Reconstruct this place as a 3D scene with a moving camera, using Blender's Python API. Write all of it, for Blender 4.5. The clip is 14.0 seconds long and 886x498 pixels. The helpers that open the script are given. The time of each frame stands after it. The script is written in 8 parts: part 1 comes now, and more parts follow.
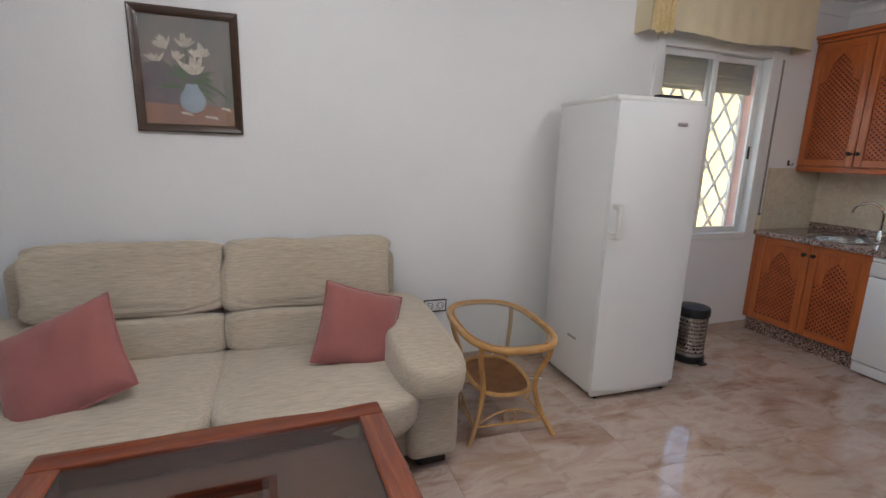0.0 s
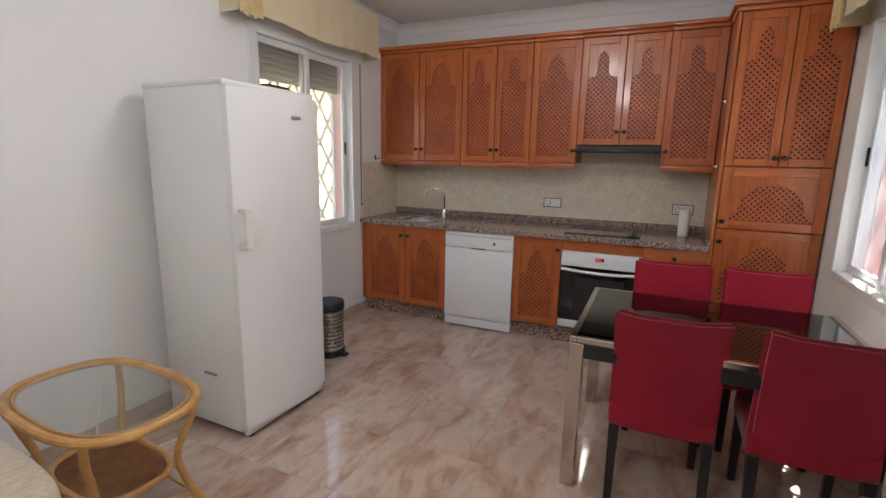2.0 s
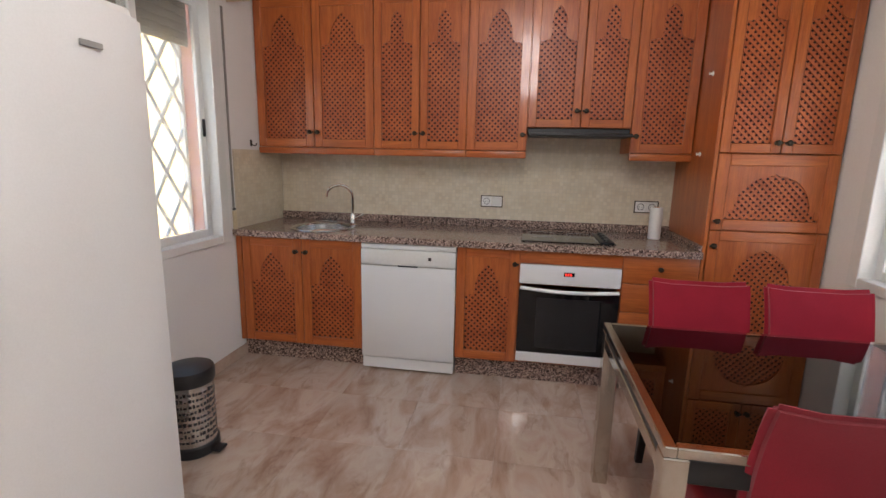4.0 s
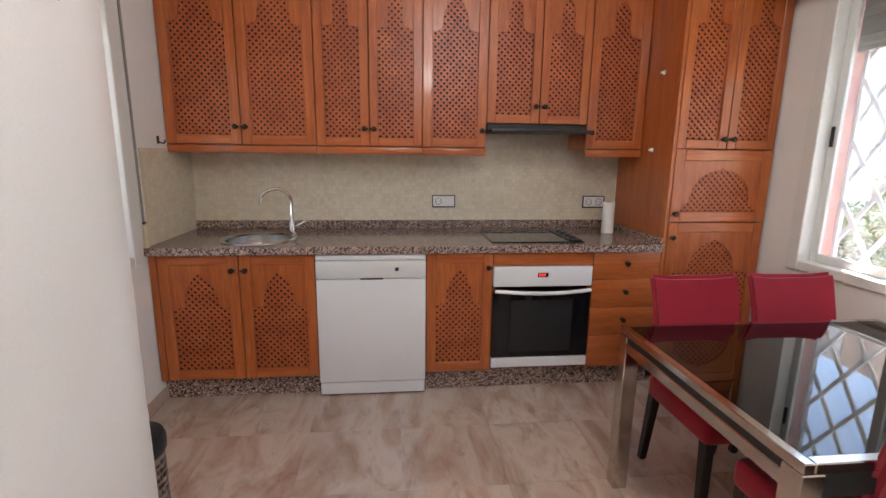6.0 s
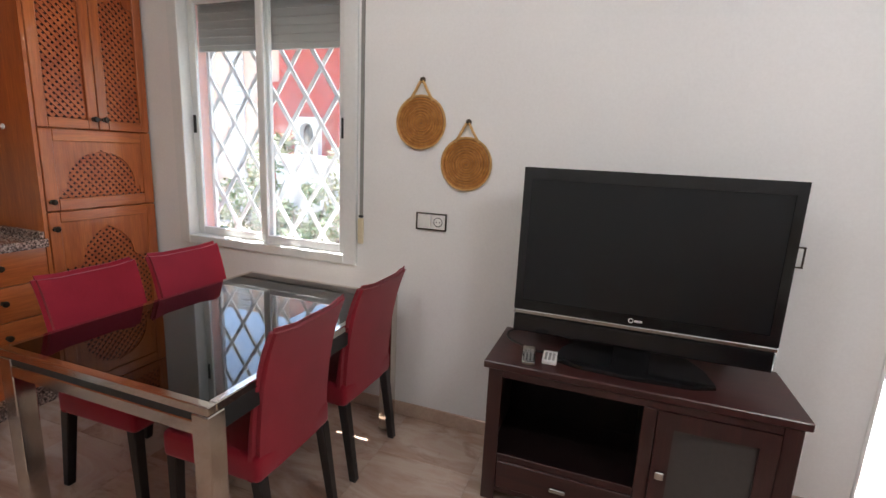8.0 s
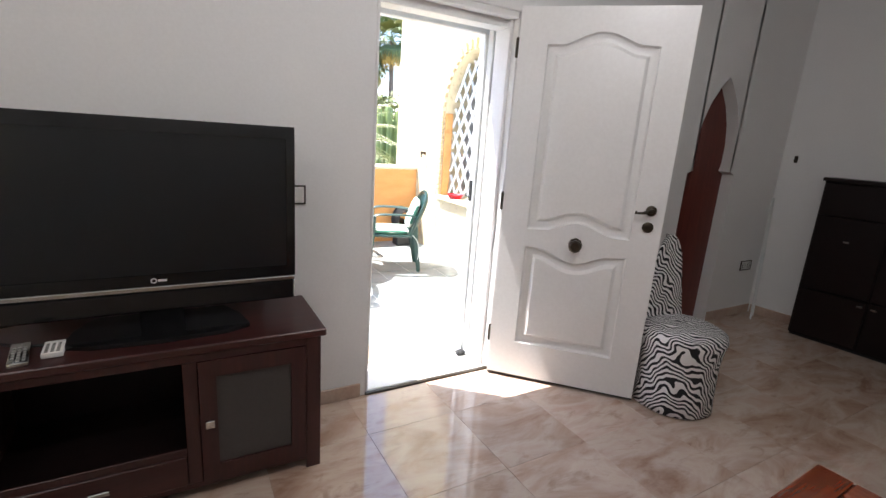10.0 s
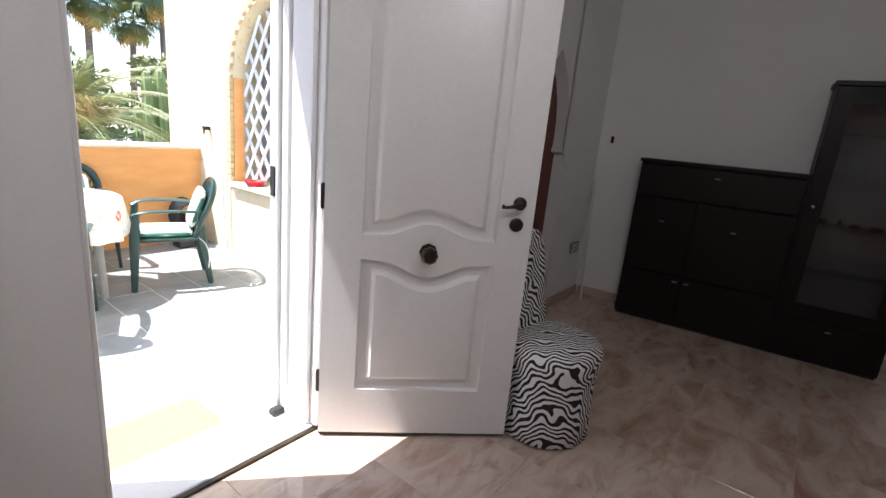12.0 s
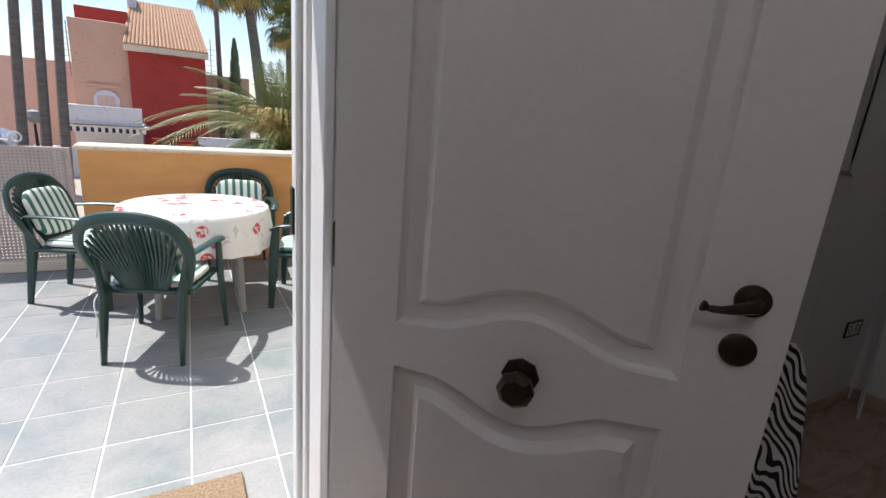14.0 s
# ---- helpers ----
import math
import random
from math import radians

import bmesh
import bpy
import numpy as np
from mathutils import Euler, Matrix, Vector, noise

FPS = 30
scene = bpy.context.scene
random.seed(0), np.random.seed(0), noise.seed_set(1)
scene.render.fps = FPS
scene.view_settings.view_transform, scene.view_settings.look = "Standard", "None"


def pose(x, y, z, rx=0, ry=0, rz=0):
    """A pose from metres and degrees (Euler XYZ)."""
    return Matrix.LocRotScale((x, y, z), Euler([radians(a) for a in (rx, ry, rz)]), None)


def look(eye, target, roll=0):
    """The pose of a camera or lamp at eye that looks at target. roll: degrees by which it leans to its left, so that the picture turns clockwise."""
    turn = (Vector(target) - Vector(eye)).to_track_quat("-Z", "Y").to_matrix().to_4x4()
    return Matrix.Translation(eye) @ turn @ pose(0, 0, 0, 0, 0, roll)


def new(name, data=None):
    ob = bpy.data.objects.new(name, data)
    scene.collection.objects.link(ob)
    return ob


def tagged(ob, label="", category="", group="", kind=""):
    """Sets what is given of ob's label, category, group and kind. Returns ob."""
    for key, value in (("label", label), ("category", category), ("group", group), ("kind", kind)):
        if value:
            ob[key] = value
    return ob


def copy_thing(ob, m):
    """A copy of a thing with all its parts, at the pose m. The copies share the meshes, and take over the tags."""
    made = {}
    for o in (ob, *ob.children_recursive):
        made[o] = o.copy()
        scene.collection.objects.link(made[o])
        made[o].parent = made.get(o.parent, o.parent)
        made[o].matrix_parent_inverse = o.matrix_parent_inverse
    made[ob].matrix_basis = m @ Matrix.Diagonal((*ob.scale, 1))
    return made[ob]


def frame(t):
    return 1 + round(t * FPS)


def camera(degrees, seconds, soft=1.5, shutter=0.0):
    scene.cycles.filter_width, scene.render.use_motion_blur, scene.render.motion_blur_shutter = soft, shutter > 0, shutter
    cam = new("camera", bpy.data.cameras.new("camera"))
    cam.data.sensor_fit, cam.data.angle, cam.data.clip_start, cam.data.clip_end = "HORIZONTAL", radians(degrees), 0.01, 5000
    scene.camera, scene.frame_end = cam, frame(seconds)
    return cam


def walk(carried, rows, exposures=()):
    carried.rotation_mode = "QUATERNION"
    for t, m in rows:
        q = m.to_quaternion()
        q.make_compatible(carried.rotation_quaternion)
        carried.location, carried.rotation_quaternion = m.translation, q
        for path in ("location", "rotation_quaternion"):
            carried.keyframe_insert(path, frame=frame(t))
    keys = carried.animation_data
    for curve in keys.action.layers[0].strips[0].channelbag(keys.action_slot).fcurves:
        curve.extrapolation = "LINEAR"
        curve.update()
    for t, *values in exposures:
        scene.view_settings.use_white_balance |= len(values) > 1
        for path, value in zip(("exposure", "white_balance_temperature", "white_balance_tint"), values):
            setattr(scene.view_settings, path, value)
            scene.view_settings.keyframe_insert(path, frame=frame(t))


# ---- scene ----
cam = camera(86.4, 14.0)
PATH = [
    (0, (-0.147, -0.115, 1.427), (0.504, 1.732, 1.021), 1.8),
    (0.5, (-0.033, -0.001, 1.429), (0.932, 1.706, 1.032), 1.7),
    (1, (0.022, 0.084, 1.428), (1.307, 1.567, 1.042), 1.4),
    (1.5, (-0.015, 0.189, 1.429), (1.584, 1.328, 1.049), 1.1),
    (2, (-0.010, 0.246, 1.418), (1.781, 1.053, 1.042), 1.1),
    (2.5, (0.116, 0.313, 1.414), (1.971, 0.957, 1.032), 1.4),
    (3, (0.374, 0.466, 1.384), (2.254, 1.038, 1.012), 1.5),
    (5.5, (1.192, 1.377, 1.339), (3.147, 1.278, 0.929), 0.7),
    (6, (1.082, 1.418, 1.361), (3.033, 1.219, 0.967), 0.7),
    (6.5, (1.001, 1.427, 1.380), (2.903, 0.914, 1.033), 1.4),
    (7, (1.002, 1.412, 1.379), (2.674, 0.361, 1.066), 2.1),
    (7.5, (1.023, 1.391, 1.361), (2.209, -0.184, 1.023), 2.7),
    (8, (0.996, 1.369, 1.375), (1.656, -0.476, 0.974), 2.7),
    (8.5, (0.971, 1.365, 1.340), (1.188, -0.583, 0.940), 2.8),
    (9, (0.916, 1.375, 1.378), (0.799, -0.569, 0.924), 2.7),
    (9.2, (0.903, 1.381, 1.376), (0.632, -0.547, 0.917), 2.9),
    (11.3, (0.537, 1.145, 1.292), (-1.103, 0.104, 0.815), 5.7),
    (11.5, (0.492, 1.043, 1.289), (-1.159, 0.021, 0.809), 5.8),
    (12, (0.380, 0.724, 1.300), (-1.175, -0.435, 0.812), 5.4),
    (12.5, (0.173, 0.485, 1.287), (-1.110, -0.969, 0.796), 4.9),
    (13, (-0.071, 0.369, 1.305), (-1.134, -1.250, 0.806), 4.9),
    (13.5, (-0.290, 0.265, 1.294), (-1.266, -1.404, 0.782), 4.6),
    (14, (-0.486, 0.239, 1.279), (-1.415, -1.457, 0.767), 4.6),
]

# ---- light ----
SUN_DIR = Vector((0.27, -0.235, 0.76)).normalized()
EXPOSURES = [(0, 2.3, 5950, 11), (1.5, 2.5, 6050, 12), (3, 2.65, 6400, 13), (5.5, 2.95, 6300, 14), (6.5, 2.75, 6400, 13), (7.5, 2.65, 6250, 12), (8, 2.55, 6200, 12), (9, 2.1, 6200, 10), (11.3, 2.05, 6100, 14), (12, 1.7, 6100, 14), (13, 0.9, 6150, 14), (14, 0.45, 6150, 14)]
walk(cam, [(t, look(eye, target, roll)) for t, eye, target, roll in PATH], EXPOSURES)

world = bpy.data.worlds.new("world")
scene.world = world
world.use_nodes = True
wn = world.node_tree
sky = wn.nodes.new("ShaderNodeTexSky")
sky.sky_type = "NISHITA"
sky.sun_disc = False
sky.sun_elevation = math.asin(SUN_DIR.z)
sky.sun_rotation = math.atan2(SUN_DIR.x, SUN_DIR.y)
wn.links.new(sky.outputs[0], wn.nodes["Background"].inputs[0])
wn.nodes["Background"].inputs[1].default_value = 0.15

sun = new("sun", bpy.data.lights.new("sun", "SUN"))
sun.data.energy = 5.0
sun.data.angle = radians(0.5)
sun.data.color = (1.0, 0.95, 0.87)
sun.matrix_world = look(SUN_DIR * 20, (0, 0, 0))



def fill_lights():
    """Added fill lights without fittings: one inside the front door, a weaker one over the dining side and one in the
    hall for the mirror bulbs.
    """
    for name, power, x, y in (("room_fill_light", 6.6, -0.25, 0.85), ("room_fill_light", 4.0, 1.9, 0.9), ("hall_lamp_light", 1.5, -5.1, 2.0)):
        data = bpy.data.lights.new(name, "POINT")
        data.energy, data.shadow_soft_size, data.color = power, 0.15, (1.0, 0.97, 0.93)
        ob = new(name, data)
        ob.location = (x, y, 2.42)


# ---- materials ----
def nodes_of(name):
    m = bpy.data.materials.new(name)
    m.use_nodes = True
    return m, m.node_tree.nodes, m.node_tree.links, m.node_tree.nodes["Principled BSDF"]


def coords(n, l, scale=(1, 1, 1), kind="Object"):
    tc = n.new("ShaderNodeTexCoord")
    mp = n.new("ShaderNodeMapping")
    mp.inputs["Scale"].default_value = scale
    l.new(tc.outputs[kind], mp.inputs["Vector"])
    return mp.outputs["Vector"]


def noise_tex(n, l, vec, scale, detail=4.0, rough=0.55, distortion=0.0):
    t = n.new("ShaderNodeTexNoise")
    t.inputs["Scale"].default_value = scale
    t.inputs["Detail"].default_value = detail
    t.inputs["Roughness"].default_value = rough
    t.inputs["Distortion"].default_value = distortion
    l.new(vec, t.inputs["Vector"])
    return t.outputs["Fac"]


def ramp(n, l, fac, stops):
    r = n.new("ShaderNodeValToRGB")
    e = r.color_ramp.elements
    while len(e) < len(stops):
        e.new(0.5)
    for k, (pos, col) in enumerate(stops):
        e[k].position = pos
        e[k].color = (*col, 1) if len(col) == 3 else col
    l.new(fac, r.inputs["Fac"])
    return r.outputs["Color"]


def mixc(n, l, fac, a, b, mode="MIX"):
    m = n.new("ShaderNodeMix")
    m.data_type, m.blend_type = "RGBA", mode
    for key, v in ((0, fac), (6, a), (7, b)):
        if hasattr(v, "is_output"):
            l.new(v, m.inputs[key])
        elif key == 0:
            m.inputs[0].default_value = v
        else:
            m.inputs[key].default_value = (*v, 1)
    return m.outputs[2]


def bump(n, l, bsdf, height, strength=0.2, distance=0.005):
    b = n.new("ShaderNodeBump")
    b.inputs["Strength"].default_value = strength
    b.inputs["Distance"].default_value = distance
    l.new(height, b.inputs["Height"])
    l.new(b.outputs["Normal"], bsdf.inputs["Normal"])


def surface(name, a, b=None, scale=6.0, stretch=(1, 1, 1), rough=0.5, metal=0.0, fine=60.0, relief=0.1, depth=0.003, coat=0.0, kind="Object", spec=0.5):
    """A surface whose colour drifts from a to b, with fine relief."""
    m, n, l, p = nodes_of(name)
    b = b or tuple(c * 0.85 for c in a)
    v = coords(n, l, stretch, kind)
    broad = noise_tex(n, l, v, scale, 5)
    tiny = noise_tex(n, l, v, fine, 3)
    col = ramp(n, l, broad, [(0.3, a), (0.7, b)])
    col = mixc(n, l, 0.12, col, ramp(n, l, tiny, [(0.3, (0.2, 0.2, 0.2)), (0.7, (0.8, 0.8, 0.8))]), "OVERLAY")
    l.new(col, p.inputs["Base Color"])
    p.inputs["Roughness"].default_value = rough
    p.inputs["Metallic"].default_value = metal
    p.inputs["Specular IOR Level"].default_value = spec
    p.inputs["Coat Weight"].default_value = coat
    p.inputs["Coat Roughness"].default_value = 0.12
    if relief:
        bump(n, l, p, tiny, relief, depth)
    return m


def marble_floor():
    m, n, l, p = nodes_of("pink_marble")
    tc = n.new("ShaderNodeTexCoord")
    oi = n.new("ShaderNodeObjectInfo")
    geo = n.new("ShaderNodeNewGeometry")
    mul = n.new("ShaderNodeMath")
    mul.operation = "MULTIPLY"
    mul.inputs[1].default_value = 37.0
    l.new(oi.outputs["Random"], mul.inputs[0])
    add = n.new("ShaderNodeVectorMath")
    add.operation = "ADD"
    comb = n.new("ShaderNodeCombineXYZ")
    l.new(mul.outputs[0], comb.inputs[2])
    l.new(mul.outputs[0], comb.inputs[0])
    l.new(geo.outputs["Position"], add.inputs[0])
    l.new(comb.outputs[0], add.inputs[1])
    mp = n.new("ShaderNodeMapping")
    mp.inputs["Rotation"].default_value = (0, 0, 0.25)
    mp.inputs["Scale"].default_value = (1.0, 2.4, 1.0)
    l.new(add.outputs[0], mp.inputs["Vector"])
    v = mp.outputs["Vector"]
    broad = noise_tex(n, l, v, 2.3, 7, 0.6, 0.7)
    streak = noise_tex(n, l, v, 5.0, 9, 0.68, 0.9)
    fine = noise_tex(n, l, v, 30, 5, 0.6, 0.8)
    base = ramp(n, l, broad, [(0.28, (0.31, 0.18, 0.125)), (0.42, (0.45, 0.32, 0.25)), (0.55, (0.56, 0.45, 0.375)), (0.70, (0.49, 0.34, 0.27))])
    vein = ramp(n, l, streak, [(0.32, (0.50, 0.50, 0.50)), (0.45, (0, 0, 0))])
    col = mixc(n, l, vein, base, (0.25, 0.14, 0.095))
    vein2 = ramp(n, l, fine, [(0.27, (0.6, 0.6, 0.6)), (0.33, (0, 0, 0))])
    half = mixc(n, l, 0.25, vein2, (0, 0, 0))
    col = mixc(n, l, half, col, (0.34, 0.2, 0.13))
    tone = mixc(n, l, oi.outputs["Random"], (0.90, 0.90, 0.89), (1.0, 0.99, 0.98))
    col = mixc(n, l, 1.0, col, tone, "MULTIPLY")
    l.new(col, p.inputs["Base Color"])
    r = n.new("ShaderNodeMapRange")
    r.inputs["To Min"].default_value, r.inputs["To Max"].default_value = 0.035, 0.10
    p.inputs["Specular IOR Level"].default_value = 0.75
    l.new(broad, r.inputs["Value"])
    l.new(r.outputs[0], p.inputs["Roughness"])
    wav = noise_tex(n, l, v, 3.0, 2)
    bump(n, l, p, wav, 0.05, 0.01)
    return m


def wood(name, light, dark, scale=3.0, rough=0.3, coat=0.3, along="z"):
    m, n, l, p = nodes_of(name)
    s = {"x": (0.6, 9, 9), "y": (9, 0.6, 9), "z": (9, 9, 0.6)}[along]
    oi = n.new("ShaderNodeObjectInfo")
    v = coords(n, l, s)
    add = n.new("ShaderNodeVectorMath")
    add.operation = "ADD"
    mul = n.new("ShaderNodeVectorMath")
    mul.operation = "SCALE"
    mul.inputs[0].default_value = (13, 7, 17)
    l.new(oi.outputs["Random"], mul.inputs["Scale"])
    l.new(v, add.inputs[0])
    l.new(mul.outputs[0], add.inputs[1])
    grain = noise_tex(n, l, add.outputs[0], scale, 8, 0.6, 0.8)
    fine = noise_tex(n, l, add.outputs[0], scale * 9, 4, 0.6)
    col = ramp(n, l, grain, [(0.3, light), (0.72, dark)])
    col = mixc(n, l, 0.25, col, ramp(n, l, fine, [(0.35, (0.25, 0.25, 0.25)), (0.65, (0.8, 0.8, 0.8))]), "OVERLAY")
    l.new(col, p.inputs["Base Color"])
    p.inputs["Roughness"].default_value = rough
    p.inputs["Coat Weight"].default_value = coat
    p.inputs["Coat Roughness"].default_value = 0.1
    bump(n, l, p, fine, 0.08, 0.001)
    return m


def fabric(name, a, b, weave=350.0, rough=0.95, relief=0.5, slub=(1, 1, 1), sheen=0.3, broad=4.0):
    m, n, l, p = nodes_of(name)
    v = coords(n, l)
    vs = coords(n, l, slub)
    big = noise_tex(n, l, v, broad, 4)
    thread = noise_tex(n, l, vs, weave, 3, 0.6)
    col = ramp(n, l, big, [(0.3, a), (0.7, b)])
    col = mixc(n, l, 0.3, col, ramp(n, l, thread, [(0.3, (0.25, 0.25, 0.25)), (0.7, (0.78, 0.78, 0.78))]), "OVERLAY")
    l.new(col, p.inputs["Base Color"])
    p.inputs["Roughness"].default_value = rough
    p.inputs["Sheen Weight"].default_value = sheen
    p.inputs["Specular IOR Level"].default_value = 0.2
    bump(n, l, p, thread, relief, 0.002)
    return m


def granite(name):
    m, n, l, p = nodes_of(name)
    v = coords(n, l)
    vo = n.new("ShaderNodeTexVoronoi")
    vo.inputs["Scale"].default_value = 170
    l.new(v, vo.inputs["Vector"])
    bw = n.new("ShaderNodeRGBToBW")
    l.new(vo.outputs["Color"], bw.inputs[0])
    big = noise_tex(n, l, v, 45, 4)
    col = ramp(n, l, bw.outputs[0], [(0.15, (0.015, 0.013, 0.012)), (0.35, (0.09, 0.065, 0.055)), (0.55, (0.24, 0.17, 0.145)), (0.8, (0.42, 0.34, 0.30))])
    col = mixc(n, l, 0.45, col, ramp(n, l, big, [(0.35, (0.15, 0.11, 0.1)), (0.65, (0.5, 0.4, 0.36))]), "MULTIPLY")
    col = mixc(n, l, 1.0, col, (1.8, 1.75, 1.7), "MULTIPLY")
    l.new(col, p.inputs["Base Color"])
    p.inputs["Roughness"].default_value = 0.12
    return m


def glass(name, tint, ior=1.45, rough=0.0, glare=0.0):
    """A thin pane: it lets tinted light through and reflects by Fresnel; the last argument mixes in a pale film that
    stands for glare.
    """
    m, n, l, p = nodes_of(name)
    n.remove(p)
    tr = n.new("ShaderNodeBsdfTransparent")
    tr.inputs[0].default_value = (*tint, 1)
    gl = n.new("ShaderNodeBsdfGlossy")
    gl.inputs["Roughness"].default_value = rough
    lw = n.new("ShaderNodeLayerWeight")
    lw.inputs["Blend"].default_value = 0.5
    pw = n.new("ShaderNodeMath")
    pw.operation = "POWER"
    pw.inputs[1].default_value = 4.0
    l.new(lw.outputs["Facing"], pw.inputs[0])
    ma = n.new("ShaderNodeMath")
    ma.operation = "MULTIPLY_ADD"
    base = ((ior - 1) / (ior + 1)) ** 2
    ma.inputs[1].default_value, ma.inputs[2].default_value = 0.9, base
    l.new(pw.outputs[0], ma.inputs[0])
    mx = n.new("ShaderNodeMixShader")
    l.new(ma.outputs[0], mx.inputs[0])
    l.new(tr.outputs[0], mx.inputs[1])
    l.new(gl.outputs[0], mx.inputs[2])
    out = mx.outputs[0]
    if glare:
        df, tl = n.new("ShaderNodeBsdfDiffuse"), n.new("ShaderNodeBsdfTranslucent")
        df.inputs[0].default_value = tl.inputs[0].default_value = (0.8, 0.8, 0.78, 1)
        film, last = n.new("ShaderNodeMixShader"), n.new("ShaderNodeMixShader")
        film.inputs[0].default_value = 0.7
        l.new(df.outputs[0], film.inputs[1])
        l.new(tl.outputs[0], film.inputs[2])
        spots = n.new("ShaderNodeMapRange")
        spots.inputs["From Min"].default_value, spots.inputs["From Max"].default_value = 0.3, 0.7
        spots.inputs["To Min"].default_value, spots.inputs["To Max"].default_value = glare * 0.6, glare * 1.3
        l.new(noise_tex(n, l, coords(n, l), 7, 5, 0.6), spots.inputs["Value"])
        l.new(spots.outputs[0], last.inputs[0])
        l.new(out, last.inputs[1])
        l.new(film.outputs[0], last.inputs[2])
        out = last.outputs[0]
    l.new(out, n["Material Output"].inputs[0])
    return m


def mosaic():
    m, n, l, p = nodes_of("beige_mosaic")
    v = coords(n, l)
    sep = n.new("ShaderNodeSeparateXYZ")
    l.new(v, sep.inputs[0])
    add = n.new("ShaderNodeMath")
    l.new(sep.outputs[0], add.inputs[0])
    l.new(sep.outputs[1], add.inputs[1])
    cmb = n.new("ShaderNodeCombineXYZ")
    l.new(add.outputs[0], cmb.inputs[0])
    l.new(sep.outputs[2], cmb.inputs[1])
    br = n.new("ShaderNodeTexBrick")
    br.offset = 0.0
    br.inputs["Scale"].default_value = 1.0
    br.inputs["Brick Width"].default_value = 0.025
    br.inputs["Row Height"].default_value = 0.025
    br.inputs["Mortar Size"].default_value = 0.0016
    br.inputs["Color1"].default_value = (0.60, 0.53, 0.42, 1)
    br.inputs["Color2"].default_value = (0.68, 0.61, 0.50, 1)
    br.inputs["Mortar"].default_value = (0.58, 0.53, 0.45, 1)
    l.new(cmb.outputs[0], br.inputs["Vector"])
    big = noise_tex(n, l, v, 12, 5)
    col = mixc(n, l, 0.5, br.outputs["Color"], ramp(n, l, big, [(0.3, (0.42, 0.38, 0.32)), (0.7, (0.58, 0.56, 0.52))]), "OVERLAY")
    l.new(col, p.inputs["Base Color"])
    p.inputs["Roughness"].default_value = 0.3
    bump(n, l, p, br.outputs["Fac"], -0.4, 0.001)
    return m


def zebra():
    m, n, l, p = nodes_of("zebra_fabric")
    v = coords(n, l, (1, 1, 0.8))
    w = n.new("ShaderNodeTexWave")
    w.wave_type, w.bands_direction = "BANDS", "DIAGONAL"
    w.inputs["Scale"].default_value = 23.0
    w.inputs["Distortion"].default_value = 13.0
    w.inputs["Detail"].default_value = 0.5
    w.inputs["Detail Scale"].default_value = 0.62
    l.new(v, w.inputs["Vector"])
    col = ramp(n, l, w.outputs["Fac"], [(0.44, (0.012, 0.012, 0.014)), (0.52, (0.75, 0.73, 0.72))])
    l.new(col, p.inputs["Base Color"])
    p.inputs["Roughness"].default_value = 0.85
    bump(n, l, p, noise_tex(n, l, v, 300, 2), 0.2, 0.001)
    return m


def striped(name, a, b, width, axis=0):
    m, n, l, p = nodes_of(name)
    v = coords(n, l)
    sep = n.new("ShaderNodeSeparateXYZ")
    l.new(v, sep.inputs[0])
    mul = n.new("ShaderNodeMath")
    mul.operation = "MULTIPLY"
    mul.inputs[1].default_value = 1 / width
    l.new(sep.outputs[axis], mul.inputs[0])
    fr = n.new("ShaderNodeMath")
    fr.operation = "FRACT"
    l.new(mul.outputs[0], fr.inputs[0])
    col = ramp(n, l, fr.outputs[0], [(0.0, a), (0.42, a), (0.46, b), (0.96, b)])
    l.new(col, p.inputs["Base Color"])
    p.inputs["Roughness"].default_value = 0.9
    bump(n, l, p, noise_tex(n, l, v, 300, 2), 0.3, 0.001)
    return m


def floral():
    m, n, l, p = nodes_of("floral_oilcloth")
    v = coords(n, l)
    vo = n.new("ShaderNodeTexVoronoi")
    vo.inputs["Scale"].default_value = 8.0
    l.new(v, vo.inputs["Vector"])
    near = ramp(n, l, vo.outputs["Distance"], [(0.36, (1, 1, 1)), (0.42, (0, 0, 0))])
    pick = n.new("ShaderNodeSeparateColor")
    l.new(vo.outputs["Color"], pick.inputs[0])
    red = ramp(n, l, pick.outputs[0], [(0.28, (0, 0, 0)), (0.31, (1, 1, 1))])
    f = noise_tex(n, l, v, 34, 4, 0.6)
    spots = ramp(n, l, f, [(0.43, (0, 0, 0)), (0.48, (1, 1, 1))])
    mask = mixc(n, l, 1.0, mixc(n, l, 1.0, near, red, "MULTIPLY"), spots, "MULTIPLY")
    leaf = ramp(n, l, noise_tex(n, l, v, 12, 2, 0.5, 1.0), [(0.60, (0, 0, 0)), (0.64, (1, 1, 1))])
    col = mixc(n, l, mixc(n, l, 0.55, leaf, (0, 0, 0)), (0.78, 0.76, 0.72), (0.33, 0.36, 0.28))
    col = mixc(n, l, mask, col, (0.62, 0.03, 0.04))
    l.new(col, p.inputs["Base Color"])
    p.inputs["Roughness"].default_value = 0.3
    return m


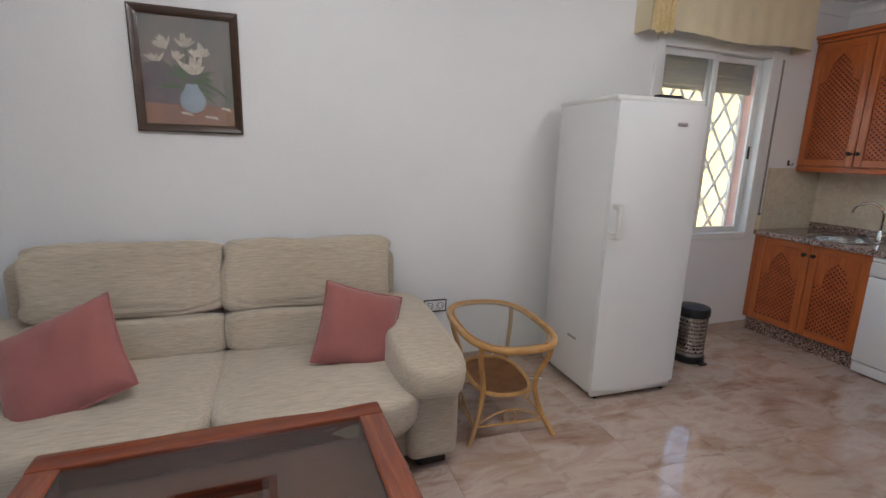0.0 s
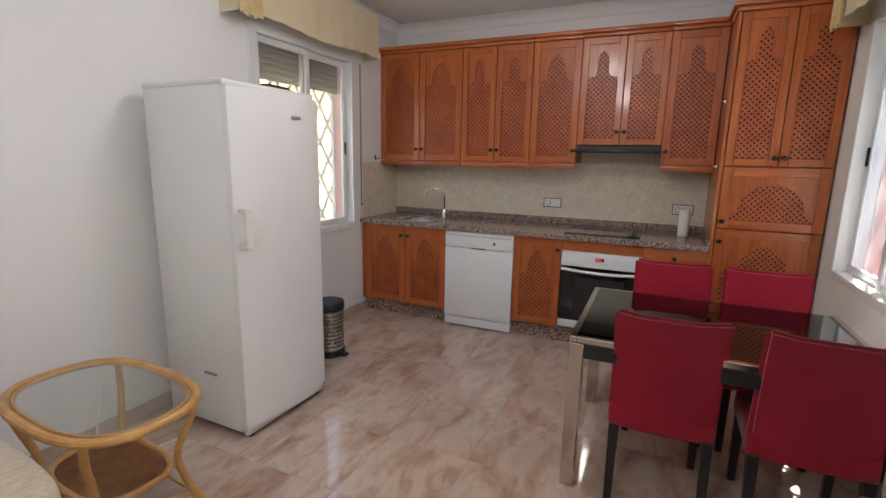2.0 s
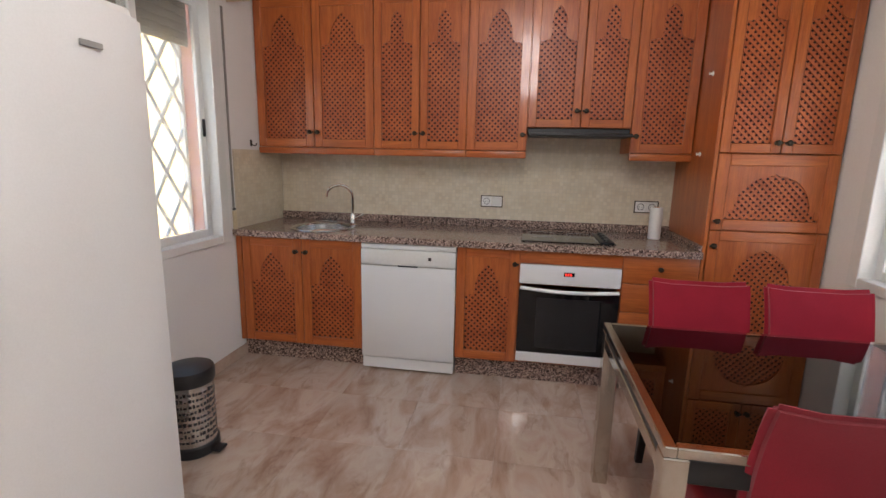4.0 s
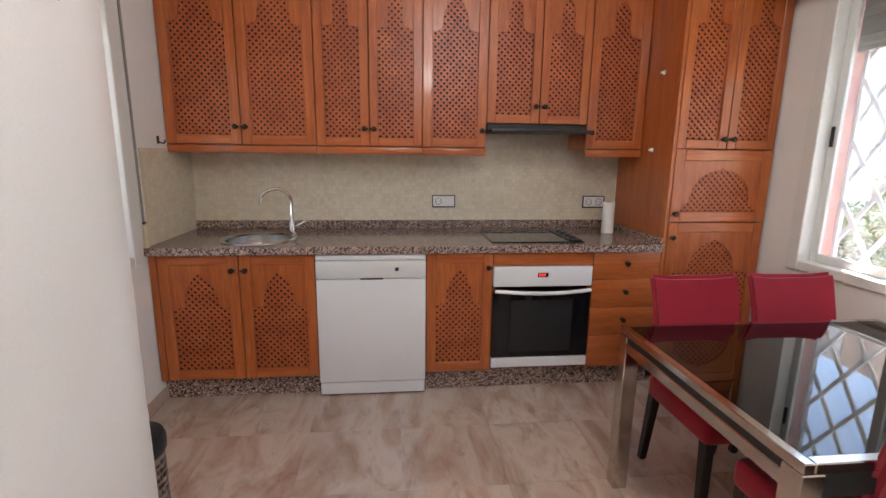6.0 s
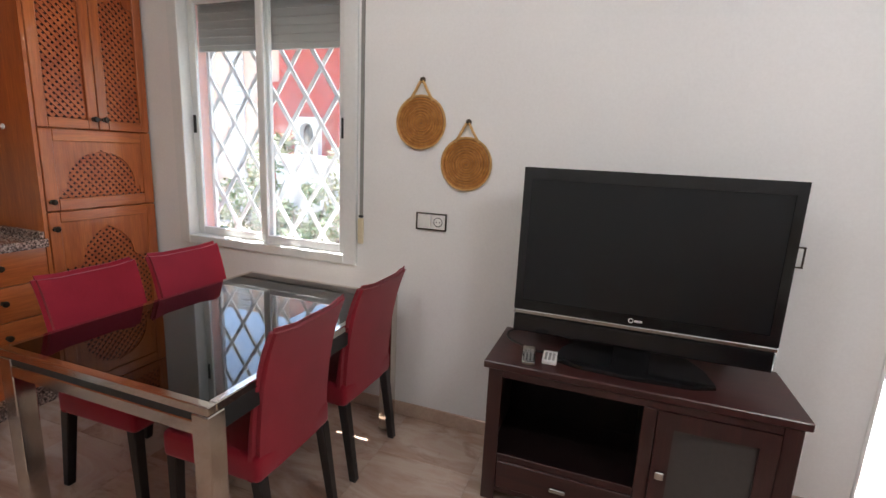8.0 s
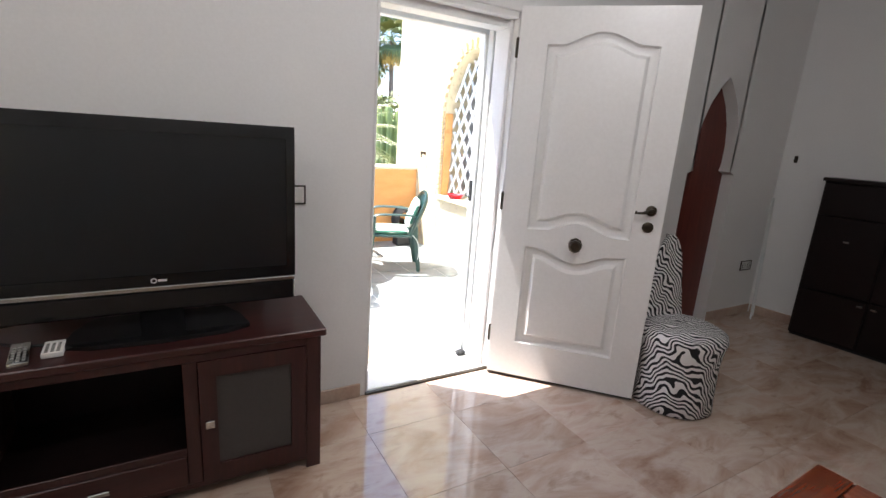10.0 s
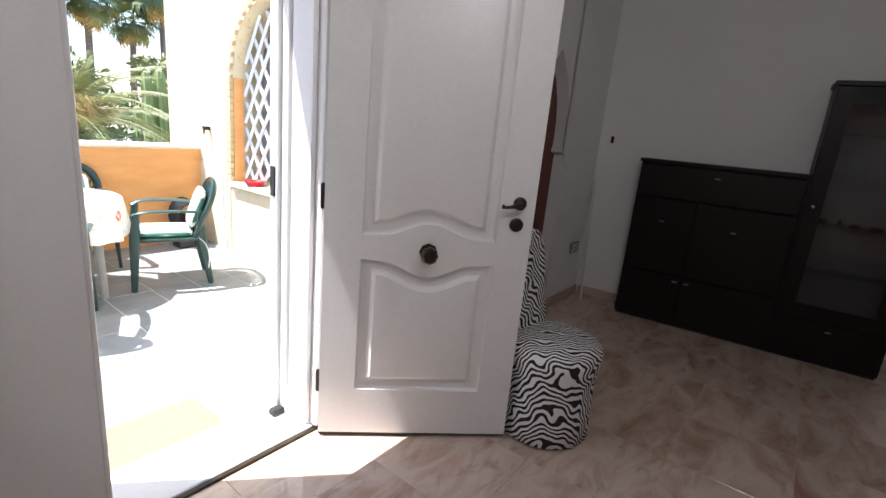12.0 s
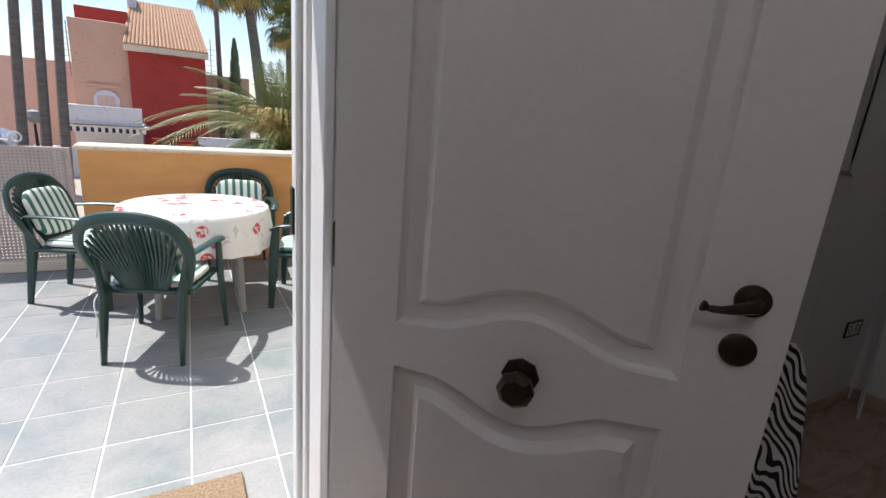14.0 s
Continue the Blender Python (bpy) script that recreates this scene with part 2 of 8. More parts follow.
def stucco(name, a, b, grain=28.0, relief=0.6):
    m, n, l, p = nodes_of(name)
    v = coords(n, l)
    big = noise_tex(n, l, v, 1.7, 6)
    g = noise_tex(n, l, v, grain, 6, 0.65)
    col = ramp(n, l, big, [(0.3, a), (0.7, b)])
    pits = ramp(n, l, g, [(0.33, (0.55, 0.5, 0.42)), (0.42, (1, 1, 1))])
    col = mixc(n, l, 0.6, col, pits, "MULTIPLY")
    l.new(col, p.inputs["Base Color"])
    p.inputs["Roughness"].default_value = 0.9
    bump(n, l, p, g, relief, 0.01)
    return m


def terrace_tile():
    m, n, l, p = nodes_of("grey_terrace_tile")
    geo = n.new("ShaderNodeNewGeometry")
    oi = n.new("ShaderNodeObjectInfo")
    big = noise_tex(n, l, geo.outputs["Position"], 3.2, 6, 0.6, 0.4)
    fine = noise_tex(n, l, geo.outputs["Position"], 60, 4)
    col = ramp(n, l, big, [(0.32, (0.185, 0.215, 0.215)), (0.5, (0.255, 0.265, 0.26)), (0.7, (0.31, 0.305, 0.295))])
    tone = mixc(n, l, oi.outputs["Random"], (0.88, 0.9, 0.9), (1.05, 1.04, 1.02))
    col = mixc(n, l, 1.0, col, tone, "MULTIPLY")
    col = mixc(n, l, 0.2, col, ramp(n, l, fine, [(0.3, (0.3, 0.3, 0.3)), (0.7, (0.75, 0.75, 0.75))]), "OVERLAY")
    l.new(col, p.inputs["Base Color"])
    p.inputs["Roughness"].default_value = 0.45
    bump(n, l, p, fine, 0.1, 0.002)
    return m


def glow(name, color, strength):
    m, n, l, p = nodes_of(name)
    p.inputs["Base Color"].default_value = (*color, 1)
    p.inputs["Emission Color"].default_value = (*color, 1)
    p.inputs["Emission Strength"].default_value = strength
    return m


WALL = surface("wall_paint", (0.81, 0.805, 0.795), (0.77, 0.765, 0.76), 1.1, rough=0.8, fine=90, relief=0.1, depth=0.002)
CEIL = surface("ceiling_paint", (0.8, 0.8, 0.79), (0.76, 0.76, 0.755), 1.5, rough=0.9, fine=60, relief=0.1)
FLOOR = marble_floor()
GROUT = surface("pale_grout", (0.50, 0.41, 0.34), (0.44, 0.36, 0.3), 8, rough=0.5)
SKIRT = surface("beige_marble_skirting", (0.55, 0.44, 0.36), (0.47, 0.33, 0.26), 5, rough=0.25, relief=0.02)
HONEY = wood("honey_pine", (0.48, 0.134, 0.030), (0.32, 0.072, 0.017), 2.2, 0.33, 0.28)
HONEY_H = wood("honey_pine_rail", (0.48, 0.134, 0.030), (0.32, 0.072, 0.017), 2.2, 0.33, 0.28, "x")
LATTICE = surface("lattice_pine", (0.47, 0.12, 0.032), (0.33, 0.07, 0.020), 9, rough=0.4, relief=0.05)
DARKBACK = surface("lattice_shade_back", (0.028, 0.010, 0.007), (0.02, 0.007, 0.005), 6, rough=0.7)
GRANITE = granite("speckled_granite")
MOSAIC = mosaic()
ENAMEL = surface("white_enamel", (0.78, 0.78, 0.77), (0.75, 0.75, 0.74), 2, rough=0.22, fine=200, relief=0.03, depth=0.0006, coat=0.2)
APPL = surface("white_appliance_plastic", (0.72, 0.71, 0.68), (0.68, 0.67, 0.64), 3, rough=0.35, relief=0.02)
BLACKGLASS = surface("black_glass", (0.008, 0.009, 0.010), (0.006, 0.006, 0.007), 3, rough=0.06, relief=0)
BLACK = surface("black_plastic", (0.012, 0.012, 0.013), (0.018, 0.018, 0.019), 6, rough=0.4, relief=0.05)
TVBLACK = surface("gloss_black_plastic", (0.008, 0.008, 0.009), (0.010, 0.010, 0.011), 6, rough=0.12, relief=0)
SCREEN = surface("matt_screen", (0.005, 0.006, 0.008), (0.006, 0.007, 0.009), 2, rough=0.3, relief=0)
STEEL = surface("brushed_steel", (0.55, 0.55, 0.54), (0.48, 0.48, 0.47), 6, (1, 1, 8), rough=0.22, metal=1, relief=0.02)
CHROME = surface("chrome", (0.78, 0.78, 0.78), (0.72, 0.72, 0.72), 3, rough=0.06, metal=1, relief=0)
NICKEL = surface("polished_steel_table", (0.66, 0.62, 0.56), (0.56, 0.52, 0.47), 5, rough=0.13, metal=1, relief=0.02)
BRASSDARK = surface("aged_bronze", (0.06, 0.045, 0.03), (0.035, 0.028, 0.02), 20, rough=0.35, metal=0.7, relief=0.05)
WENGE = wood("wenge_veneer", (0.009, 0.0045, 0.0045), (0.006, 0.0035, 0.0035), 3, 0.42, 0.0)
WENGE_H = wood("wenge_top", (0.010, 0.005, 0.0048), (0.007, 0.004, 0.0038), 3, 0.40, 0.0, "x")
MAHOG = wood("dark_mahogany", (0.050, 0.0135, 0.012), (0.024, 0.0075, 0.007), 3, 0.33, 0.0)
MAHOG_H = wood("dark_mahogany_top", (0.056, 0.015, 0.013), (0.028, 0.008, 0.0075), 3, 0.28, 0.0, "x")
CHERRY = wood("cherry_table", (0.27, 0.062, 0.020), (0.145, 0.028, 0.010), 2.5, 0.25, 0.4, "x")
CHERRY_Y = wood("cherry_table_end", (0.30, 0.075, 0.025), (0.16, 0.032, 0.012), 2.5, 0.25, 0.4, "y")
RED = fabric("crimson_fabric", (0.31, 0.009, 0.024), (0.235, 0.006, 0.017), 420, 0.9, 0.25, sheen=0.25)
LEGBLACK = surface("black_stained_wood", (0.018, 0.012, 0.011), (0.010, 0.008, 0.008), 8, rough=0.4, relief=0.03)
CREAM = fabric("cream_chenille", (0.51, 0.44, 0.335), (0.45, 0.38, 0.285), 60, 0.95, 0.6, (0.25, 1.6, 2.6), 0.3, 2.0)
PINK = fabric("dusty_pink_fabric", (0.36, 0.135, 0.12), (0.31, 0.11, 0.095), 380, 0.9, 0.25)
LACE = fabric("ivory_curtain", (0.72, 0.62, 0.42), (0.66, 0.56, 0.37), 200, 0.9, 0.3)
LACE2 = fabric("ivory_lace", (0.66, 0.52, 0.28), (0.56, 0.42, 0.2), 60, 0.9, 1.0)
RATTAN = surface("honey_rattan", (0.58, 0.33, 0.11), (0.42, 0.21, 0.06), 14, rough=0.35, fine=90, relief=0.2, coat=0.2)
WICKER = surface("woven_cane", (0.40, 0.19, 0.075), (0.28, 0.12, 0.045), 20, rough=0.5, fine=130, relief=0.9, depth=0.004)
STRAW = surface("woven_straw", (0.56, 0.25, 0.055), (0.36, 0.135, 0.026), 38, rough=0.65, fine=150, relief=0.5, depth=0.004)
STRAW_PALE = surface("pale_straw", (0.66, 0.42, 0.17), (0.48, 0.26, 0.085), 60, rough=0.65, fine=150, relief=0.6)
DOORWHITE = surface("white_lacquer_door", (0.78, 0.77, 0.76), (0.75, 0.74, 0.73), 2, rough=0.36, relief=0.02)
ALU = surface("white_aluminium", (0.76, 0.77, 0.76), (0.72, 0.73, 0.72), 3, rough=0.35, relief=0.02)
SLAT = surface("grey_shutter_slat", (0.29, 0.285, 0.27), (0.25, 0.245, 0.235), 5, rough=0.5)
RUBBER = surface("black_rubber", (0.015, 0.015, 0.015), (0.01, 0.01, 0.01), 5, rough=0.7)
REVEAL = stucco("pink_reveal", (0.60, 0.32, 0.28), (0.54, 0.27, 0.24), 40, 0.3)
GRILLE = surface("white_painted_iron", (0.72, 0.74, 0.74), (0.62, 0.64, 0.64), 6, rough=0.5)
# the film in this pane paints in the glare that washes out the view
PANE = glass("clear_pane", (0.90, 0.92, 0.91), 1.4, glare=0.11)
TABLEGLASS = glass("smoked_glass", (0.10, 0.09, 0.085), 1.55)
CLEARGLASS = glass("clear_table_glass", (0.94, 0.95, 0.94), 1.45)
COFFEEGLASS = glass("bronze_glass", (0.78, 0.70, 0.64), 1.6)
OCHRE = surface("ochre_render", (0.72, 0.37, 0.135), (0.63, 0.30, 0.095), 2.2, (1, 1, 4), rough=0.9, fine=45, relief=0.5, depth=0.006)
CAP = stucco("cream_coping", (0.78, 0.68, 0.53), (0.68, 0.58, 0.44), 20, 0.3)
ROUGHCAST = stucco("yellow_roughcast", (0.72, 0.64, 0.44), (0.66, 0.56, 0.36), 22, 1.0)
BRICKTRIM = stucco("pale_brick", (0.62, 0.48, 0.27), (0.50, 0.36, 0.2), 30, 0.5)
REDWALL = stucco("red_render", (0.42, 0.055, 0.04), (0.36, 0.045, 0.032), 8, 0.3)
PEACH = stucco("peach_render", (0.68, 0.43, 0.30), (0.62, 0.39, 0.27), 8, 0.3)
PALEPEACH = stucco("pale_peach_render", (0.70, 0.50, 0.40), (0.66, 0.46, 0.37), 8, 0.3)
ROOFTILE = surface("clay_tile", (0.52, 0.33, 0.20), (0.38, 0.21, 0.12), 12, rough=0.8, relief=0.4)
WHITEWALL = stucco("white_render", (0.72, 0.72, 0.72), (0.66, 0.66, 0.67), 10, 0.3)
TERRACE = terrace_tile()
TGROUT = surface("white_grout", (0.72, 0.72, 0.70), (0.62, 0.62, 0.60), 6, rough=0.8)
MAT = surface("coir_mat", (0.37, 0.27, 0.17), (0.19, 0.125, 0.075), 90, rough=0.95, fine=200, relief=1.0, depth=0.006)
GREENPL = surface("green_plastic", (0.015, 0.046, 0.038), (0.012, 0.038, 0.032), 6, rough=0.35, relief=0.03)
STRIPE = striped("green_striped_cushion", (0.045, 0.15, 0.105), (0.66, 0.68, 0.62), 0.062)
FLORAL = floral()
ZEBRA = zebra()
BARK = surface("palm_bark", (0.25, 0.215, 0.185), (0.15, 0.125, 0.11), 5, (1, 1, 6), rough=0.95, fine=30, relief=1.0, depth=0.03)
FROND = surface("palm_green", (0.13, 0.16, 0.045), (0.22, 0.22, 0.07), 2, rough=0.5, relief=0)
FROND2 = surface("palm_dark_green", (0.085, 0.13, 0.05), (0.12, 0.17, 0.065), 2, rough=0.5, relief=0)
DRYFROND = surface("dry_frond", (0.48, 0.34, 0.10), (0.34, 0.24, 0.08), 3, rough=0.8, relief=0)
BUSH = surface("bush_leaf", (0.06, 0.11, 0.03), (0.10, 0.16, 0.045), 2, rough=0.6, relief=0)
GROUND = surface("pale_ground", (0.42, 0.37, 0.30), (0.34, 0.31, 0.25), 0.4, rough=0.95)
GREYBOARD = surface("khaki_sideboard", (0.27, 0.25, 0.205), (0.23, 0.21, 0.175), 4, rough=0.5)
MIRROR = surface("silver_mirror", (0.88, 0.89, 0.88), (0.86, 0.87, 0.86), 1, rough=0.01, metal=1, relief=0)
REDDOOR = wood("mahogany_door", (0.16, 0.030, 0.018), (0.10, 0.018, 0.012), 3, 0.45, 0.1)
PAPER = surface("white_paper", (0.78, 0.77, 0.75), (0.74, 0.73, 0.71), 9, rough=0.9)
REDPL = surface("red_plastic", (0.55, 0.02, 0.03), (0.45, 0.015, 0.025), 6, rough=0.4)

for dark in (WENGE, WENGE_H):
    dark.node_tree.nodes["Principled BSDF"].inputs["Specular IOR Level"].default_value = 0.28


# ---- mesh helpers ----
def finish(bm, smooth=35):
    limit = math.radians(smooth)
    bm.normal_update()
    for f in bm.faces:
        f.smooth = True
    for e in bm.edges:
        if len(e.link_faces) == 2:
            e.smooth = e.calc_face_angle(0) < limit
        else:
            e.smooth = False


def part(name, bm, mat, parent=None, label="", kind="", smooth=35):
    finish(bm, smooth)
    me = bpy.data.meshes.new(name)
    bm.to_mesh(me)
    bm.free()
    for mm in mat if isinstance(mat, (list, tuple)) else [mat]:
        me.materials.append(mm)
    ob = new(name, me)
    if parent is not None:
        ob.parent = parent
    return tagged(ob, label=label, kind=kind)


def thing(name, m, label, category, group=""):
    ob = new(name)
    ob.empty_display_size = 0.1
    ob.matrix_world = m
    return tagged(ob, label=label, category=category, group=group)


def box(bm, x0, x1, y0, y1, z0, z1, bevel=0.0, seg=1):
    made = bmesh.ops.create_cube(bm, size=1.0)["verts"]
    c, s = Vector(((x0 + x1) / 2, (y0 + y1) / 2, (z0 + z1) / 2)), (abs(x1 - x0), abs(y1 - y0), abs(z1 - z0))
    for v in made:
        v.co = Vector((v.co.x * s[0], v.co.y * s[1], v.co.z * s[2])) + c
    if bevel:
        edges = list({e for v in made for e in v.link_edges})
        bmesh.ops.bevel(bm, geom=edges, offset=min(bevel, min(s) * 0.45), segments=seg, affect="EDGES", profile=0.5)
    return bm


def boxes(*rows, bevel=0.0, seg=1):
    bm = bmesh.new()
    for r in rows:
        box(bm, *r, bevel=bevel, seg=seg)
    return bm


def tube(bm, pts, r, n=8, closed=False, flat=1.0):
    """Sweeps a round section along points; r may be a list."""
    pts = [Vector(p) for p in pts]
    rings = []
    up = Vector((0, 0, 1))
    k = len(pts)
    last = None
    for i, p in enumerate(pts):
        if closed:
            d = pts[(i + 1) % k] - pts[i - 1]
        else:
            d = pts[min(i + 1, k - 1)] - pts[max(i - 1, 0)]
        d.normalize()
        side = d.cross(last if last is not None else (up if abs(d.z) < 0.95 else Vector((1, 0, 0))))
        if side.length < 1e-4:
            side = d.cross(Vector((0, 1, 0)))
        side.normalize()
        other = side.cross(d).normalized()
        last = other
        rr = r[i] if isinstance(r, (list, tuple)) else r
        rings.append([bm.verts.new(p + (side * math.cos(a) + other * math.sin(a) * flat) * rr) for a in (2 * math.pi * j / n for j in range(n))])
    for i in range(k if closed else k - 1):
        a, b = rings[i], rings[(i + 1) % k]
        for j in range(n):
            bm.faces.new((a[j], a[(j + 1) % n], b[(j + 1) % n], b[j]))
    if not closed:
        bm.faces.new(rings[0][::-1])
        bm.faces.new(rings[-1])
    bmesh.ops.recalc_face_normals(bm, faces=bm.faces[:])
    return bm


def lathe(bm, profile, n=24, at=(0, 0, 0)):
    at = Vector(at)
    rings = []
    for r, z in profile:
        if r < 1e-5:
            rings.append([bm.verts.new(at + Vector((0, 0, z)))])
        else:
            rings.append([bm.verts.new(at + Vector((r * math.cos(2 * math.pi * j / n), r * math.sin(2 * math.pi * j / n), z))) for j in range(n)])
    for a, b in zip(rings, rings[1:]):
        for j in range(n):
            q = [a[j % len(a)], a[(j + 1) % len(a)], b[(j + 1) % len(b)], b[j % len(b)]]
            q = list(dict.fromkeys(q))
            if len(q) > 2:
                bm.faces.new(q)
    bmesh.ops.recalc_face_normals(bm, faces=bm.faces[:])
    return bm


def slab(bm, outline, y0, y1, hole=None):
    """A board in the x-z plane between y0 and y1, with the given outline; with hole, of the same count, a ring."""
    if hole is None:
        a = [bm.verts.new((x, y0, z)) for x, z in outline]
        b = [bm.verts.new((x, y1, z)) for x, z in outline]
        bm.faces.new(a)
        bm.faces.new(b[::-1])
        k = len(a)
        for i in range(k):
            bm.faces.new((a[i], b[i], b[(i + 1) % k], a[(i + 1) % k]))
    else:
        k = len(outline)
        R = [[bm.verts.new((x, y, z)) for x, z in o] for y in (y0, y1) for o in (outline, hole)]
        ao, ah, bo, bh = R
        for i in range(k):
            j = (i + 1) % k
            for q in ((ao[i], ao[j], ah[j], ah[i]), (bo[j], bo[i], bh[i], bh[j]), (ao[j], ao[i], bo[i], bo[j]), (ah[i], ah[j], bh[j], bh[i])):
                if len({v.co.to_tuple(6) for v in q}) >= 3:
                    try:
                        bm.faces.new(q)
                    except ValueError:
                        pass
    bmesh.ops.recalc_face_normals(bm, faces=bm.faces[:])
    return bm


def pillow(bm, c, s, p=3.0, n=14, rumple=0.0, seed=0.0, m=None, crease=0.0):
    """A soft block: a superellipsoid with half sizes s about c."""
    c = Vector(c)

    def sp(v, e):
        return math.copysign(abs(v) ** e, v)

    rings = []
    e = 2.0 / p
    for i in range(n + 1):
        th = -math.pi / 2 + math.pi * i / n
        ring = []
        count = 1 if i in (0, n) else n * 2
        for j in range(count):
            ph = 2 * math.pi * j / (n * 2)
            q = Vector((s[0] * sp(math.cos(th), e) * sp(math.cos(ph), e), s[1] * sp(math.cos(th), e) * sp(math.sin(ph), e), s[2] * sp(math.sin(th), e)))
            if rumple:
                q += q.normalized() * rumple * noise.noise(q * 5 + Vector((seed, seed * 2, 0)))
            if crease:
                fold = noise.noise(Vector((q.x * 2.0 + seed, q.y * 3.0, (q.z + 0.25 * q.x * noise.noise(Vector((seed, q.x * 3, 0)))) * 16)))
                q -= q.normalized() * crease * max(0.0, 0.35 - abs(fold)) ** 2 * 8
            if m is not None:
                q = m @ q
            ring.append(bm.verts.new(c + q))
        rings.append(ring)
    for a, b in zip(rings, rings[1:]):
        for j in range(n * 2):
            q = list(dict.fromkeys([a[j % len(a)], a[(j + 1) % len(a)], b[(j + 1) % len(b)], b[j % len(b)]]))
            if len(q) > 2:
                bm.faces.new(q)
    return bm


def smoothed(pts, k=6, closed=False):
    """A Catmull-Rom line through points."""
    pts = [Vector(p) for p in pts]
    out = []
    n = len(pts)
    for i in range(n if closed else n - 1):
        if closed:
            a, b, c, d = pts[i - 1], pts[i], pts[(i + 1) % n], pts[(i + 2) % n]
        else:
            a, b, c, d = pts[max(i - 1, 0)], pts[i], pts[i + 1], pts[min(i + 2, n - 1)]
        for j in range(k):
            t = j / k
            out.append(0.5 * ((2 * b) + (c - a) * t + (2 * a - 5 * b + 4 * c - d) * t * t + (3 * b - a - 3 * c + d) * t ** 3))
    if not closed:
        out.append(pts[-1])
    return out


def lay(ob, m):
    ob.matrix_world = m
    return ob


# ---- the rooms ----
XW, XE, YN, YS, H = -3.60, 4.25, 2.70, -0.725, 2.66
YO = -0.98          # outer face of the south wall
YN2 = 2.95          # outer face of the north wall
T = -0.15           # terrace level
D0, D1 = -0.785, 0.0    # the front door's opening
W2 = (2.235, 3.39, 0.80, 2.20)
W1 = (2.375, 3.515, 0.82, 2.24)
WM = pose(XW, YS, 0, 0, 0, 96)     # the west wall: local x runs along it to the north, +y goes into the wall


def structure(name, bm, mat, label=""):
    return part(name, bm, mat, None, label, "structure")


def wall_with_hole(x0, x1, y0, y1, z0, z1, hx0, hx1, hz0, hz1):
    rows = [(x0, hx0, y0, y1, z0, z1), (hx1, x1, y0, y1, z0, z1), (hx0, hx1, y0, y1, hz1, z1)]
    if hz0 > z0:
        rows.append((hx0, hx1, y0, y1, z0, hz0))
    return boxes(*rows)


def arch_head(bm, edge, top, y0, y1):
    """The wall above an arch given as (x, z) points from left to right."""
    for (x, z), (x2, z2) in zip(edge, edge[1:]):
        if abs(x2 - x) > 1e-6:
            for y in (y0, y1):
                bm.faces.new([bm.verts.new(c) for c in ((x, y, z), (x2, y, z2), (x2, y, top), (x, y, top))])
        bm.faces.new([bm.verts.new(c) for c in ((x, y0, z), (x, y1, z), (x2, y1, z2), (x2, y0, z2))])
    bmesh.ops.remove_doubles(bm, verts=bm.verts[:], dist=1e-5)
    bmesh.ops.recalc_face_normals(bm, faces=bm.faces[:])


structure("floor_slab", boxes((-7.0, 4.4, -0.98, 2.95, -0.3, -0.034)), GROUT)
structure("wall_north", wall_with_hole(-4.2, XE + 0.25, YN, YN2, -0.05, H, *W1), WALL, "white painted plaster wall behind the sofa")
ax0, ax1 = -2.945, -2.365
bm = wall_with_hole(D1, XE + 0.25, YO, YS, -0.05, H, *W2)
box(bm, D0, D1, YO, YS, 2.0, H)
box(bm, ax1, D0, YO, YS, -0.05, H)
box(bm, -3.95, ax0, YO, YS, -0.05, H)
half, mid = (ax1 - ax0) / 2, (ax0 + ax1) / 2
edge = [(-1.0, 1.20), (-0.80, 1.22), (-0.86, 1.28), (-0.86, 1.42), (-0.76, 1.56), (-0.54, 1.70), (-0.25, 1.81), (0.0, 1.88)]
edge = edge + [(-u, z) for u, z in edge[-2::-1]]
top_bm = bmesh.new()
arch_head(top_bm, [(mid + u * half, z) for u, z in edge], H, YO, YS)
structure("wall_south", bm, WALL, "white painted plaster wall with window and front door")
structure("wall_arch", top_bm, WALL, "white wall over the pointed arch")
structure("door_inner", boxes((ax0 - 0.05, ax1 + 0.05, YS - 0.13, YS - 0.09, 0.002, 2.1)), REDDOOR, "dark red wooden door behind the pointed arch")
structure("wall_east", boxes((XE, XE + 0.25, YS, YN, -0.05, H)), WALL, "white wall behind the kitchen units")
sa, sb, zs = 2.335, 3.30, 1.55
bm = boxes((-0.3, sa, 0.0, 0.20, -0.05, H), (sb, 3.75, 0.0, 0.20, -0.05, H))
head = [(sa, zs)] + [((sa + sb) / 2 - (sb - sa) / 2 * math.cos(a), zs + 0.55 * math.sin(a)) for a in (math.pi * i / 20 for i in range(1, 20))] + [(sb, zs)]
hb_ = bmesh.new()
arch_head(hb_, head, H, 0.0, 0.20)
lay(structure("wall_west", bm, WALL, "white wall with arched opening to the hall"), WM)
lay(structure("wall_west_arch", hb_, WALL, "white wall over the hall arch"), WM)
structure("wall_hall_end", boxes((-6.05, -5.85, -0.5, 2.95, -0.05, H)), WALL)
structure("wall_hall_south", boxes((-5.85, -3.82, 0.1, 0.3, -0.05, H)), WALL)
structure("wall_hall_north", boxes((-5.85, -4.2, YN, YN2, -0.05, H)), WALL)
structure("ceiling", boxes((-6.1, XE + 0.25, YO, YN2, H, H + 0.2)), CEIL, "white plaster ceiling")
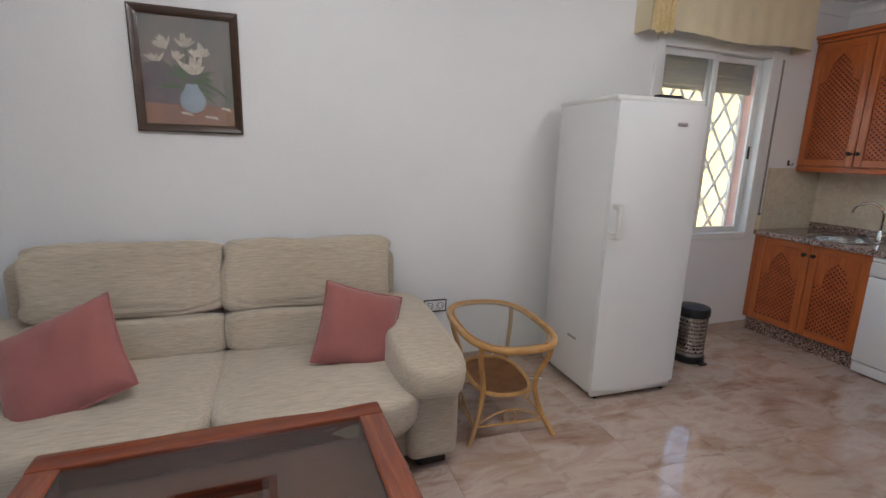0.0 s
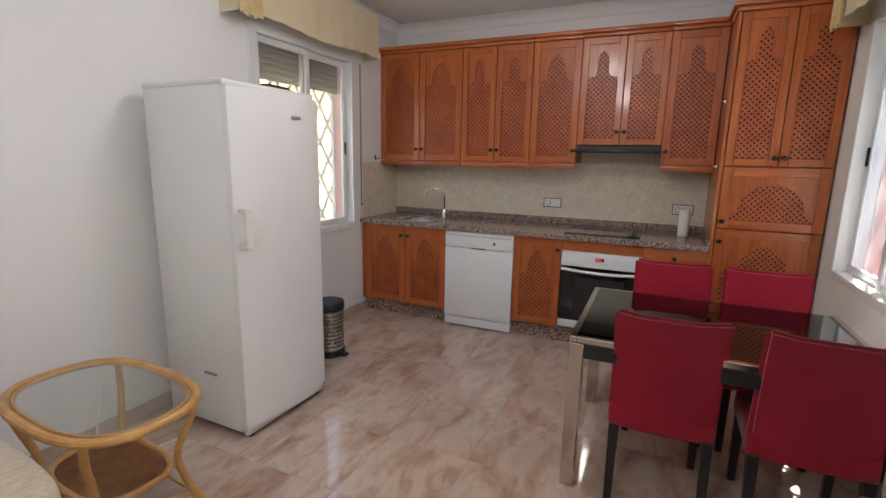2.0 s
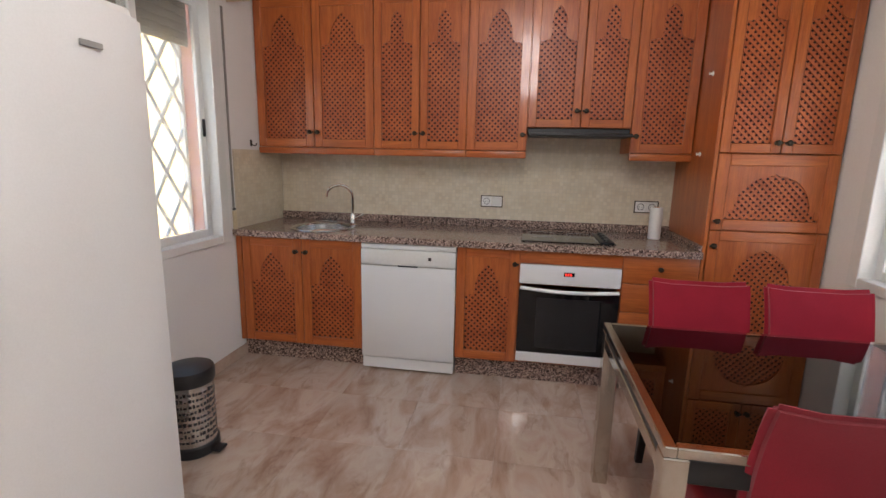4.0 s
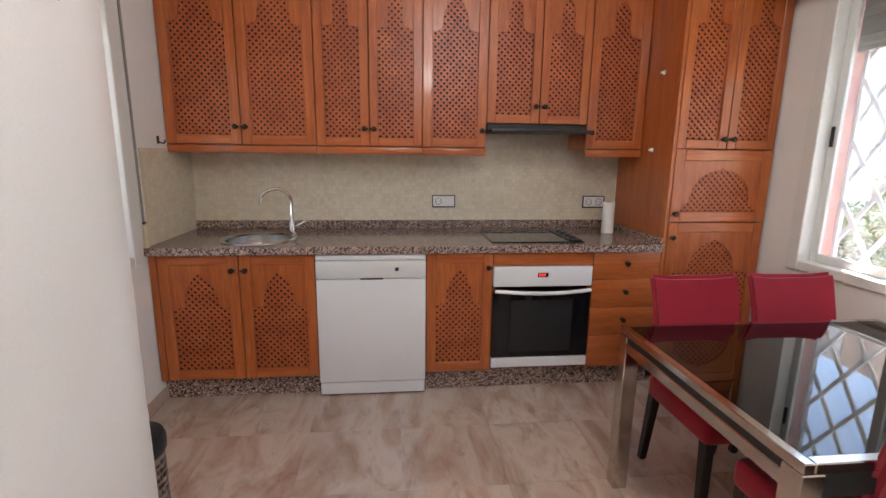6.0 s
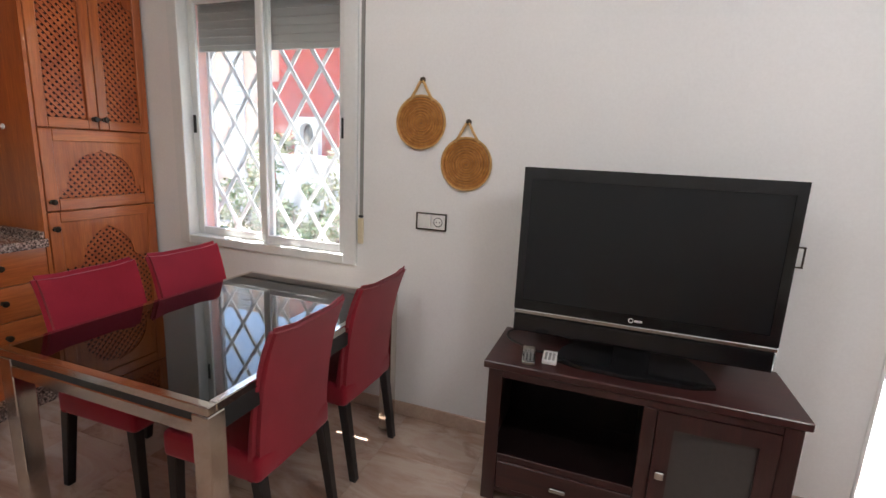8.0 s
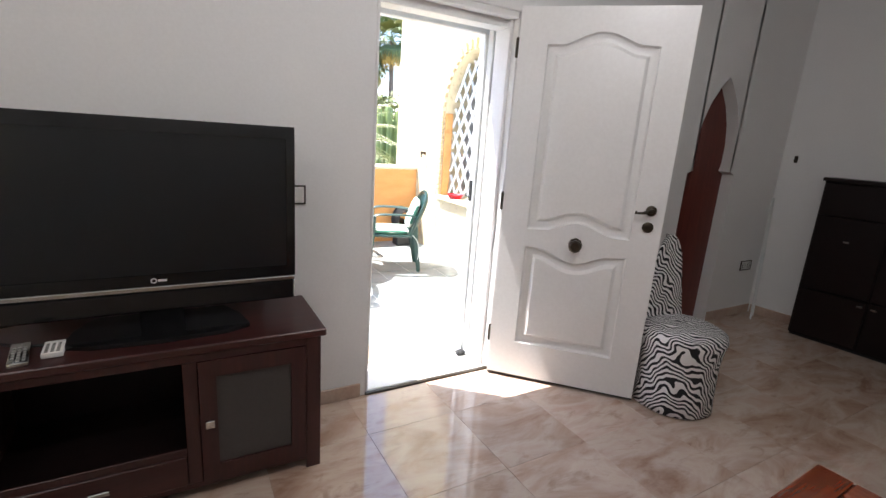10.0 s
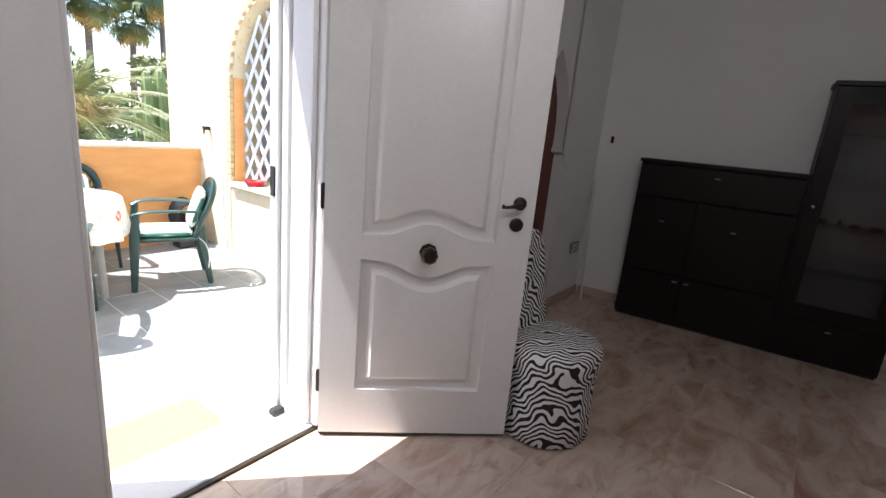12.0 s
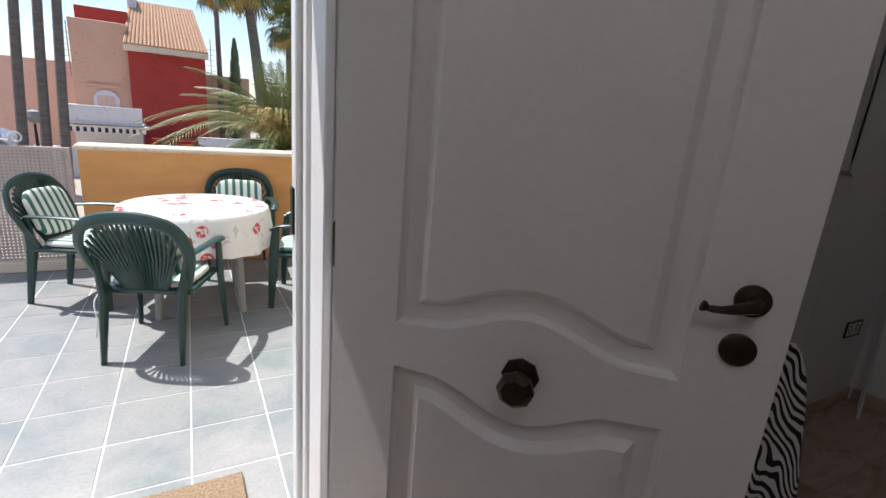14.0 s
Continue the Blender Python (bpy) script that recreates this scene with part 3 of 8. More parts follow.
# cornice cove
bm = bmesh.new()
for a, b, nx, ny in (((XE, YS), (XE, YN), -1, 0), ((XE, YN), (-3.95, YN), 0, -1), ((XW, YS), (XE, YS), 0, 1)):
    prof = [(0.0, 0.0), (0.0, -0.085), (0.012, -0.085), (0.02, -0.05), (0.045, -0.02), (0.08, -0.008), (0.08, 0.0)]
    ra = [bm.verts.new((a[0] + nx * u, a[1] + ny * u, H - 0.002 + w)) for u, w in prof]
    rb = [bm.verts.new((b[0] + nx * u, b[1] + ny * u, H - 0.002 + w)) for u, w in prof]
    for i in range(len(prof) - 1):
        bm.faces.new((ra[i], ra[i + 1], rb[i + 1], rb[i]))
bmesh.ops.recalc_face_normals(bm, faces=bm.faces[:])
structure("cornice", bm, CEIL)
structure("baseboard", boxes((-3.93, 3.66, YN - 0.012, YN - 0.001, 0, 0.075), (D1 + 0.03, 3.6, YS + 0.001, YS + 0.012, 0, 0.075), (ax1 + 0.02, D0 - 0.05, YS + 0.001, YS + 0.012, 0, 0.075), (XW + 0.01, ax0 - 0.02, YS + 0.001, YS + 0.012, 0, 0.075), bevel=0.003), SKIRT, "polished beige marble skirting")
lay(structure("baseboard_west", boxes((0.02, sa, -0.012, -0.001, 0, 0.075), bevel=0.003), SKIRT, "polished beige marble skirting"), WM)
structure("threshold", boxes((D0, D1, YO - 0.03, YS - 0.012, -0.14, 0.014), bevel=0.004), PAPER, "whitish stone door step")
structure("threshold_strip", boxes((D0, D1, YS - 0.0115, YS + 0.012, -0.02, 0.010), bevel=0.003), BRASSDARK, "dark metal floor strip at the door")


# ---- windows ----
def window_thing(name, win, yin, yout, label, shutter_z):
    """A sliding window in its opening. yin is the wall's inner face; the sashes stand a little behind it."""
    x0, x1, z0, z1 = win
    s = 1 if yout > yin else -1
    w = thing(name, pose(0, 0, 0), label, "window")
    w["kind"] = "structure"
    yf = yin - s * 0.018      # the trim stands proud of the wall
    bm = bmesh.new()
    t = 0.055
    for a in ((x0 - 0.02, x0 + t, z0 - 0.02, z1 + 0.02), (x1 - t, x1 + 0.02, z0 - 0.02, z1 + 0.02), (x0 + t, x1 - t, z1 - t + 0.01, z1 + 0.02), (x0 + t, x1 - t, z0 - 0.02, z0 + 0.03)):
        box(bm, a[0], a[1], min(yf, yin + s * 0.09), max(yf, yin + s * 0.09), a[2], a[3], bevel=0.004)
    part("window_frame", bm, ALU, w, "white aluminium window frame")
    mid = (x0 + x1) / 2
    for k, (a, b, off) in enumerate(((x0 + t, mid + 0.03, 0.02), (mid - 0.03, x1 - t, 0.05))):
        y = sorted((yin + s * off, yin + s * (off + 0.024)))
        sash = part("sash", boxes((a, a + 0.045, y[0], y[1], z0 + 0.03, z1 - 0.045), (b - 0.045, b, y[0], y[1], z0 + 0.03, z1 - 0.045), (a + 0.045, b - 0.045, y[0], y[1], z0 + 0.03, z0 + 0.075), (a + 0.045, b - 0.045, y[0], y[1], z1 - 0.09, z1 - 0.045), bevel=0.003), ALU, w, "white aluminium sliding sash")
        ym = (y[0] + y[1]) / 2
        pane = part("pane", boxes((a + 0.04, b - 0.04, ym - 0.002, ym + 0.002, z0 + 0.07, z1 - 0.085)), PANE, sash, "clear glass pane")
        pane.visible_shadow = False
        e = b - 0.022 if k else a + 0.022
        part("latch", boxes((e - 0.008, e + 0.008, min(y[0], y[0] - s * 0.01) if s > 0 else y[1], y[0] if s > 0 else y[1] + 0.01, z0 + 0.62, z0 + 0.72), bevel=0.002), RUBBER, sash, "small black latch")
    # shutter, half lowered
    sh = part("shutter_rail", boxes((x0 + 0.05, x1 - 0.05, min(yin + s * 0.125, yin + s * 0.14), max(yin + s * 0.125, yin + s * 0.14), shutter_z - 0.02, shutter_z + 0.012), bevel=0.003), SLAT, w, "grey end rail of a roller shutter")
    z = shutter_z + 0.014
    base = None
    while z < z1 - 0.02:
        if base is None:
            bm = bmesh.new()
            ys = sorted((yin + s * 0.126, yin + s * 0.138))
            box(bm, x0 + 0.05, x1 - 0.05, ys[0], ys[1], 0, 0.0414, bevel=0.004, seg=2)
            base = part("slat", bm, SLAT, w)
            base.location.z = z
        else:
            c = base.copy()
            scene.collection.objects.link(c)
            c.location.z = z
        z += 0.043
    # outer reveal and the diagonal grille
    yg = yout - s * 0.03
    bm = bmesh.new()
    for a in ((x0 - 0.001, x0 + 0.012), (x1 - 0.012, x1 + 0.001)):
        box(bm, a[0], a[1], min(yin + s * 0.14, yout), max(yin + s * 0.14, yout), z0, z1)
    box(bm, x0 + 0.012, x1 - 0.012, min(yin + s * 0.14, yout + s * 0.03), max(yin + s * 0.14, yout + s * 0.03), z0 - 0.01, z0 + 0.012)
    part("reveal", bm, REVEAL, w, "pink rendered outer reveal")
    bm = bmesh.new()
    gx0, gx1, gz0, gz1 = x0 + 0.02, x1 - 0.02, z0 + 0.02, z1 - 0.02
    step, slope = 0.205, 1.5
    for sgn in (-1, 1):
        c = gx0 - (gz1 - gz0) / slope
        while c < gx1 + (gz1 - gz0) / slope:
            pts = []
            for q in range(81):
                z = gz0 + (gz1 - gz0) * q / 80
                x = c + sgn * (z - (gz0 + gz1) / 2) / slope
                if gx0 <= x <= gx1:
                    pts.append((x, z))
            if len(pts) > 3:
                (xa, za), (xb, zb) = pts[0], pts[-1]
                d = Vector((xb - xa, 0, zb - za)).normalized()
                nrm = Vector((-d.z, 0, d.x)) * 0.0115
                yy = yg + sgn * 0.006
                vs = []
                for dy in (-0.005, 0.005):
                    for px, pz, sg in ((xa, za, 1), (xb, zb, 1), (xb, zb, -1), (xa, za, -1)):
                        vs.append(bm.verts.new((px + nrm.x * sg, yy + dy, pz + nrm.z * sg)))
                for q in ((0, 1, 2, 3), (7, 6, 5, 4), (0, 4, 5, 1), (1, 5, 6, 2), (2, 6, 7, 3), (3, 7, 4, 0)):
                    bm.faces.new([vs[i] for i in q])
            c += step
    bmesh.ops.recalc_face_normals(bm, faces=bm.faces[:])
    box(bm, gx0 - 0.01, gx0 + 0.01, yg - 0.012, yg + 0.012, gz0, gz1)
    box(bm, gx1 - 0.01, gx1 + 0.01, yg - 0.012, yg + 0.012, gz0, gz1)
    part("window_grille", bm, GRILLE, w, "white diamond iron grille")
    return w


window_thing("window_1", W1, YN, YN2, "white sliding window with diamond grille and half-lowered grey shutter", 1.96)
window_thing("window_2", W2, YS, YO, "white sliding window with diamond grille above the dining table", 1.895)


def shutter_strap(x, y, s, z0, z1):
    st = thing("shutter_strap", pose(x, y, 0), "grey webbing strap of the roller shutter with its cream winder box", "shutter strap")
    part("strap", boxes((-0.009, 0.009, min(0, s * 0.004) + s * 0.004, max(0, s * 0.004) + s * 0.004, z0 + 0.13, z1)), SLAT, st, "thin grey strap")
    part("winder_box", boxes((-0.014, 0.014, min(s * 0.001, s * 0.02), max(s * 0.001, s * 0.02), z0, z0 + 0.13), bevel=0.004), LACE, st, "cream winder box")
    part("stopper", boxes((-0.012, 0.012, min(s * 0.003, s * 0.015), max(s * 0.003, s * 0.015), z0 + 0.135, z0 + 0.145), bevel=0.002), RUBBER, st, "black stopper")


shutter_strap(2.19, YS, 1, 0.90, 2.2)
shutter_strap(3.60, YN, -1, 0.86, 2.2)


def pelmet(x0, x1, y, s, z0, z1, label):
    """A stiff curtain valance standing off the wall, with lace at one end."""
    p = thing("curtain_valance", pose(0, 0, 0), label, "curtain valance")
    bm = bmesh.new()
    d = 0.16
    n = 46
    rows = []
    for zz in range(7):
        z = z0 + (z1 - z0) * zz / 6
        row = []
        for i in range(n + 1):
            u = i / n
            x = x0 + (x1 - x0) * u
            drape = 0.006 * math.sin(u * 60) * (1 - zz / 7)
            dip = 0.012 * math.sin(u * 9) if zz == 0 else 0
            row.append(bm.verts.new((x, y + s * (d + drape), z + dip)))
        rows.append(row)
    for a, b in zip(rows, rows[1:]):
        for i in range(n):
            bm.faces.new((a[i], a[i + 1], b[i + 1], b[i]))
    for x in (x0, x1):
        q = [bm.verts.new(c) for c in ((x, y + s * 0.004, z0), (x, y + s * d, z0), (x, y + s * d, z1), (x, y + s * 0.004, z1))]
        bm.faces.new(q)
    bmesh.ops.recalc_face_normals(bm, faces=bm.faces[:])
    part("valance_cloth", bm, LACE, p, "ivory cloth")
    for side, x in ((-1, x0), (1, x1)):
        bm = bmesh.new()
        m = 20
        rr = []
        for zz in range(6):
            z = z0 - 0.015 + (z1 - z0) * zz / 5
            rr.append([bm.verts.new((x - side * (0.17 * i / m) + side * 0.004, y + s * (d + 0.012 + 0.010 * math.sin(i * 1.3 + zz * 0.2)), z + (0.012 * math.sin(i * 2.1) if zz == 0 else 0))) for i in range(m + 1)])
        for a, b in zip(rr, rr[1:]):
            for i in range(m):
                bm.faces.new((a[i], a[i + 1], b[i + 1], b[i]))
        if side < 0 or y < 0:
            part("lace_edge", bm, LACE2, p, "gathered golden lace")
        else:
            bm.free()


pelmet(2.16, 3.66, YN, -1, 2.24, 2.60, "ivory cloth curtain valance with lace above the window behind the fridge")
pelmet(2.02, 3.47, YS, 1, 2.18, 2.60, "ivory cloth curtain valance with lace above the dining table window")


# ---- front door ----
def door_frame():
    f = thing("door_frame", pose(0, 0, 0), "white lacquered front door frame with stepped architrave", "door frame")
    f["kind"] = "structure"
    bm = bmesh.new()
    top = 2.0
    for a, b, y0, y1 in ((D1 - 0.014, D1 + 0.001, YO + 0.05, YS + 0.004), (D0 - 0.001, D0 + 0.030, YO + 0.10, YS + 0.012), (D0 - 0.05, D0 + 0.012, YS + 0.002, YS + 0.022), (D0 + 0.031, D0 + 0.052, YO + 0.10, YS - 0.03)):
        box(bm, a, b, y0, y1, 0.018, top, bevel=0.003)
    box(bm, D0 - 0.05, D1, YS + 0.003, YS + 0.02, top - 0.03, top + 0.05, bevel=0.004)
    box(bm, D0 + 0.03, D1 - 0.015, YS - 0.05, YS + 0.008, top - 0.06, top, bevel=0.004)
    box(bm, D0 + 0.03, D1 - 0.015, YO + 0.10, YS - 0.051, top - 0.10, top - 0.002, bevel=0.004)
    part("architrave", bm, DOORWHITE, f, "white lacquered architrave")
    bm = bmesh.new()
    # the outer aluminium gate frame
    box(bm, D0 + 0.004, D0 + 0.075, YO - 0.01, YO + 0.045, -0.14, 1.95, bevel=0.004)
    box(bm, D0 + 0.02, D0 + 0.060, YO + 0.046, YO + 0.09, -0.14, 1.95, bevel=0.004)
    box(bm, D1 - 0.024, D1 - 0.001, YO - 0.01, YO + 0.045, -0.14, 1.95, bevel=0.004)
    box(bm, D0 + 0.076, D1 - 0.025, YO - 0.01, YO + 0.045, 1.89, 1.95, bevel=0.004)
    part("outer_frame", bm, ALU, f, "white aluminium outer frame")
    part("latch_plate", boxes((D0 + 0.0755, D0 + 0.081, YO, YO + 0.03, 0.98, 1.10), (D1 - 0.028, D1 - 0.0245, YO, YO + 0.03, 0.98, 1.10), bevel=0.002), RUBBER, f, "black latch plate")
    part("corner_stop", boxes((D0 + 0.0605, D0 + 0.118, YO + 0.047, YO + 0.088, 0.0145, 0.045), bevel=0.006), RUBBER, f, "black rubber door stop")
    for z in (0.25, 1.02, 1.80):
        bm = bmesh.new()
        lathe(bm, [(0, -0.05), (0.007, -0.048), (0.009, -0.04), (0.009, 0.04), (0.007, 0.048), (0, 0.052)], 10, (D0 + 0.038, YS + 0.026, z))
        part("hinge", bm, BRASSDARK, f, "brass barrel hinge")


door_frame()


def offset_loop(path, off):
    k = len(path)
    out = []
    for i, (x, z) in enumerate(path):
        p0, p1 = Vector(path[i - 1]), Vector(path[(i + 1) % k])
        a = (Vector((x, z)) - p0).normalized()
        b = (p1 - Vector((x, z))).normalized()
        nrm = Vector((-(a.y + b.y), a.x + b.x)).normalized()
        sc = 1 / max(0.5, nrm.dot(Vector((-a.y, a.x))))
        out.append((x + nrm.x * off * sc, z + nrm.y * off * sc))
    return out


def channel(bm, path, w, depth):
    """A rounded groove along a closed path in the x-z plane, sunk towards +y."""
    prof = [(-0.5, 0.0), (-0.485, 0.30), (-0.45, 0.62), (-0.36, 0.88), (-0.2, 1.0), (0.0, 0.97), (0.16, 0.80), (0.26, 0.45), (0.36, 0.12), (0.43, -0.06), (0.5, -0.10)]
    rings = [[bm.verts.new((x, v * depth, z)) for x, z in offset_loop(path, u * w)] for u, v in prof]
    k = len(path)
    for a, b in zip(rings, rings[1:]):
        for i in range(k):
            bm.faces.new((a[i], a[(i + 1) % k], b[(i + 1) % k], b[i]))


def wave_side(xa, xb, z, amp, n=16):
    out = []
    for i in range(n + 1):
        u = i / n
        out.append((xa + (xb - xa) * u, z + amp(u)))
    return out


def front_door():
    """Local x runs from the hinge to the free edge, -y is the room side."""
    ang = 134.0
    d = thing("front_door", pose(-0.752, -0.690, 0.022, 0, 0, ang), "open white lacquered front door with curved panels and bronze knob", "door")
    w, h, t = 0.805, 1.965, 0.042
    lo = [(0.175, 0.238), (0.632, 0.238), (0.632, 0.735)] + wave_side(0.585, 0.222, 0.735, lambda u: -0.062 * math.sin(math.pi * u) ** 1.5)[1:] + [(0.175, 0.735)]
    up = [(0.175, 0.898)] + wave_side(0.222, 0.585, 0.898, lambda u: 0.055 * math.sin(math.pi * u) ** 1.5)[1:] + [(0.632, 0.898), (0.632, 1.76)] + wave_side(0.585, 0.222, 1.76, lambda u: 0.06 * math.sin(math.pi * u) ** 1.5)[1:] + [(0.175, 1.76)]
    leaf_bm = boxes((0.002, w - 0.002, -0.0012, 0.0012, 0.002, h - 0.002))
    for sg in (-1, 1):
        y = sg * t / 2
        loops = [offset_loop(p, -0.032) for p in (lo, up)]
        rim = [(0, 0), (w, 0), (w, h), (0, h)]
        edges = []
        for lp in loops + [rim]:
            vs = [leaf_bm.verts.new((px, y, pz)) for px, pz in lp]
            edges += [leaf_bm.edges.new((vs[i], vs[(i + 1) % len(vs)])) for i in range(len(vs))]
        bmesh.ops.triangle_fill(leaf_bm, use_beauty=True, edges=edges)
        low = [leaf_bm.verts.new((px, 0, pz)) for px, pz in rim]
        high = vs
        for i in range(4):
            leaf_bm.faces.new((high[i], high[(i + 1) % 4], low[(i + 1) % 4], low[i]))
        for name, path in (("lower_panel", lo), ("upper_panel", up)):
            bm = bmesh.new()
            channel(bm, path, 0.064, 0.0196)
            inner = [bm.verts.new((px, -0.00196, pz)) for px, pz in offset_loop(path, 0.032)]
            fills = [bm.edges.new((inner[i], inner[(i + 1) % len(inner)])) for i in range(len(inner))]
            bmesh.ops.triangle_fill(bm, use_beauty=True, edges=fills)
            bmesh.ops.remove_doubles(bm, verts=bm.verts[:], dist=0.0001)
            bmesh.ops.recalc_face_normals(bm, faces=bm.faces[:])
            bmesh.ops.translate(bm, verts=bm.verts[:], vec=(0, -t / 2, 0))
            if sg > 0:
                bmesh.ops.scale(bm, verts=bm.verts[:], vec=(1, -1, 1))
                bmesh.ops.reverse_faces(bm, faces=bm.faces[:])
            part(name, bm, DOORWHITE, d, "flat panel in a rounded groove", smooth=28)
    bmesh.ops.recalc_face_normals(leaf_bm, faces=leaf_bm.faces[:])
    part("door_leaf", leaf_bm, DOORWHITE, d, "white door leaf")
    for f in (1, -1):
        bm = bmesh.new()
        lathe(bm, [(0.0, 0.0), (0.036, 0.0), (0.036, 0.006), (0.014, 0.012), (0.013, 0.028), (0.026, 0.036), (0.034, 0.05), (0.034, 0.062), (0.024, 0.072), (0, 0.075)], 8)
        bmesh.ops.rotate(bm, verts=bm.verts[:], cent=(0, 0, 0), matrix=Euler((radians(90) * f, 0, 0)).to_matrix())
        bmesh.ops.translate(bm, verts=bm.verts[:], vec=(0.402, -f * t / 2, 0.811))
        part("door_knob", bm, BRASSDARK, d, "octagonal bronze knob", smooth=20)
        bm = bmesh.new()
        lathe(bm, [(0.0, 0.0), (0.027, 0.0), (0.027, 0.008), (0.02, 0.012), (0, 0.013)], 20)
        bmesh.ops.rotate(bm, verts=bm.verts[:], cent=(0, 0, 0), matrix=Euler((radians(90) * f, 0, 0)).to_matrix())
        bmesh.ops.translate(bm, verts=bm.verts[:], vec=(0.737, -f * t / 2, 0.944))
        part("keyhole_rose", bm, BRASSDARK, d, "round bronze lock rose")
        bm = bmesh.new()
        lathe(bm, [(0.0, 0.0), (0.026, 0.0), (0.026, 0.007), (0.012, 0.012), (0.011, 0.04), (0, 0.042)], 20)
        bmesh.ops.rotate(bm, verts=bm.verts[:], cent=(0, 0, 0), matrix=Euler((radians(90) * f, 0, 0)).to_matrix())
        bmesh.ops.translate(bm, verts=bm.verts[:], vec=(0.741, -f * t / 2, 1.028))
        tube(bm, smoothed([(0.741, -f * (t / 2 + 0.035), 1.028), (0.722, -f * (t / 2 + 0.041), 1.025), (0.700, -f * (t / 2 + 0.040), 1.018), (0.680, -f * (t / 2 + 0.037), 1.015), (0.672, -f * (t / 2 + 0.035), 1.016), (0.664, -f * (t / 2 + 0.034), 1.018)], 3), [0.010, 0.010, 0.010, 0.009, 0.009, 0.008, 0.007, 0.006, 0.006, 0.006, 0.005, 0.0055, 0.007, 0.009, 0.009, 0.006], 10)
        part("door_handle", bm, BRASSDARK, d, "bronze lever handle")
    part("lock_plate", boxes((w - 0.001, w + 0.002, -0.010, 0.010, 0.90, 1.12)), BRASSDARK, d, "bronze lock plate")
    part("door_seal", boxes((0.0, w, -0.012, 0.012, -0.012, 0.0)), RUBBER, d, "black bottom seal")


front_door()


# ---- kitchen: local x runs along the units from the north wall, -y faces the room ----
KX = 3.605
KM = pose(KX, YN, 0, 0, 0, -90)


def lattice(bm, x0, x1, z0, z1, y, pitch=0.0255, wide=0.0132, thick=0.003):
    """Two layers of diagonal strips, cut to the rectangle."""
    for layer, sgn in enumerate((1, -1)):
        step = pitch * math.sqrt(2)
        c = x0 - (z1 - z0) - step
        while c < x1 + (z1 - z0) + step:
            # the line x = c + sgn * (z - zc)
            base = z0 if sgn > 0 else z1
            ta, tb = z0, z1
            pts = []
            xa = c + sgn * (ta - base)
            xb = c + sgn * (tb - base)
            lo, hi = 0.0, 1.0
            dx = xb - xa
            for bound, keep in ((x0, 1), (x1, -1)):
                if abs(dx) > 1e-9:
                    t = (bound - xa) / dx
                    inside_at_0 = (xa - bound) * keep >= 0
                    inside_at_1 = (xb - bound) * keep >= 0
                    if not inside_at_0 and not inside_at_1:
                        lo, hi = 1.0, 0.0
                    elif not inside_at_0:
                        lo = max(lo, t)
                    elif not inside_at_1:
                        hi = min(hi, t)
            if hi - lo > 0.008:
                p = Vector((xa + dx * lo, 0, ta + (tb - ta) * lo))
                q = Vector((xa + dx * hi, 0, ta + (tb - ta) * hi))
                d = (q - p).normalized()
                nn = Vector((-d.z, 0, d.x)) * wide / 2
                yy = y - layer * thick
                a = [bm.verts.new((v.x, yy, v.z)) for v in (p + nn, q + nn, q - nn, p - nn)]
                b = [bm.verts.new((v.x, yy - thick, v.z)) for v in (p + nn, q + nn, q - nn, p - nn)]
                bm.faces.new(b)
                for i in range(4):
                    bm.faces.new((a[i], a[(i + 1) % 4], b[(i + 1) % 4], b[i]))
            c += step


def arch_outline(x0, x1, z0, z1, style):
    """The pierced opening inside the rectangle: a Moorish arch."""
    cx, hw = (x0 + x1) / 2, (x1 - x0) / 2
    if style == "wide":
        pts = [(1.0, 0.0), (1.0, 0.16), (0.86, 0.18), (0.86, 0.30), (0.80, 0.50), (0.68, 0.68), (0.50, 0.83), (0.28, 0.92), (0.06, 0.95), (0.0, 1.0)]
    else:
        pts = [(1.0, 0.0), (1.0, 0.02), (0.80, 0.03), (0.68, 0.06), (0.62, 0.14), (0.60, 0.30), (0.56, 0.45), (0.47, 0.60), (0.34, 0.75), (0.22, 0.87), (0.08, 0.95), (0.0, 1.0)]
        if x1 - x0 < 0.235:
            pts = [(1.0, 0.0), (1.0, 0.02), (0.76, 0.03), (0.56, 0.07), (0.45, 0.15), (0.42, 0.35), (0.44, 0.55), (0.40, 0.70), (0.29, 0.84), (0.10, 0.95), (0.0, 1.0)]
    right = [(cx + u * hw, z0 + v * (z1 - z0)) for u, v in pts]
    left = [(cx - u * hw, z0 + v * (z1 - z0)) for u, v in pts[-2::-1]]
    return right + left


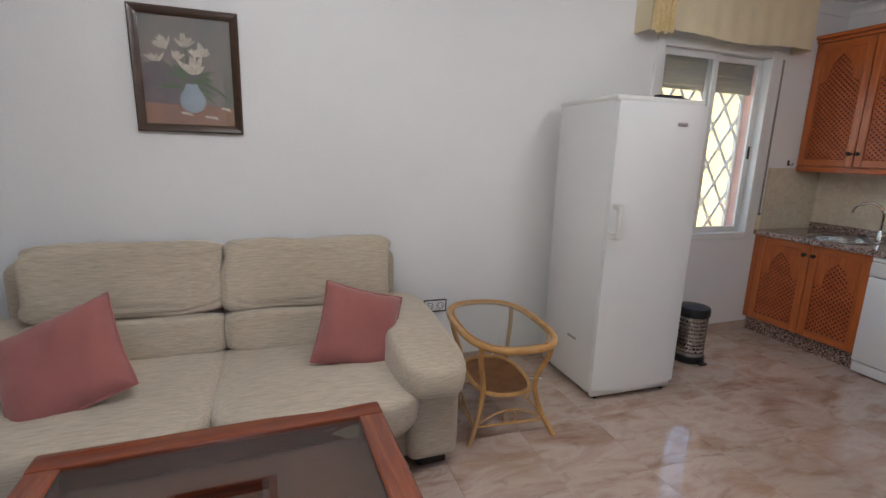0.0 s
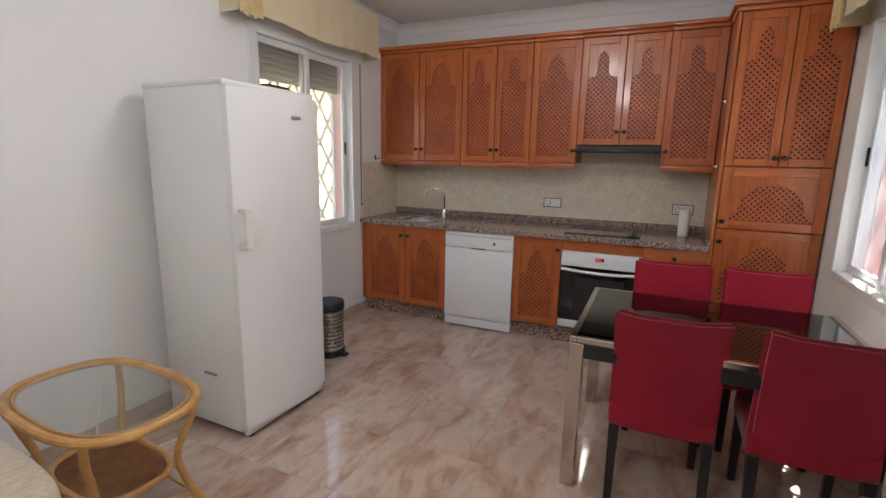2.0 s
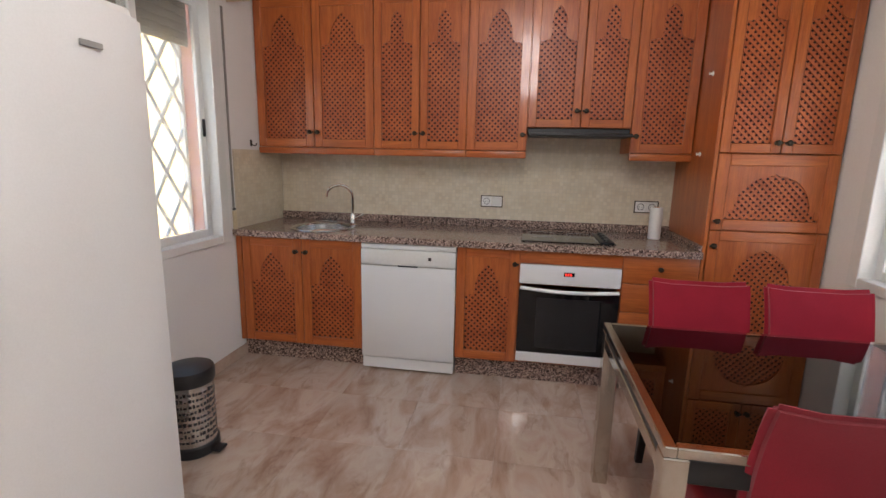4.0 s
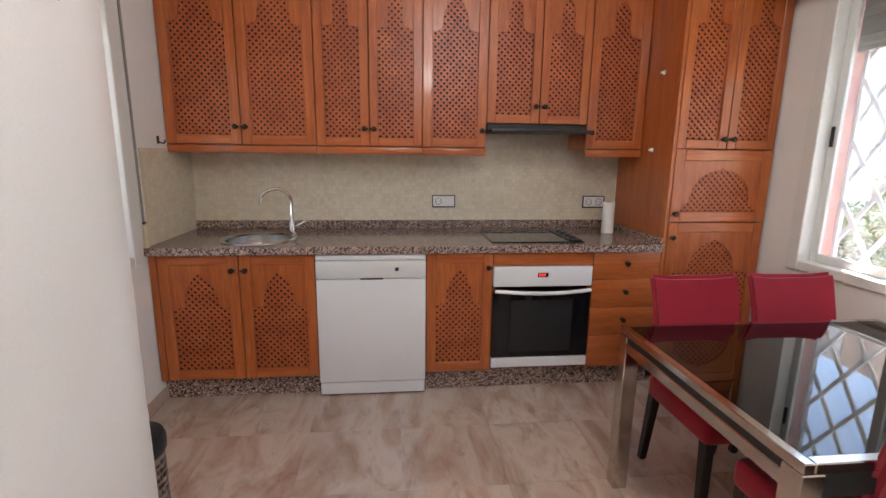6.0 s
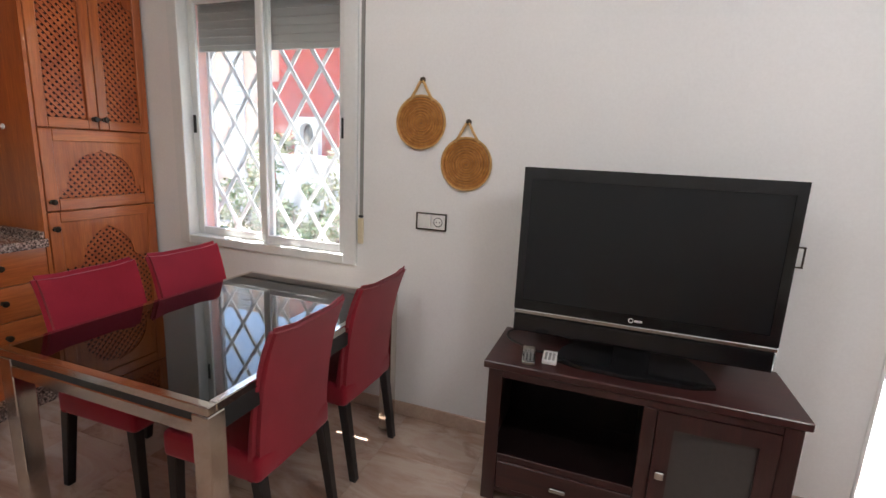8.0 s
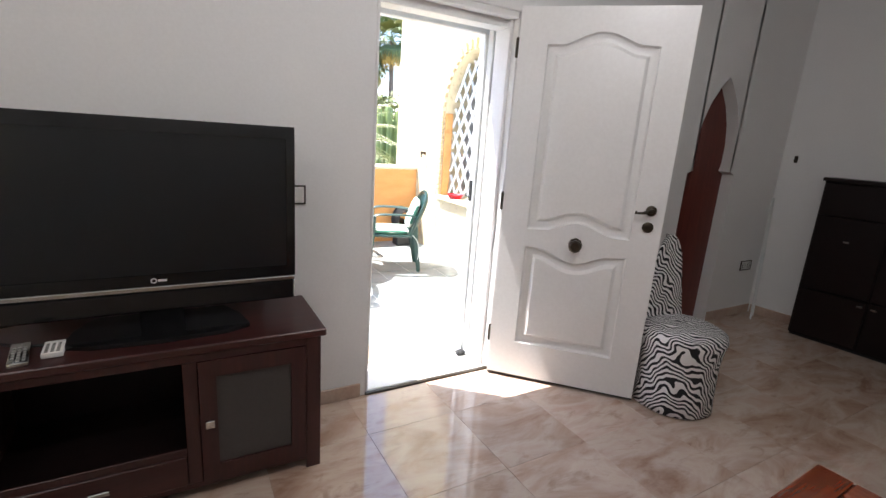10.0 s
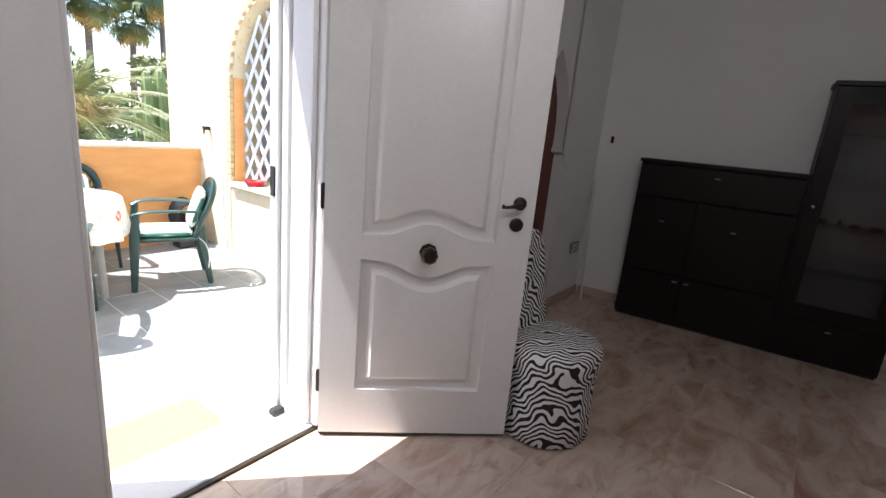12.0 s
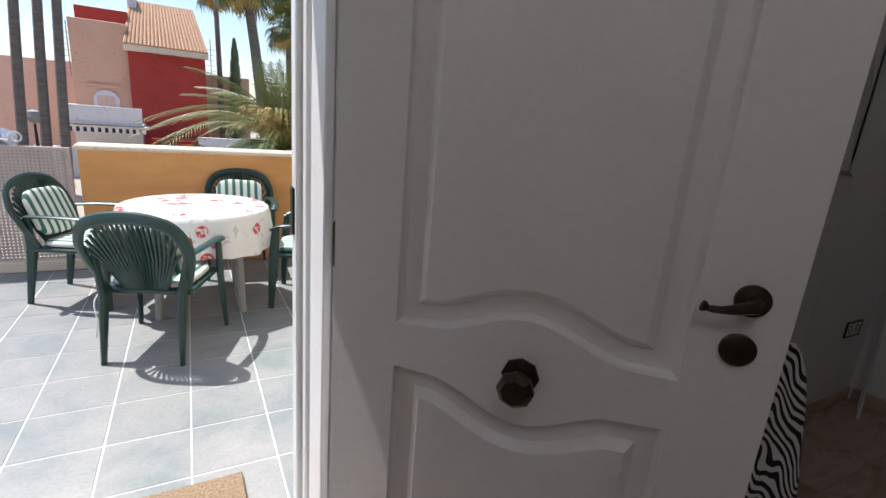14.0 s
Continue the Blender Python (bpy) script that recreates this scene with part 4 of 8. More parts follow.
def board_around(bm, x0, x1, z0, z1, hole, y0, y1):
    """A board from z0 up to z1 with an arch cut out from its foot: quads from the arch to the edge above and beside it."""
    cx = (x0 + x1) / 2
    outer = []
    for (x, z) in hole:
        if abs(x - cx) < 1e-6:
            outer.append((x, z1))
        else:
            outer.append((x1 if x > cx else x0, z))
    # corners come where the side meets the top
    k = len(hole)
    top = k // 2
    rows = []
    for i in range(k):
        rows.append((hole[i], outer[i]))
    for y, flip in ((y0, False), (y1, True)):
        for i in range(k - 1):
            (a, b), (c, d) = rows[i], rows[i + 1]
            poly = [a, b]
            if i == top - 1:
                poly.append((x1, z1))
            if i == top:
                poly.append((x0, z1))
            poly += [d, c]
            uniq = []
            for q in poly:
                if not uniq or (abs(q[0] - uniq[-1][0]) + abs(q[1] - uniq[-1][1])) > 1e-6:
                    uniq.append(q)
            if (abs(uniq[0][0] - uniq[-1][0]) + abs(uniq[0][1] - uniq[-1][1])) < 1e-6:
                uniq.pop()
            if len(uniq) < 3:
                continue
            area = sum(uniq[j][0] * uniq[(j + 1) % len(uniq)][1] - uniq[(j + 1) % len(uniq)][0] * uniq[j][1] for j in range(len(uniq)))
            if abs(area) < 1e-8:
                continue
            bm.faces.new([bm.verts.new((q[0], y, q[1])) for q in uniq])
    for (a, _), (c, _) in zip(rows, rows[1:]):
        if (abs(a[0] - c[0]) + abs(a[1] - c[1])) > 1e-6:
            bm.faces.new([bm.verts.new(q) for q in ((a[0], y0, a[1]), (c[0], y0, c[1]), (c[0], y1, c[1]), (a[0], y1, a[1]))])
    bmesh.ops.remove_doubles(bm, verts=bm.verts[:], dist=1e-5)
    bmesh.ops.recalc_face_normals(bm, faces=bm.faces[:])


def lattice_door(parent, x0, x1, z0, z1, knob, style="tall", y=0.0):
    """A framed door with a pierced lattice behind a Moorish arch; its face is at y."""
    g = 0.0024
    x0, x1, z0, z1 = x0 + g, x1 - g, z0 + g, z1 - g
    s = 0.055 if x1 - x0 > 0.33 else 0.050
    if style == "wide":
        s = 0.06
    t = 0.02
    bm = boxes((x0, x0 + s, y, y + t, z0, z1), bevel=0.003)
    d = part("door", bm, HONEY, parent, "honey pine door with pierced lattice")
    part("rail", boxes((x0 + s, x1 - s, y, y + t, z1 - s, z1), bevel=0.003), HONEY_H, d, "honey pine rail")
    part("rail", boxes((x0 + s, x1 - s, y, y + t, z0, z0 + s), bevel=0.003), HONEY_H, d, "honey pine rail")
    part("stile", boxes((x1 - s, x1, y, y + t, z0, z1), bevel=0.003), HONEY, d, "honey pine stile")
    ix0, ix1, iz0, iz1 = x0 + s, x1 - s, z0 + s, z1 - s
    hgt = iz1 - iz0
    iw = ix1 - ix0
    top = iz1 - (0.042 if style == "tall" else min(0.07, hgt * 0.14))
    if style == "tall":
        spring = top - 0.20
        hole = arch_outline(ix0 + 0.008, ix1 - 0.008, spring, top, "x")
    else:
        spring = iz0 + 0.01
        hole = arch_outline(ix0 + 0.02, ix1 - 0.02, spring, top, "wide")
    bm = bmesh.new()
    board_around(bm, ix0 - 0.002, ix1 + 0.002, spring, iz1 + 0.002, hole, y + 0.006, y + 0.012)
    part("arch_board", bm, HONEY, d, "honey pine board cut as a Moorish arch")
    bm = bmesh.new()
    lattice(bm, ix0, ix1, iz0, top + 0.01, y + 0.0185)
    part("lattice", bm, LATTICE, d, "pierced diagonal lattice", "stuff")
    # near-black sheet puts the shade of the cabinet inside behind the holes
    part("backing", boxes((ix0 - 0.004, ix1 + 0.004, y + 0.0215, y + 0.026, iz0 - 0.004, iz1 + 0.004)), DARKBACK, d, "dark board standing for the shade behind the lattice")
    if knob:
        kx, kz = knob
        bm = bmesh.new()
        lathe(bm, [(0.0, 0.0), (0.011, 0.0), (0.012, 0.003), (0.006, 0.006), (0.006, 0.014), (0.013, 0.018), (0.015, 0.024), (0.011, 0.030), (0, 0.032)], 14)
        bmesh.ops.rotate(bm, verts=bm.verts[:], cent=(0, 0, 0), matrix=Euler((radians(90), 0, 0)).to_matrix())
        bmesh.ops.translate(bm, verts=bm.verts[:], vec=(kx, y, kz))
        way = 1 if x1 - kx < kx - x0 else -1
        tube(bm, [(kx, y - 0.020, kz), (kx + way * 0.012, y - 0.021, kz), (kx + way * 0.022, y - 0.020, kz)], [0.005, 0.0045, 0.007], 8)
        part("handle", bm, BRASSDARK, d, "small bronze toggle knob")
    return d


def cabinet(name, label, x0, x1, y0, y1, z0, z1, face, category="cabinet", group=""):
    """A carcass open at the front; the doors' face is at y = face."""
    c = thing(name, KM @ pose(x0, 0, 0), label, category, group)
    w = x1 - x0
    t = 0.018
    part("body", boxes((0, t, face + 0.022, y1, z0, z1), (w - t, w, face + 0.022, y1, z0, z1), (t, w - t, face + 0.03, y1, z0, z0 + t), (t, w - t, face + 0.03, y1, z1 - t, z1), (t, w - t, y1 - 0.008, y1, z0 + t, z1 - t)), HONEY, c, "honey pine carcass")
    return c


# base units; u runs from the north wall
BZ0, BZ1 = 0.125, 0.83
BACK = XE - KX - 0.004
G = "kitchen base units"
c = cabinet("base_cabinet", "honey pine base cabinet under the sink with two pierced doors", 0.012, 0.850, 0, BACK, BZ0, BZ1, 0.0, "base cabinet", G)
part("filler", boxes((-0.008, 0.028, 0.0, 0.02, BZ0, BZ1), bevel=0.002), HONEY, c, "honey pine filler strip")
lattice_door(c, 0.03, 0.440, BZ0, BZ1, (0.405, 0.745))
lattice_door(c, 0.440, 0.838, BZ0, BZ1, (0.475, 0.745))
c = cabinet("base_cabinet", "narrow honey pine base cabinet with one pierced door", 1.447, 1.822, 0, BACK, BZ0, BZ1, 0.0, "base cabinet", G)
lattice_door(c, 0.0, 0.375, BZ0, BZ1, (0.348, 0.745))
c = cabinet("drawer_cabinet", "honey pine drawer cabinet with four drawers beside the oven", 2.402, 2.806, 0, BACK, BZ0, BZ1, 0.0, "drawer cabinet", G)
zz = [BZ0, 0.325, 0.495, 0.665, BZ1]
for za, zb in zip(zz, zz[1:]):
    d = part("drawer", boxes((0.0015, 0.4025, 0.0, 0.02, za + 0.0015, zb - 0.0015), bevel=0.004, seg=2), HONEY_H, c, "plain honey pine drawer front")
    bm = bmesh.new()
    lathe(bm, [(0.0, 0.0), (0.011, 0.0), (0.006, 0.006), (0.006, 0.014), (0.015, 0.02), (0.014, 0.026), (0, 0.03)], 14)
    bmesh.ops.rotate(bm, verts=bm.verts[:], cent=(0, 0, 0), matrix=Euler((radians(90), 0, 0)).to_matrix())
    bmesh.ops.translate(bm, verts=bm.verts[:], vec=(0.20, 0.0, (za + zb) / 2 + 0.012))
    part("handle", bm, BRASSDARK, d, "small bronze knob")


def oven():
    o = cabinet("oven", "white built-in oven with black glass door in a pine housing", 1.822, 2.402, 0, BACK, BZ0, BZ1, 0.0, "oven", G)
    w = 0.58
    part("top_rail", boxes((0.001, w - 0.001, 0.0, 0.02, 0.752, BZ1 - 0.001), bevel=0.002), HONEY_H, o, "honey pine strip")
    part("control_panel", boxes((0.004, w - 0.004, -0.012, 0.03, 0.632, 0.748), bevel=0.006, seg=2), ENAMEL, o, "white control panel")
    part("display", boxes((w / 2 - 0.034, w / 2 + 0.026, -0.0135, -0.0115, 0.688, 0.712)), BLACKGLASS, o, "black clock display")
    part("oven_glass", boxes((0.004, w - 0.004, -0.006, 0.03, 0.205, 0.598), bevel=0.004), BLACKGLASS, o, "black glass oven door")
    part("window_border", boxes((0.11, w - 0.11, -0.0072, -0.0055, 0.24, 0.55)), BLACK, o, "dark oven window")
    part("lower_strip", boxes((0.004, w - 0.004, -0.010, 0.03, 0.145, 0.203), bevel=0.004), ENAMEL, o, "white lower strip")
    bm = bmesh.new()
    tube(bm, smoothed([(0.012, -0.02, 0.610), (0.15, -0.040, 0.604), (w / 2, -0.047, 0.602), (w - 0.15, -0.040, 0.604), (w - 0.012, -0.02, 0.610)], 5), 0.014, 10, flat=0.8)
    part("oven_handle", bm, ENAMEL, o, "curved white handle")
    # clock digits drawn as three red bars
    part("clock_digits", boxes((w / 2 - 0.026, w / 2 - 0.018, -0.0142, -0.0136, 0.693, 0.707), (w / 2 - 0.012, w / 2 - 0.004, -0.0142, -0.0136, 0.693, 0.707), (w / 2 + 0.002, w / 2 + 0.010, -0.0142, -0.0136, 0.693, 0.707)), glow("red_digits", (0.8, 0.03, 0.02), 0.35), o, "red lit digits")


oven()


def dishwasher():
    d = thing("dishwasher", KM @ pose(0.852, 0, 0), "white free-standing dishwasher with a black door button", "dishwasher", G)
    w = 0.593
    part("body", boxes((0.004, w - 0.004, 0.03, 0.58, 0.012, 0.822), bevel=0.004), ENAMEL, d, "white enamel body")
    part("lid", boxes((0, w, -0.012, 0.03, 0.795, 0.825), bevel=0.006, seg=2), ENAMEL, d, "white top edge")
    part("door", boxes((0, w, -0.014, 0.029, 0.09, 0.69), bevel=0.006, seg=2), ENAMEL, d, "white door")
    part("control_panel", boxes((0, w, -0.018, 0.029, 0.693, 0.792), bevel=0.007, seg=2), APPL, d, "white control panel")
    part("grip", boxes((0.235, 0.36, -0.0195, -0.012, 0.688, 0.697), bevel=0.003), BLACK, d, "dark grip slot")
    part("button", boxes((0.425, 0.445, -0.0215, -0.017, 0.735, 0.755), bevel=0.002), BLACK, d, "square black button")
    part("plinth", boxes((0.003, w - 0.003, -0.004, 0.04, 0.012, 0.084), bevel=0.004), ENAMEL, d, "white plinth")
    for x, y in ((0.04, 0.07), (0.55, 0.07), (0.04, 0.53), (0.55, 0.53)):
        bm = bmesh.new()
        lathe(bm, [(0, 0), (0.018, 0), (0.018, 0.008), (0.01, 0.013), (0, 0.013)], 12, (x, y, 0))
        part("foot", bm, RUBBER, d)


dishwasher()

# plinth, worktop, upstand
structure("plinth", boxes((3.655, 3.675, YN - 0.850, YN - 0.002, 0, 0.124), (3.655, 3.675, -0.11, YN - 1.448, 0, 0.124), bevel=0.001), GRANITE, "speckled granite plinth")


def worktop():
    wt = thing("worktop", KM, "polished speckled granite worktop with upstand", "worktop")
    bm = bmesh.new()
    L = 2.806
    cx, cy, r = 0.505, 0.235, 0.185
    x0, x1, y0, y1 = cx - 0.26, cx + 0.26, -0.025, BACK
    for r_ in ((0.001, x0, y0, y1, 0.831, 0.871), (x1, L, y0, y1, 0.831, 0.871)):
        box(bm, *r_)
    n = 32
    circ = [(cx + r * math.cos(2 * math.pi * i / n), cy + r * math.sin(2 * math.pi * i / n)) for i in range(n)]
    sq = []
    for i in range(n):
        a = 2 * math.pi * i / n
        dx, dy = math.cos(a), math.sin(a)
        k = min(((x1 - cx) / dx if dx > 1e-9 else (x0 - cx) / dx if dx < -1e-9 else 9), ((y1 - cy) / dy if dy > 1e-9 else (y0 - cy) / dy if dy < -1e-9 else 9))
        sq.append((cx + dx * k, cy + dy * k))
    for corner in ((x1, y1), (x0, y1), (x0, y0), (x1, y0)):
        i = min(range(n), key=lambda q: (sq[q][0] - corner[0]) ** 2 + (sq[q][1] - corner[1]) ** 2)
        sq[i] = corner
    for z, ring in ((0.831, 0), (0.871, 1)):
        for i in range(n):
            j = (i + 1) % n
            bm.faces.new([bm.verts.new((*q, z)) for q in (circ[i], sq[i], sq[j], circ[j])])
    for i in range(n):
        j = (i + 1) % n
        bm.faces.new([bm.verts.new(q) for q in ((*circ[i], 0.831), (*circ[j], 0.831), (*circ[j], 0.871), (*circ[i], 0.871))])
        bm.faces.new([bm.verts.new(q) for q in ((*sq[i], 0.831), (*sq[j], 0.831), (*sq[j], 0.871), (*sq[i], 0.871))])
    bmesh.ops.remove_doubles(bm, verts=bm.verts[:], dist=1e-5)
    bmesh.ops.recalc_face_normals(bm, faces=bm.faces[:])
    part("slab", bm, GRANITE, wt, "polished granite slab")
    part("upstand", boxes((0.001, L, BACK - 0.022, BACK, 0.872, 0.925), (L - 0.022, L, 0.0, BACK - 0.023, 0.872, 0.905), bevel=0.002), GRANITE, wt, "granite upstand")
    sk = thing("sink", KM @ pose(cx, cy, 0.8715), "round stainless steel sink set in the granite worktop", "sink")
    bm = bmesh.new()
    lathe(bm, [(0.215, 0.001), (0.212, 0.006), (0.190, 0.005), (0.182, -0.004), (0.176, -0.10), (0.160, -0.135), (0.03, -0.145), (0.0, -0.145)], 40)
    part("bowl", bm, STEEL, sk, "brushed steel bowl")
    bm = bmesh.new()
    lathe(bm, [(0.0, -0.140), (0.028, -0.140), (0.03, -0.144)], 20)
    part("drain", bm, CHROME, sk, "chrome drain")
    tp = thing("tap", KM @ pose(0.66, 0.375, 0.8715), "chrome swan-neck kitchen tap", "tap")
    bm = bmesh.new()
    lathe(bm, [(0, 0), (0.026, 0), (0.026, 0.008), (0.019, 0.014), (0.017, 0.07), (0.013, 0.085), (0, 0.086)], 20)
    part("tap_base", bm, CHROME, tp, "chrome base")
    bm = bmesh.new()
    tube(bm, smoothed([(0, 0, 0.08), (0, 0, 0.20), (-0.01, -0.01, 0.24), (-0.05, -0.03, 0.275), (-0.10, -0.05, 0.275), (-0.145, -0.075, 0.245), (-0.155, -0.08, 0.20)], 5), 0.010, 10)
    part("spout", bm, CHROME, tp, "curved chrome spout")
    bm = bmesh.new()
    tube(bm, [(0.018, 0, 0.05), (0.045, -0.005, 0.062), (0.085, -0.01, 0.085)], [0.006, 0.007, 0.008], 8)
    part("lever", bm, CHROME, tp, "chrome lever")
    hb = thing("hob", KM @ pose(1.825, -0.0, 0.8715), "black glass hob in the granite worktop", "hob")
    part("hob_glass", boxes((0.0, 0.54, 0.055, 0.465, 0.0, 0.007), bevel=0.002), BLACKGLASS, hb, "black ceramic glass")
    for x, y, r_ in ((0.13, 0.16, 0.075), (0.13, 0.35, 0.09), (0.36, 0.16, 0.09), (0.36, 0.35, 0.075)):
        bm = bmesh.new()
        tube(bm, [(x + r_ * math.cos(a), y + r_ * math.sin(a), 0.0072) for a in (2 * math.pi * i / 28 for i in range(28))], 0.0012, 4, True)
        part("burner_ring", bm, SLAT, hb)
    part("hob_control", boxes((0.455, 0.535, 0.08, 0.44, 0.0065, 0.012), bevel=0.002), BLACK, hb, "black control strip")
    for y in (0.13, 0.21, 0.29, 0.37):
        bm = bmesh.new()
        lathe(bm, [(0.018, 0.012), (0.016, 0.026), (0, 0.027)], 14, (0.495, y, 0))
        part("hob_knob", bm, BLACK, hb)
    pr = thing("kitchen_roll", KM @ pose(2.655, 0.40, 0.8715), "white kitchen roll standing on the worktop", "kitchen roll")
    bm = bmesh.new()
    lathe(bm, [(0.02, 0.0), (0.036, 0.0), (0.038, 0.003), (0.038, 0.197), (0.036, 0.2), (0.02, 0.2)], 24)
    part("paper", bm, PAPER, pr, "white paper roll")
    part("tube", lathe(bmesh.new(), [(0.0, 0.001), (0.0195, 0.001), (0.0195, 0.201), (0.018, 0.201), (0.018, 0.01), (0.0, 0.01)], 16), STRAW, pr, "cardboard core")


worktop()

bs = part("backsplash", boxes((XE - 0.008, XE - 0.0005, -0.115, YN - 0.009, 0.925, 1.60), (3.63, XE - 0.009, YN - 0.008, YN - 0.0005, 0.872, 1.375)), MOSAIC, None, "beige mosaic tile backsplash", "structure")

# wall units
UZ0, UZ1, UY, UB = 1.40, 2.345, 0.335, BACK
G = "kitchen wall units"
units = [
    ("honey pine wall cabinet with two pierced Moorish doors over the sink", 0.003, 0.83, [0.413], UZ0),
    ("honey pine wall cabinet with two narrow pierced doors", 0.83, 1.443, [1.135], UZ0),
    ("honey pine wall cabinet with one pierced door", 1.443, 1.825, [], UZ0),
    ("short honey pine wall cabinet with two pierced doors over the hood", 1.825, 2.445, [2.145], 1.545),
    ("honey pine wall cabinet with one pierced door beside the tall unit", 2.445, 2.803, [], UZ0),
]
for label, a, b, splits, z0 in units:
    c = cabinet("wall_cabinet", label, a, b, 0, UB, z0, UZ1, UY, "wall cabinet", G)
    xs = [a] + splits + [b]
    for i, (p, q) in enumerate(zip(xs, xs[1:])):
        near = (q if i == 0 else p) if splits else (q if a < 2 else p)
        kx = near - a + (-0.028 if near == q else 0.028)
        lattice_door(c, p - a, q - a, z0, UZ1, (kx, z0 + 0.10), y=UY)
    if z0 == UZ0:
        part("light_rail", boxes((0.0, b - a, UY - 0.004, UY + 0.024, z0 - 0.045, z0 - 0.002), bevel=0.006, seg=2), HONEY_H, c, "honey pine light rail")
    part("crown", boxes((0.0, b - a, UY - 0.012, UY + 0.04, UZ1 + 0.001, UZ1 + 0.028), (0.0, b - a, UY - 0.030, UY + 0.04, UZ1 + 0.029, UZ1 + 0.058), bevel=0.007, seg=2), HONEY_H, c, "moulded honey pine crown")

hd = thing("cooker_hood", KM @ pose(1.828, 0, 0), "slim black pull-out cooker hood under the wall units", "cooker hood", "")
part("hood_body", boxes((0.0, 0.612, UY + 0.005, UB - 0.02, 1.51, 1.543), bevel=0.004), BLACK, hd, "black hood body")
part("hood_visor", boxes((0.004, 0.608, UY - 0.125, UY + 0.12, 1.488, 1.509), bevel=0.008, seg=2), BLACK, hd, "black pull-out visor")

# tall unit
c = cabinet("tall_cabinet", "tall honey pine larder cabinet with pierced doors beside the window wall", 2.808, 3.418, 0, BACK, 0.125, 2.345, 0.0, "tall cabinet")
w = 0.61
part("side_panel", boxes((-0.001, 0.0165, -0.001, BACK, 0.125, 2.345)), HONEY, c, "honey pine side panel")
lattice_door(c, 0.02, 0.315, 1.405, 2.345, (0.288, 1.46))
lattice_door(c, 0.315, w - 0.004, 1.405, 2.345, (0.342, 1.46))
lattice_door(c, 0.02, w - 0.004, 0.995, 1.405, (0.048, 1.045), "wide")
lattice_door(c, 0.02, w - 0.004, 0.125, 0.995, (0.048, 0.91))
part("crown", boxes((-0.012, w, -0.014, BACK, 2.346, 2.374), (-0.03, w, -0.032, BACK, 2.375, 2.404), bevel=0.007, seg=2), HONEY_H, c, "moulded honey pine crown")
for z in (1.40, 1.83):
    bm = bmesh.new()
    lathe(bm, [(0, 0), (0.014, 0), (0.014, 0.004), (0.006, 0.006), (0.005, 0.016), (0.01, 0.02), (0, 0.024)], 12)
    bmesh.ops.rotate(bm, verts=bm.verts[:], cent=(0, 0, 0), matrix=Euler((0, radians(-90), 0)).to_matrix())
    bmesh.ops.translate(bm, verts=bm.verts[:], vec=(-0.0012, 0.16 + (1.83 - z) * 0.12, z))
    part("hook", bm, ENAMEL, c, "small white hook")


def socket(name, m, label, kinds):
    """A double wall plate; its face points to -y."""
    s = thing(name, m, label, "wall socket")
    w, h = 0.155, 0.082
    bm = bmesh.new()
    o = [(-w / 2, -h / 2), (w / 2, -h / 2), (w / 2, h / 2), (-w / 2, h / 2)]
    i_ = [(x * 0.93, z * 0.86) for x, z in o]
    slab(bm, o, -0.009, -0.0005, i_)
    part("frame", bm, BRASSDARK, s, "dark bronze plate frame")
    for k, kind in enumerate(kinds):
        x = -0.036 + 0.072 * k
        part("plate", boxes((x - 0.035, x + 0.035, -0.008, -0.0005, -0.0345, 0.0345), bevel=0.002), PAPER, s, "ivory plate")
        if kind == "socket":
            bm = bmesh.new()
            tube(bm, [(x + 0.021 * math.cos(a), -0.0085, 0.021 * math.sin(a)) for a in (2 * math.pi * i / 20 for i in range(20))], 0.0018, 4, True)
            box(bm, x - 0.011, x - 0.007, -0.0092, -0.0082, -0.003, 0.003)
            box(bm, x + 0.007, x + 0.011, -0.0092, -0.0082, -0.003, 0.003)
            part("socket_well", bm, BLACK, s, "round socket well")
        else:
            part("rocker", boxes((x - 0.028, x + 0.028, -0.0105, -0.0079, -0.028, 0.028), bevel=0.002), APPL, s, "white rocker switch")
    return s


socket("double_socket", pose(XE - 0.009, 1.096, 1.052, 0, 0, -90), "ivory socket and switch in a dark frame on the mosaic", ("socket", "switch"))
socket("double_socket", pose(XE - 0.009, 0.052, 1.050, 0, 0, -90), "ivory double socket in a dark frame beside the kitchen roll", ("socket", "socket"))
socket("double_socket", pose(1.81, YS + 0.0005, 1.047, 0, 0, 180), "ivory switch and socket in a dark frame under the straw mats", ("switch", "socket"))
socket("double_socket", pose(0.80, YN - 0.0005, 0.43, 0, 0, 0), "ivory double socket low on the wall behind the cane table", ("socket", "socket"))
socket("light_switch", pose(0.385, YS + 0.0005, 1.05, 0, 0, 180), "white light switch behind the television", ("switch", "switch"))
socket("double_socket", pose(-3.40, YS + 0.0005, 0.443, 0, 0, 180), "grey-white double socket near the alcove corner", ("socket", "socket"))


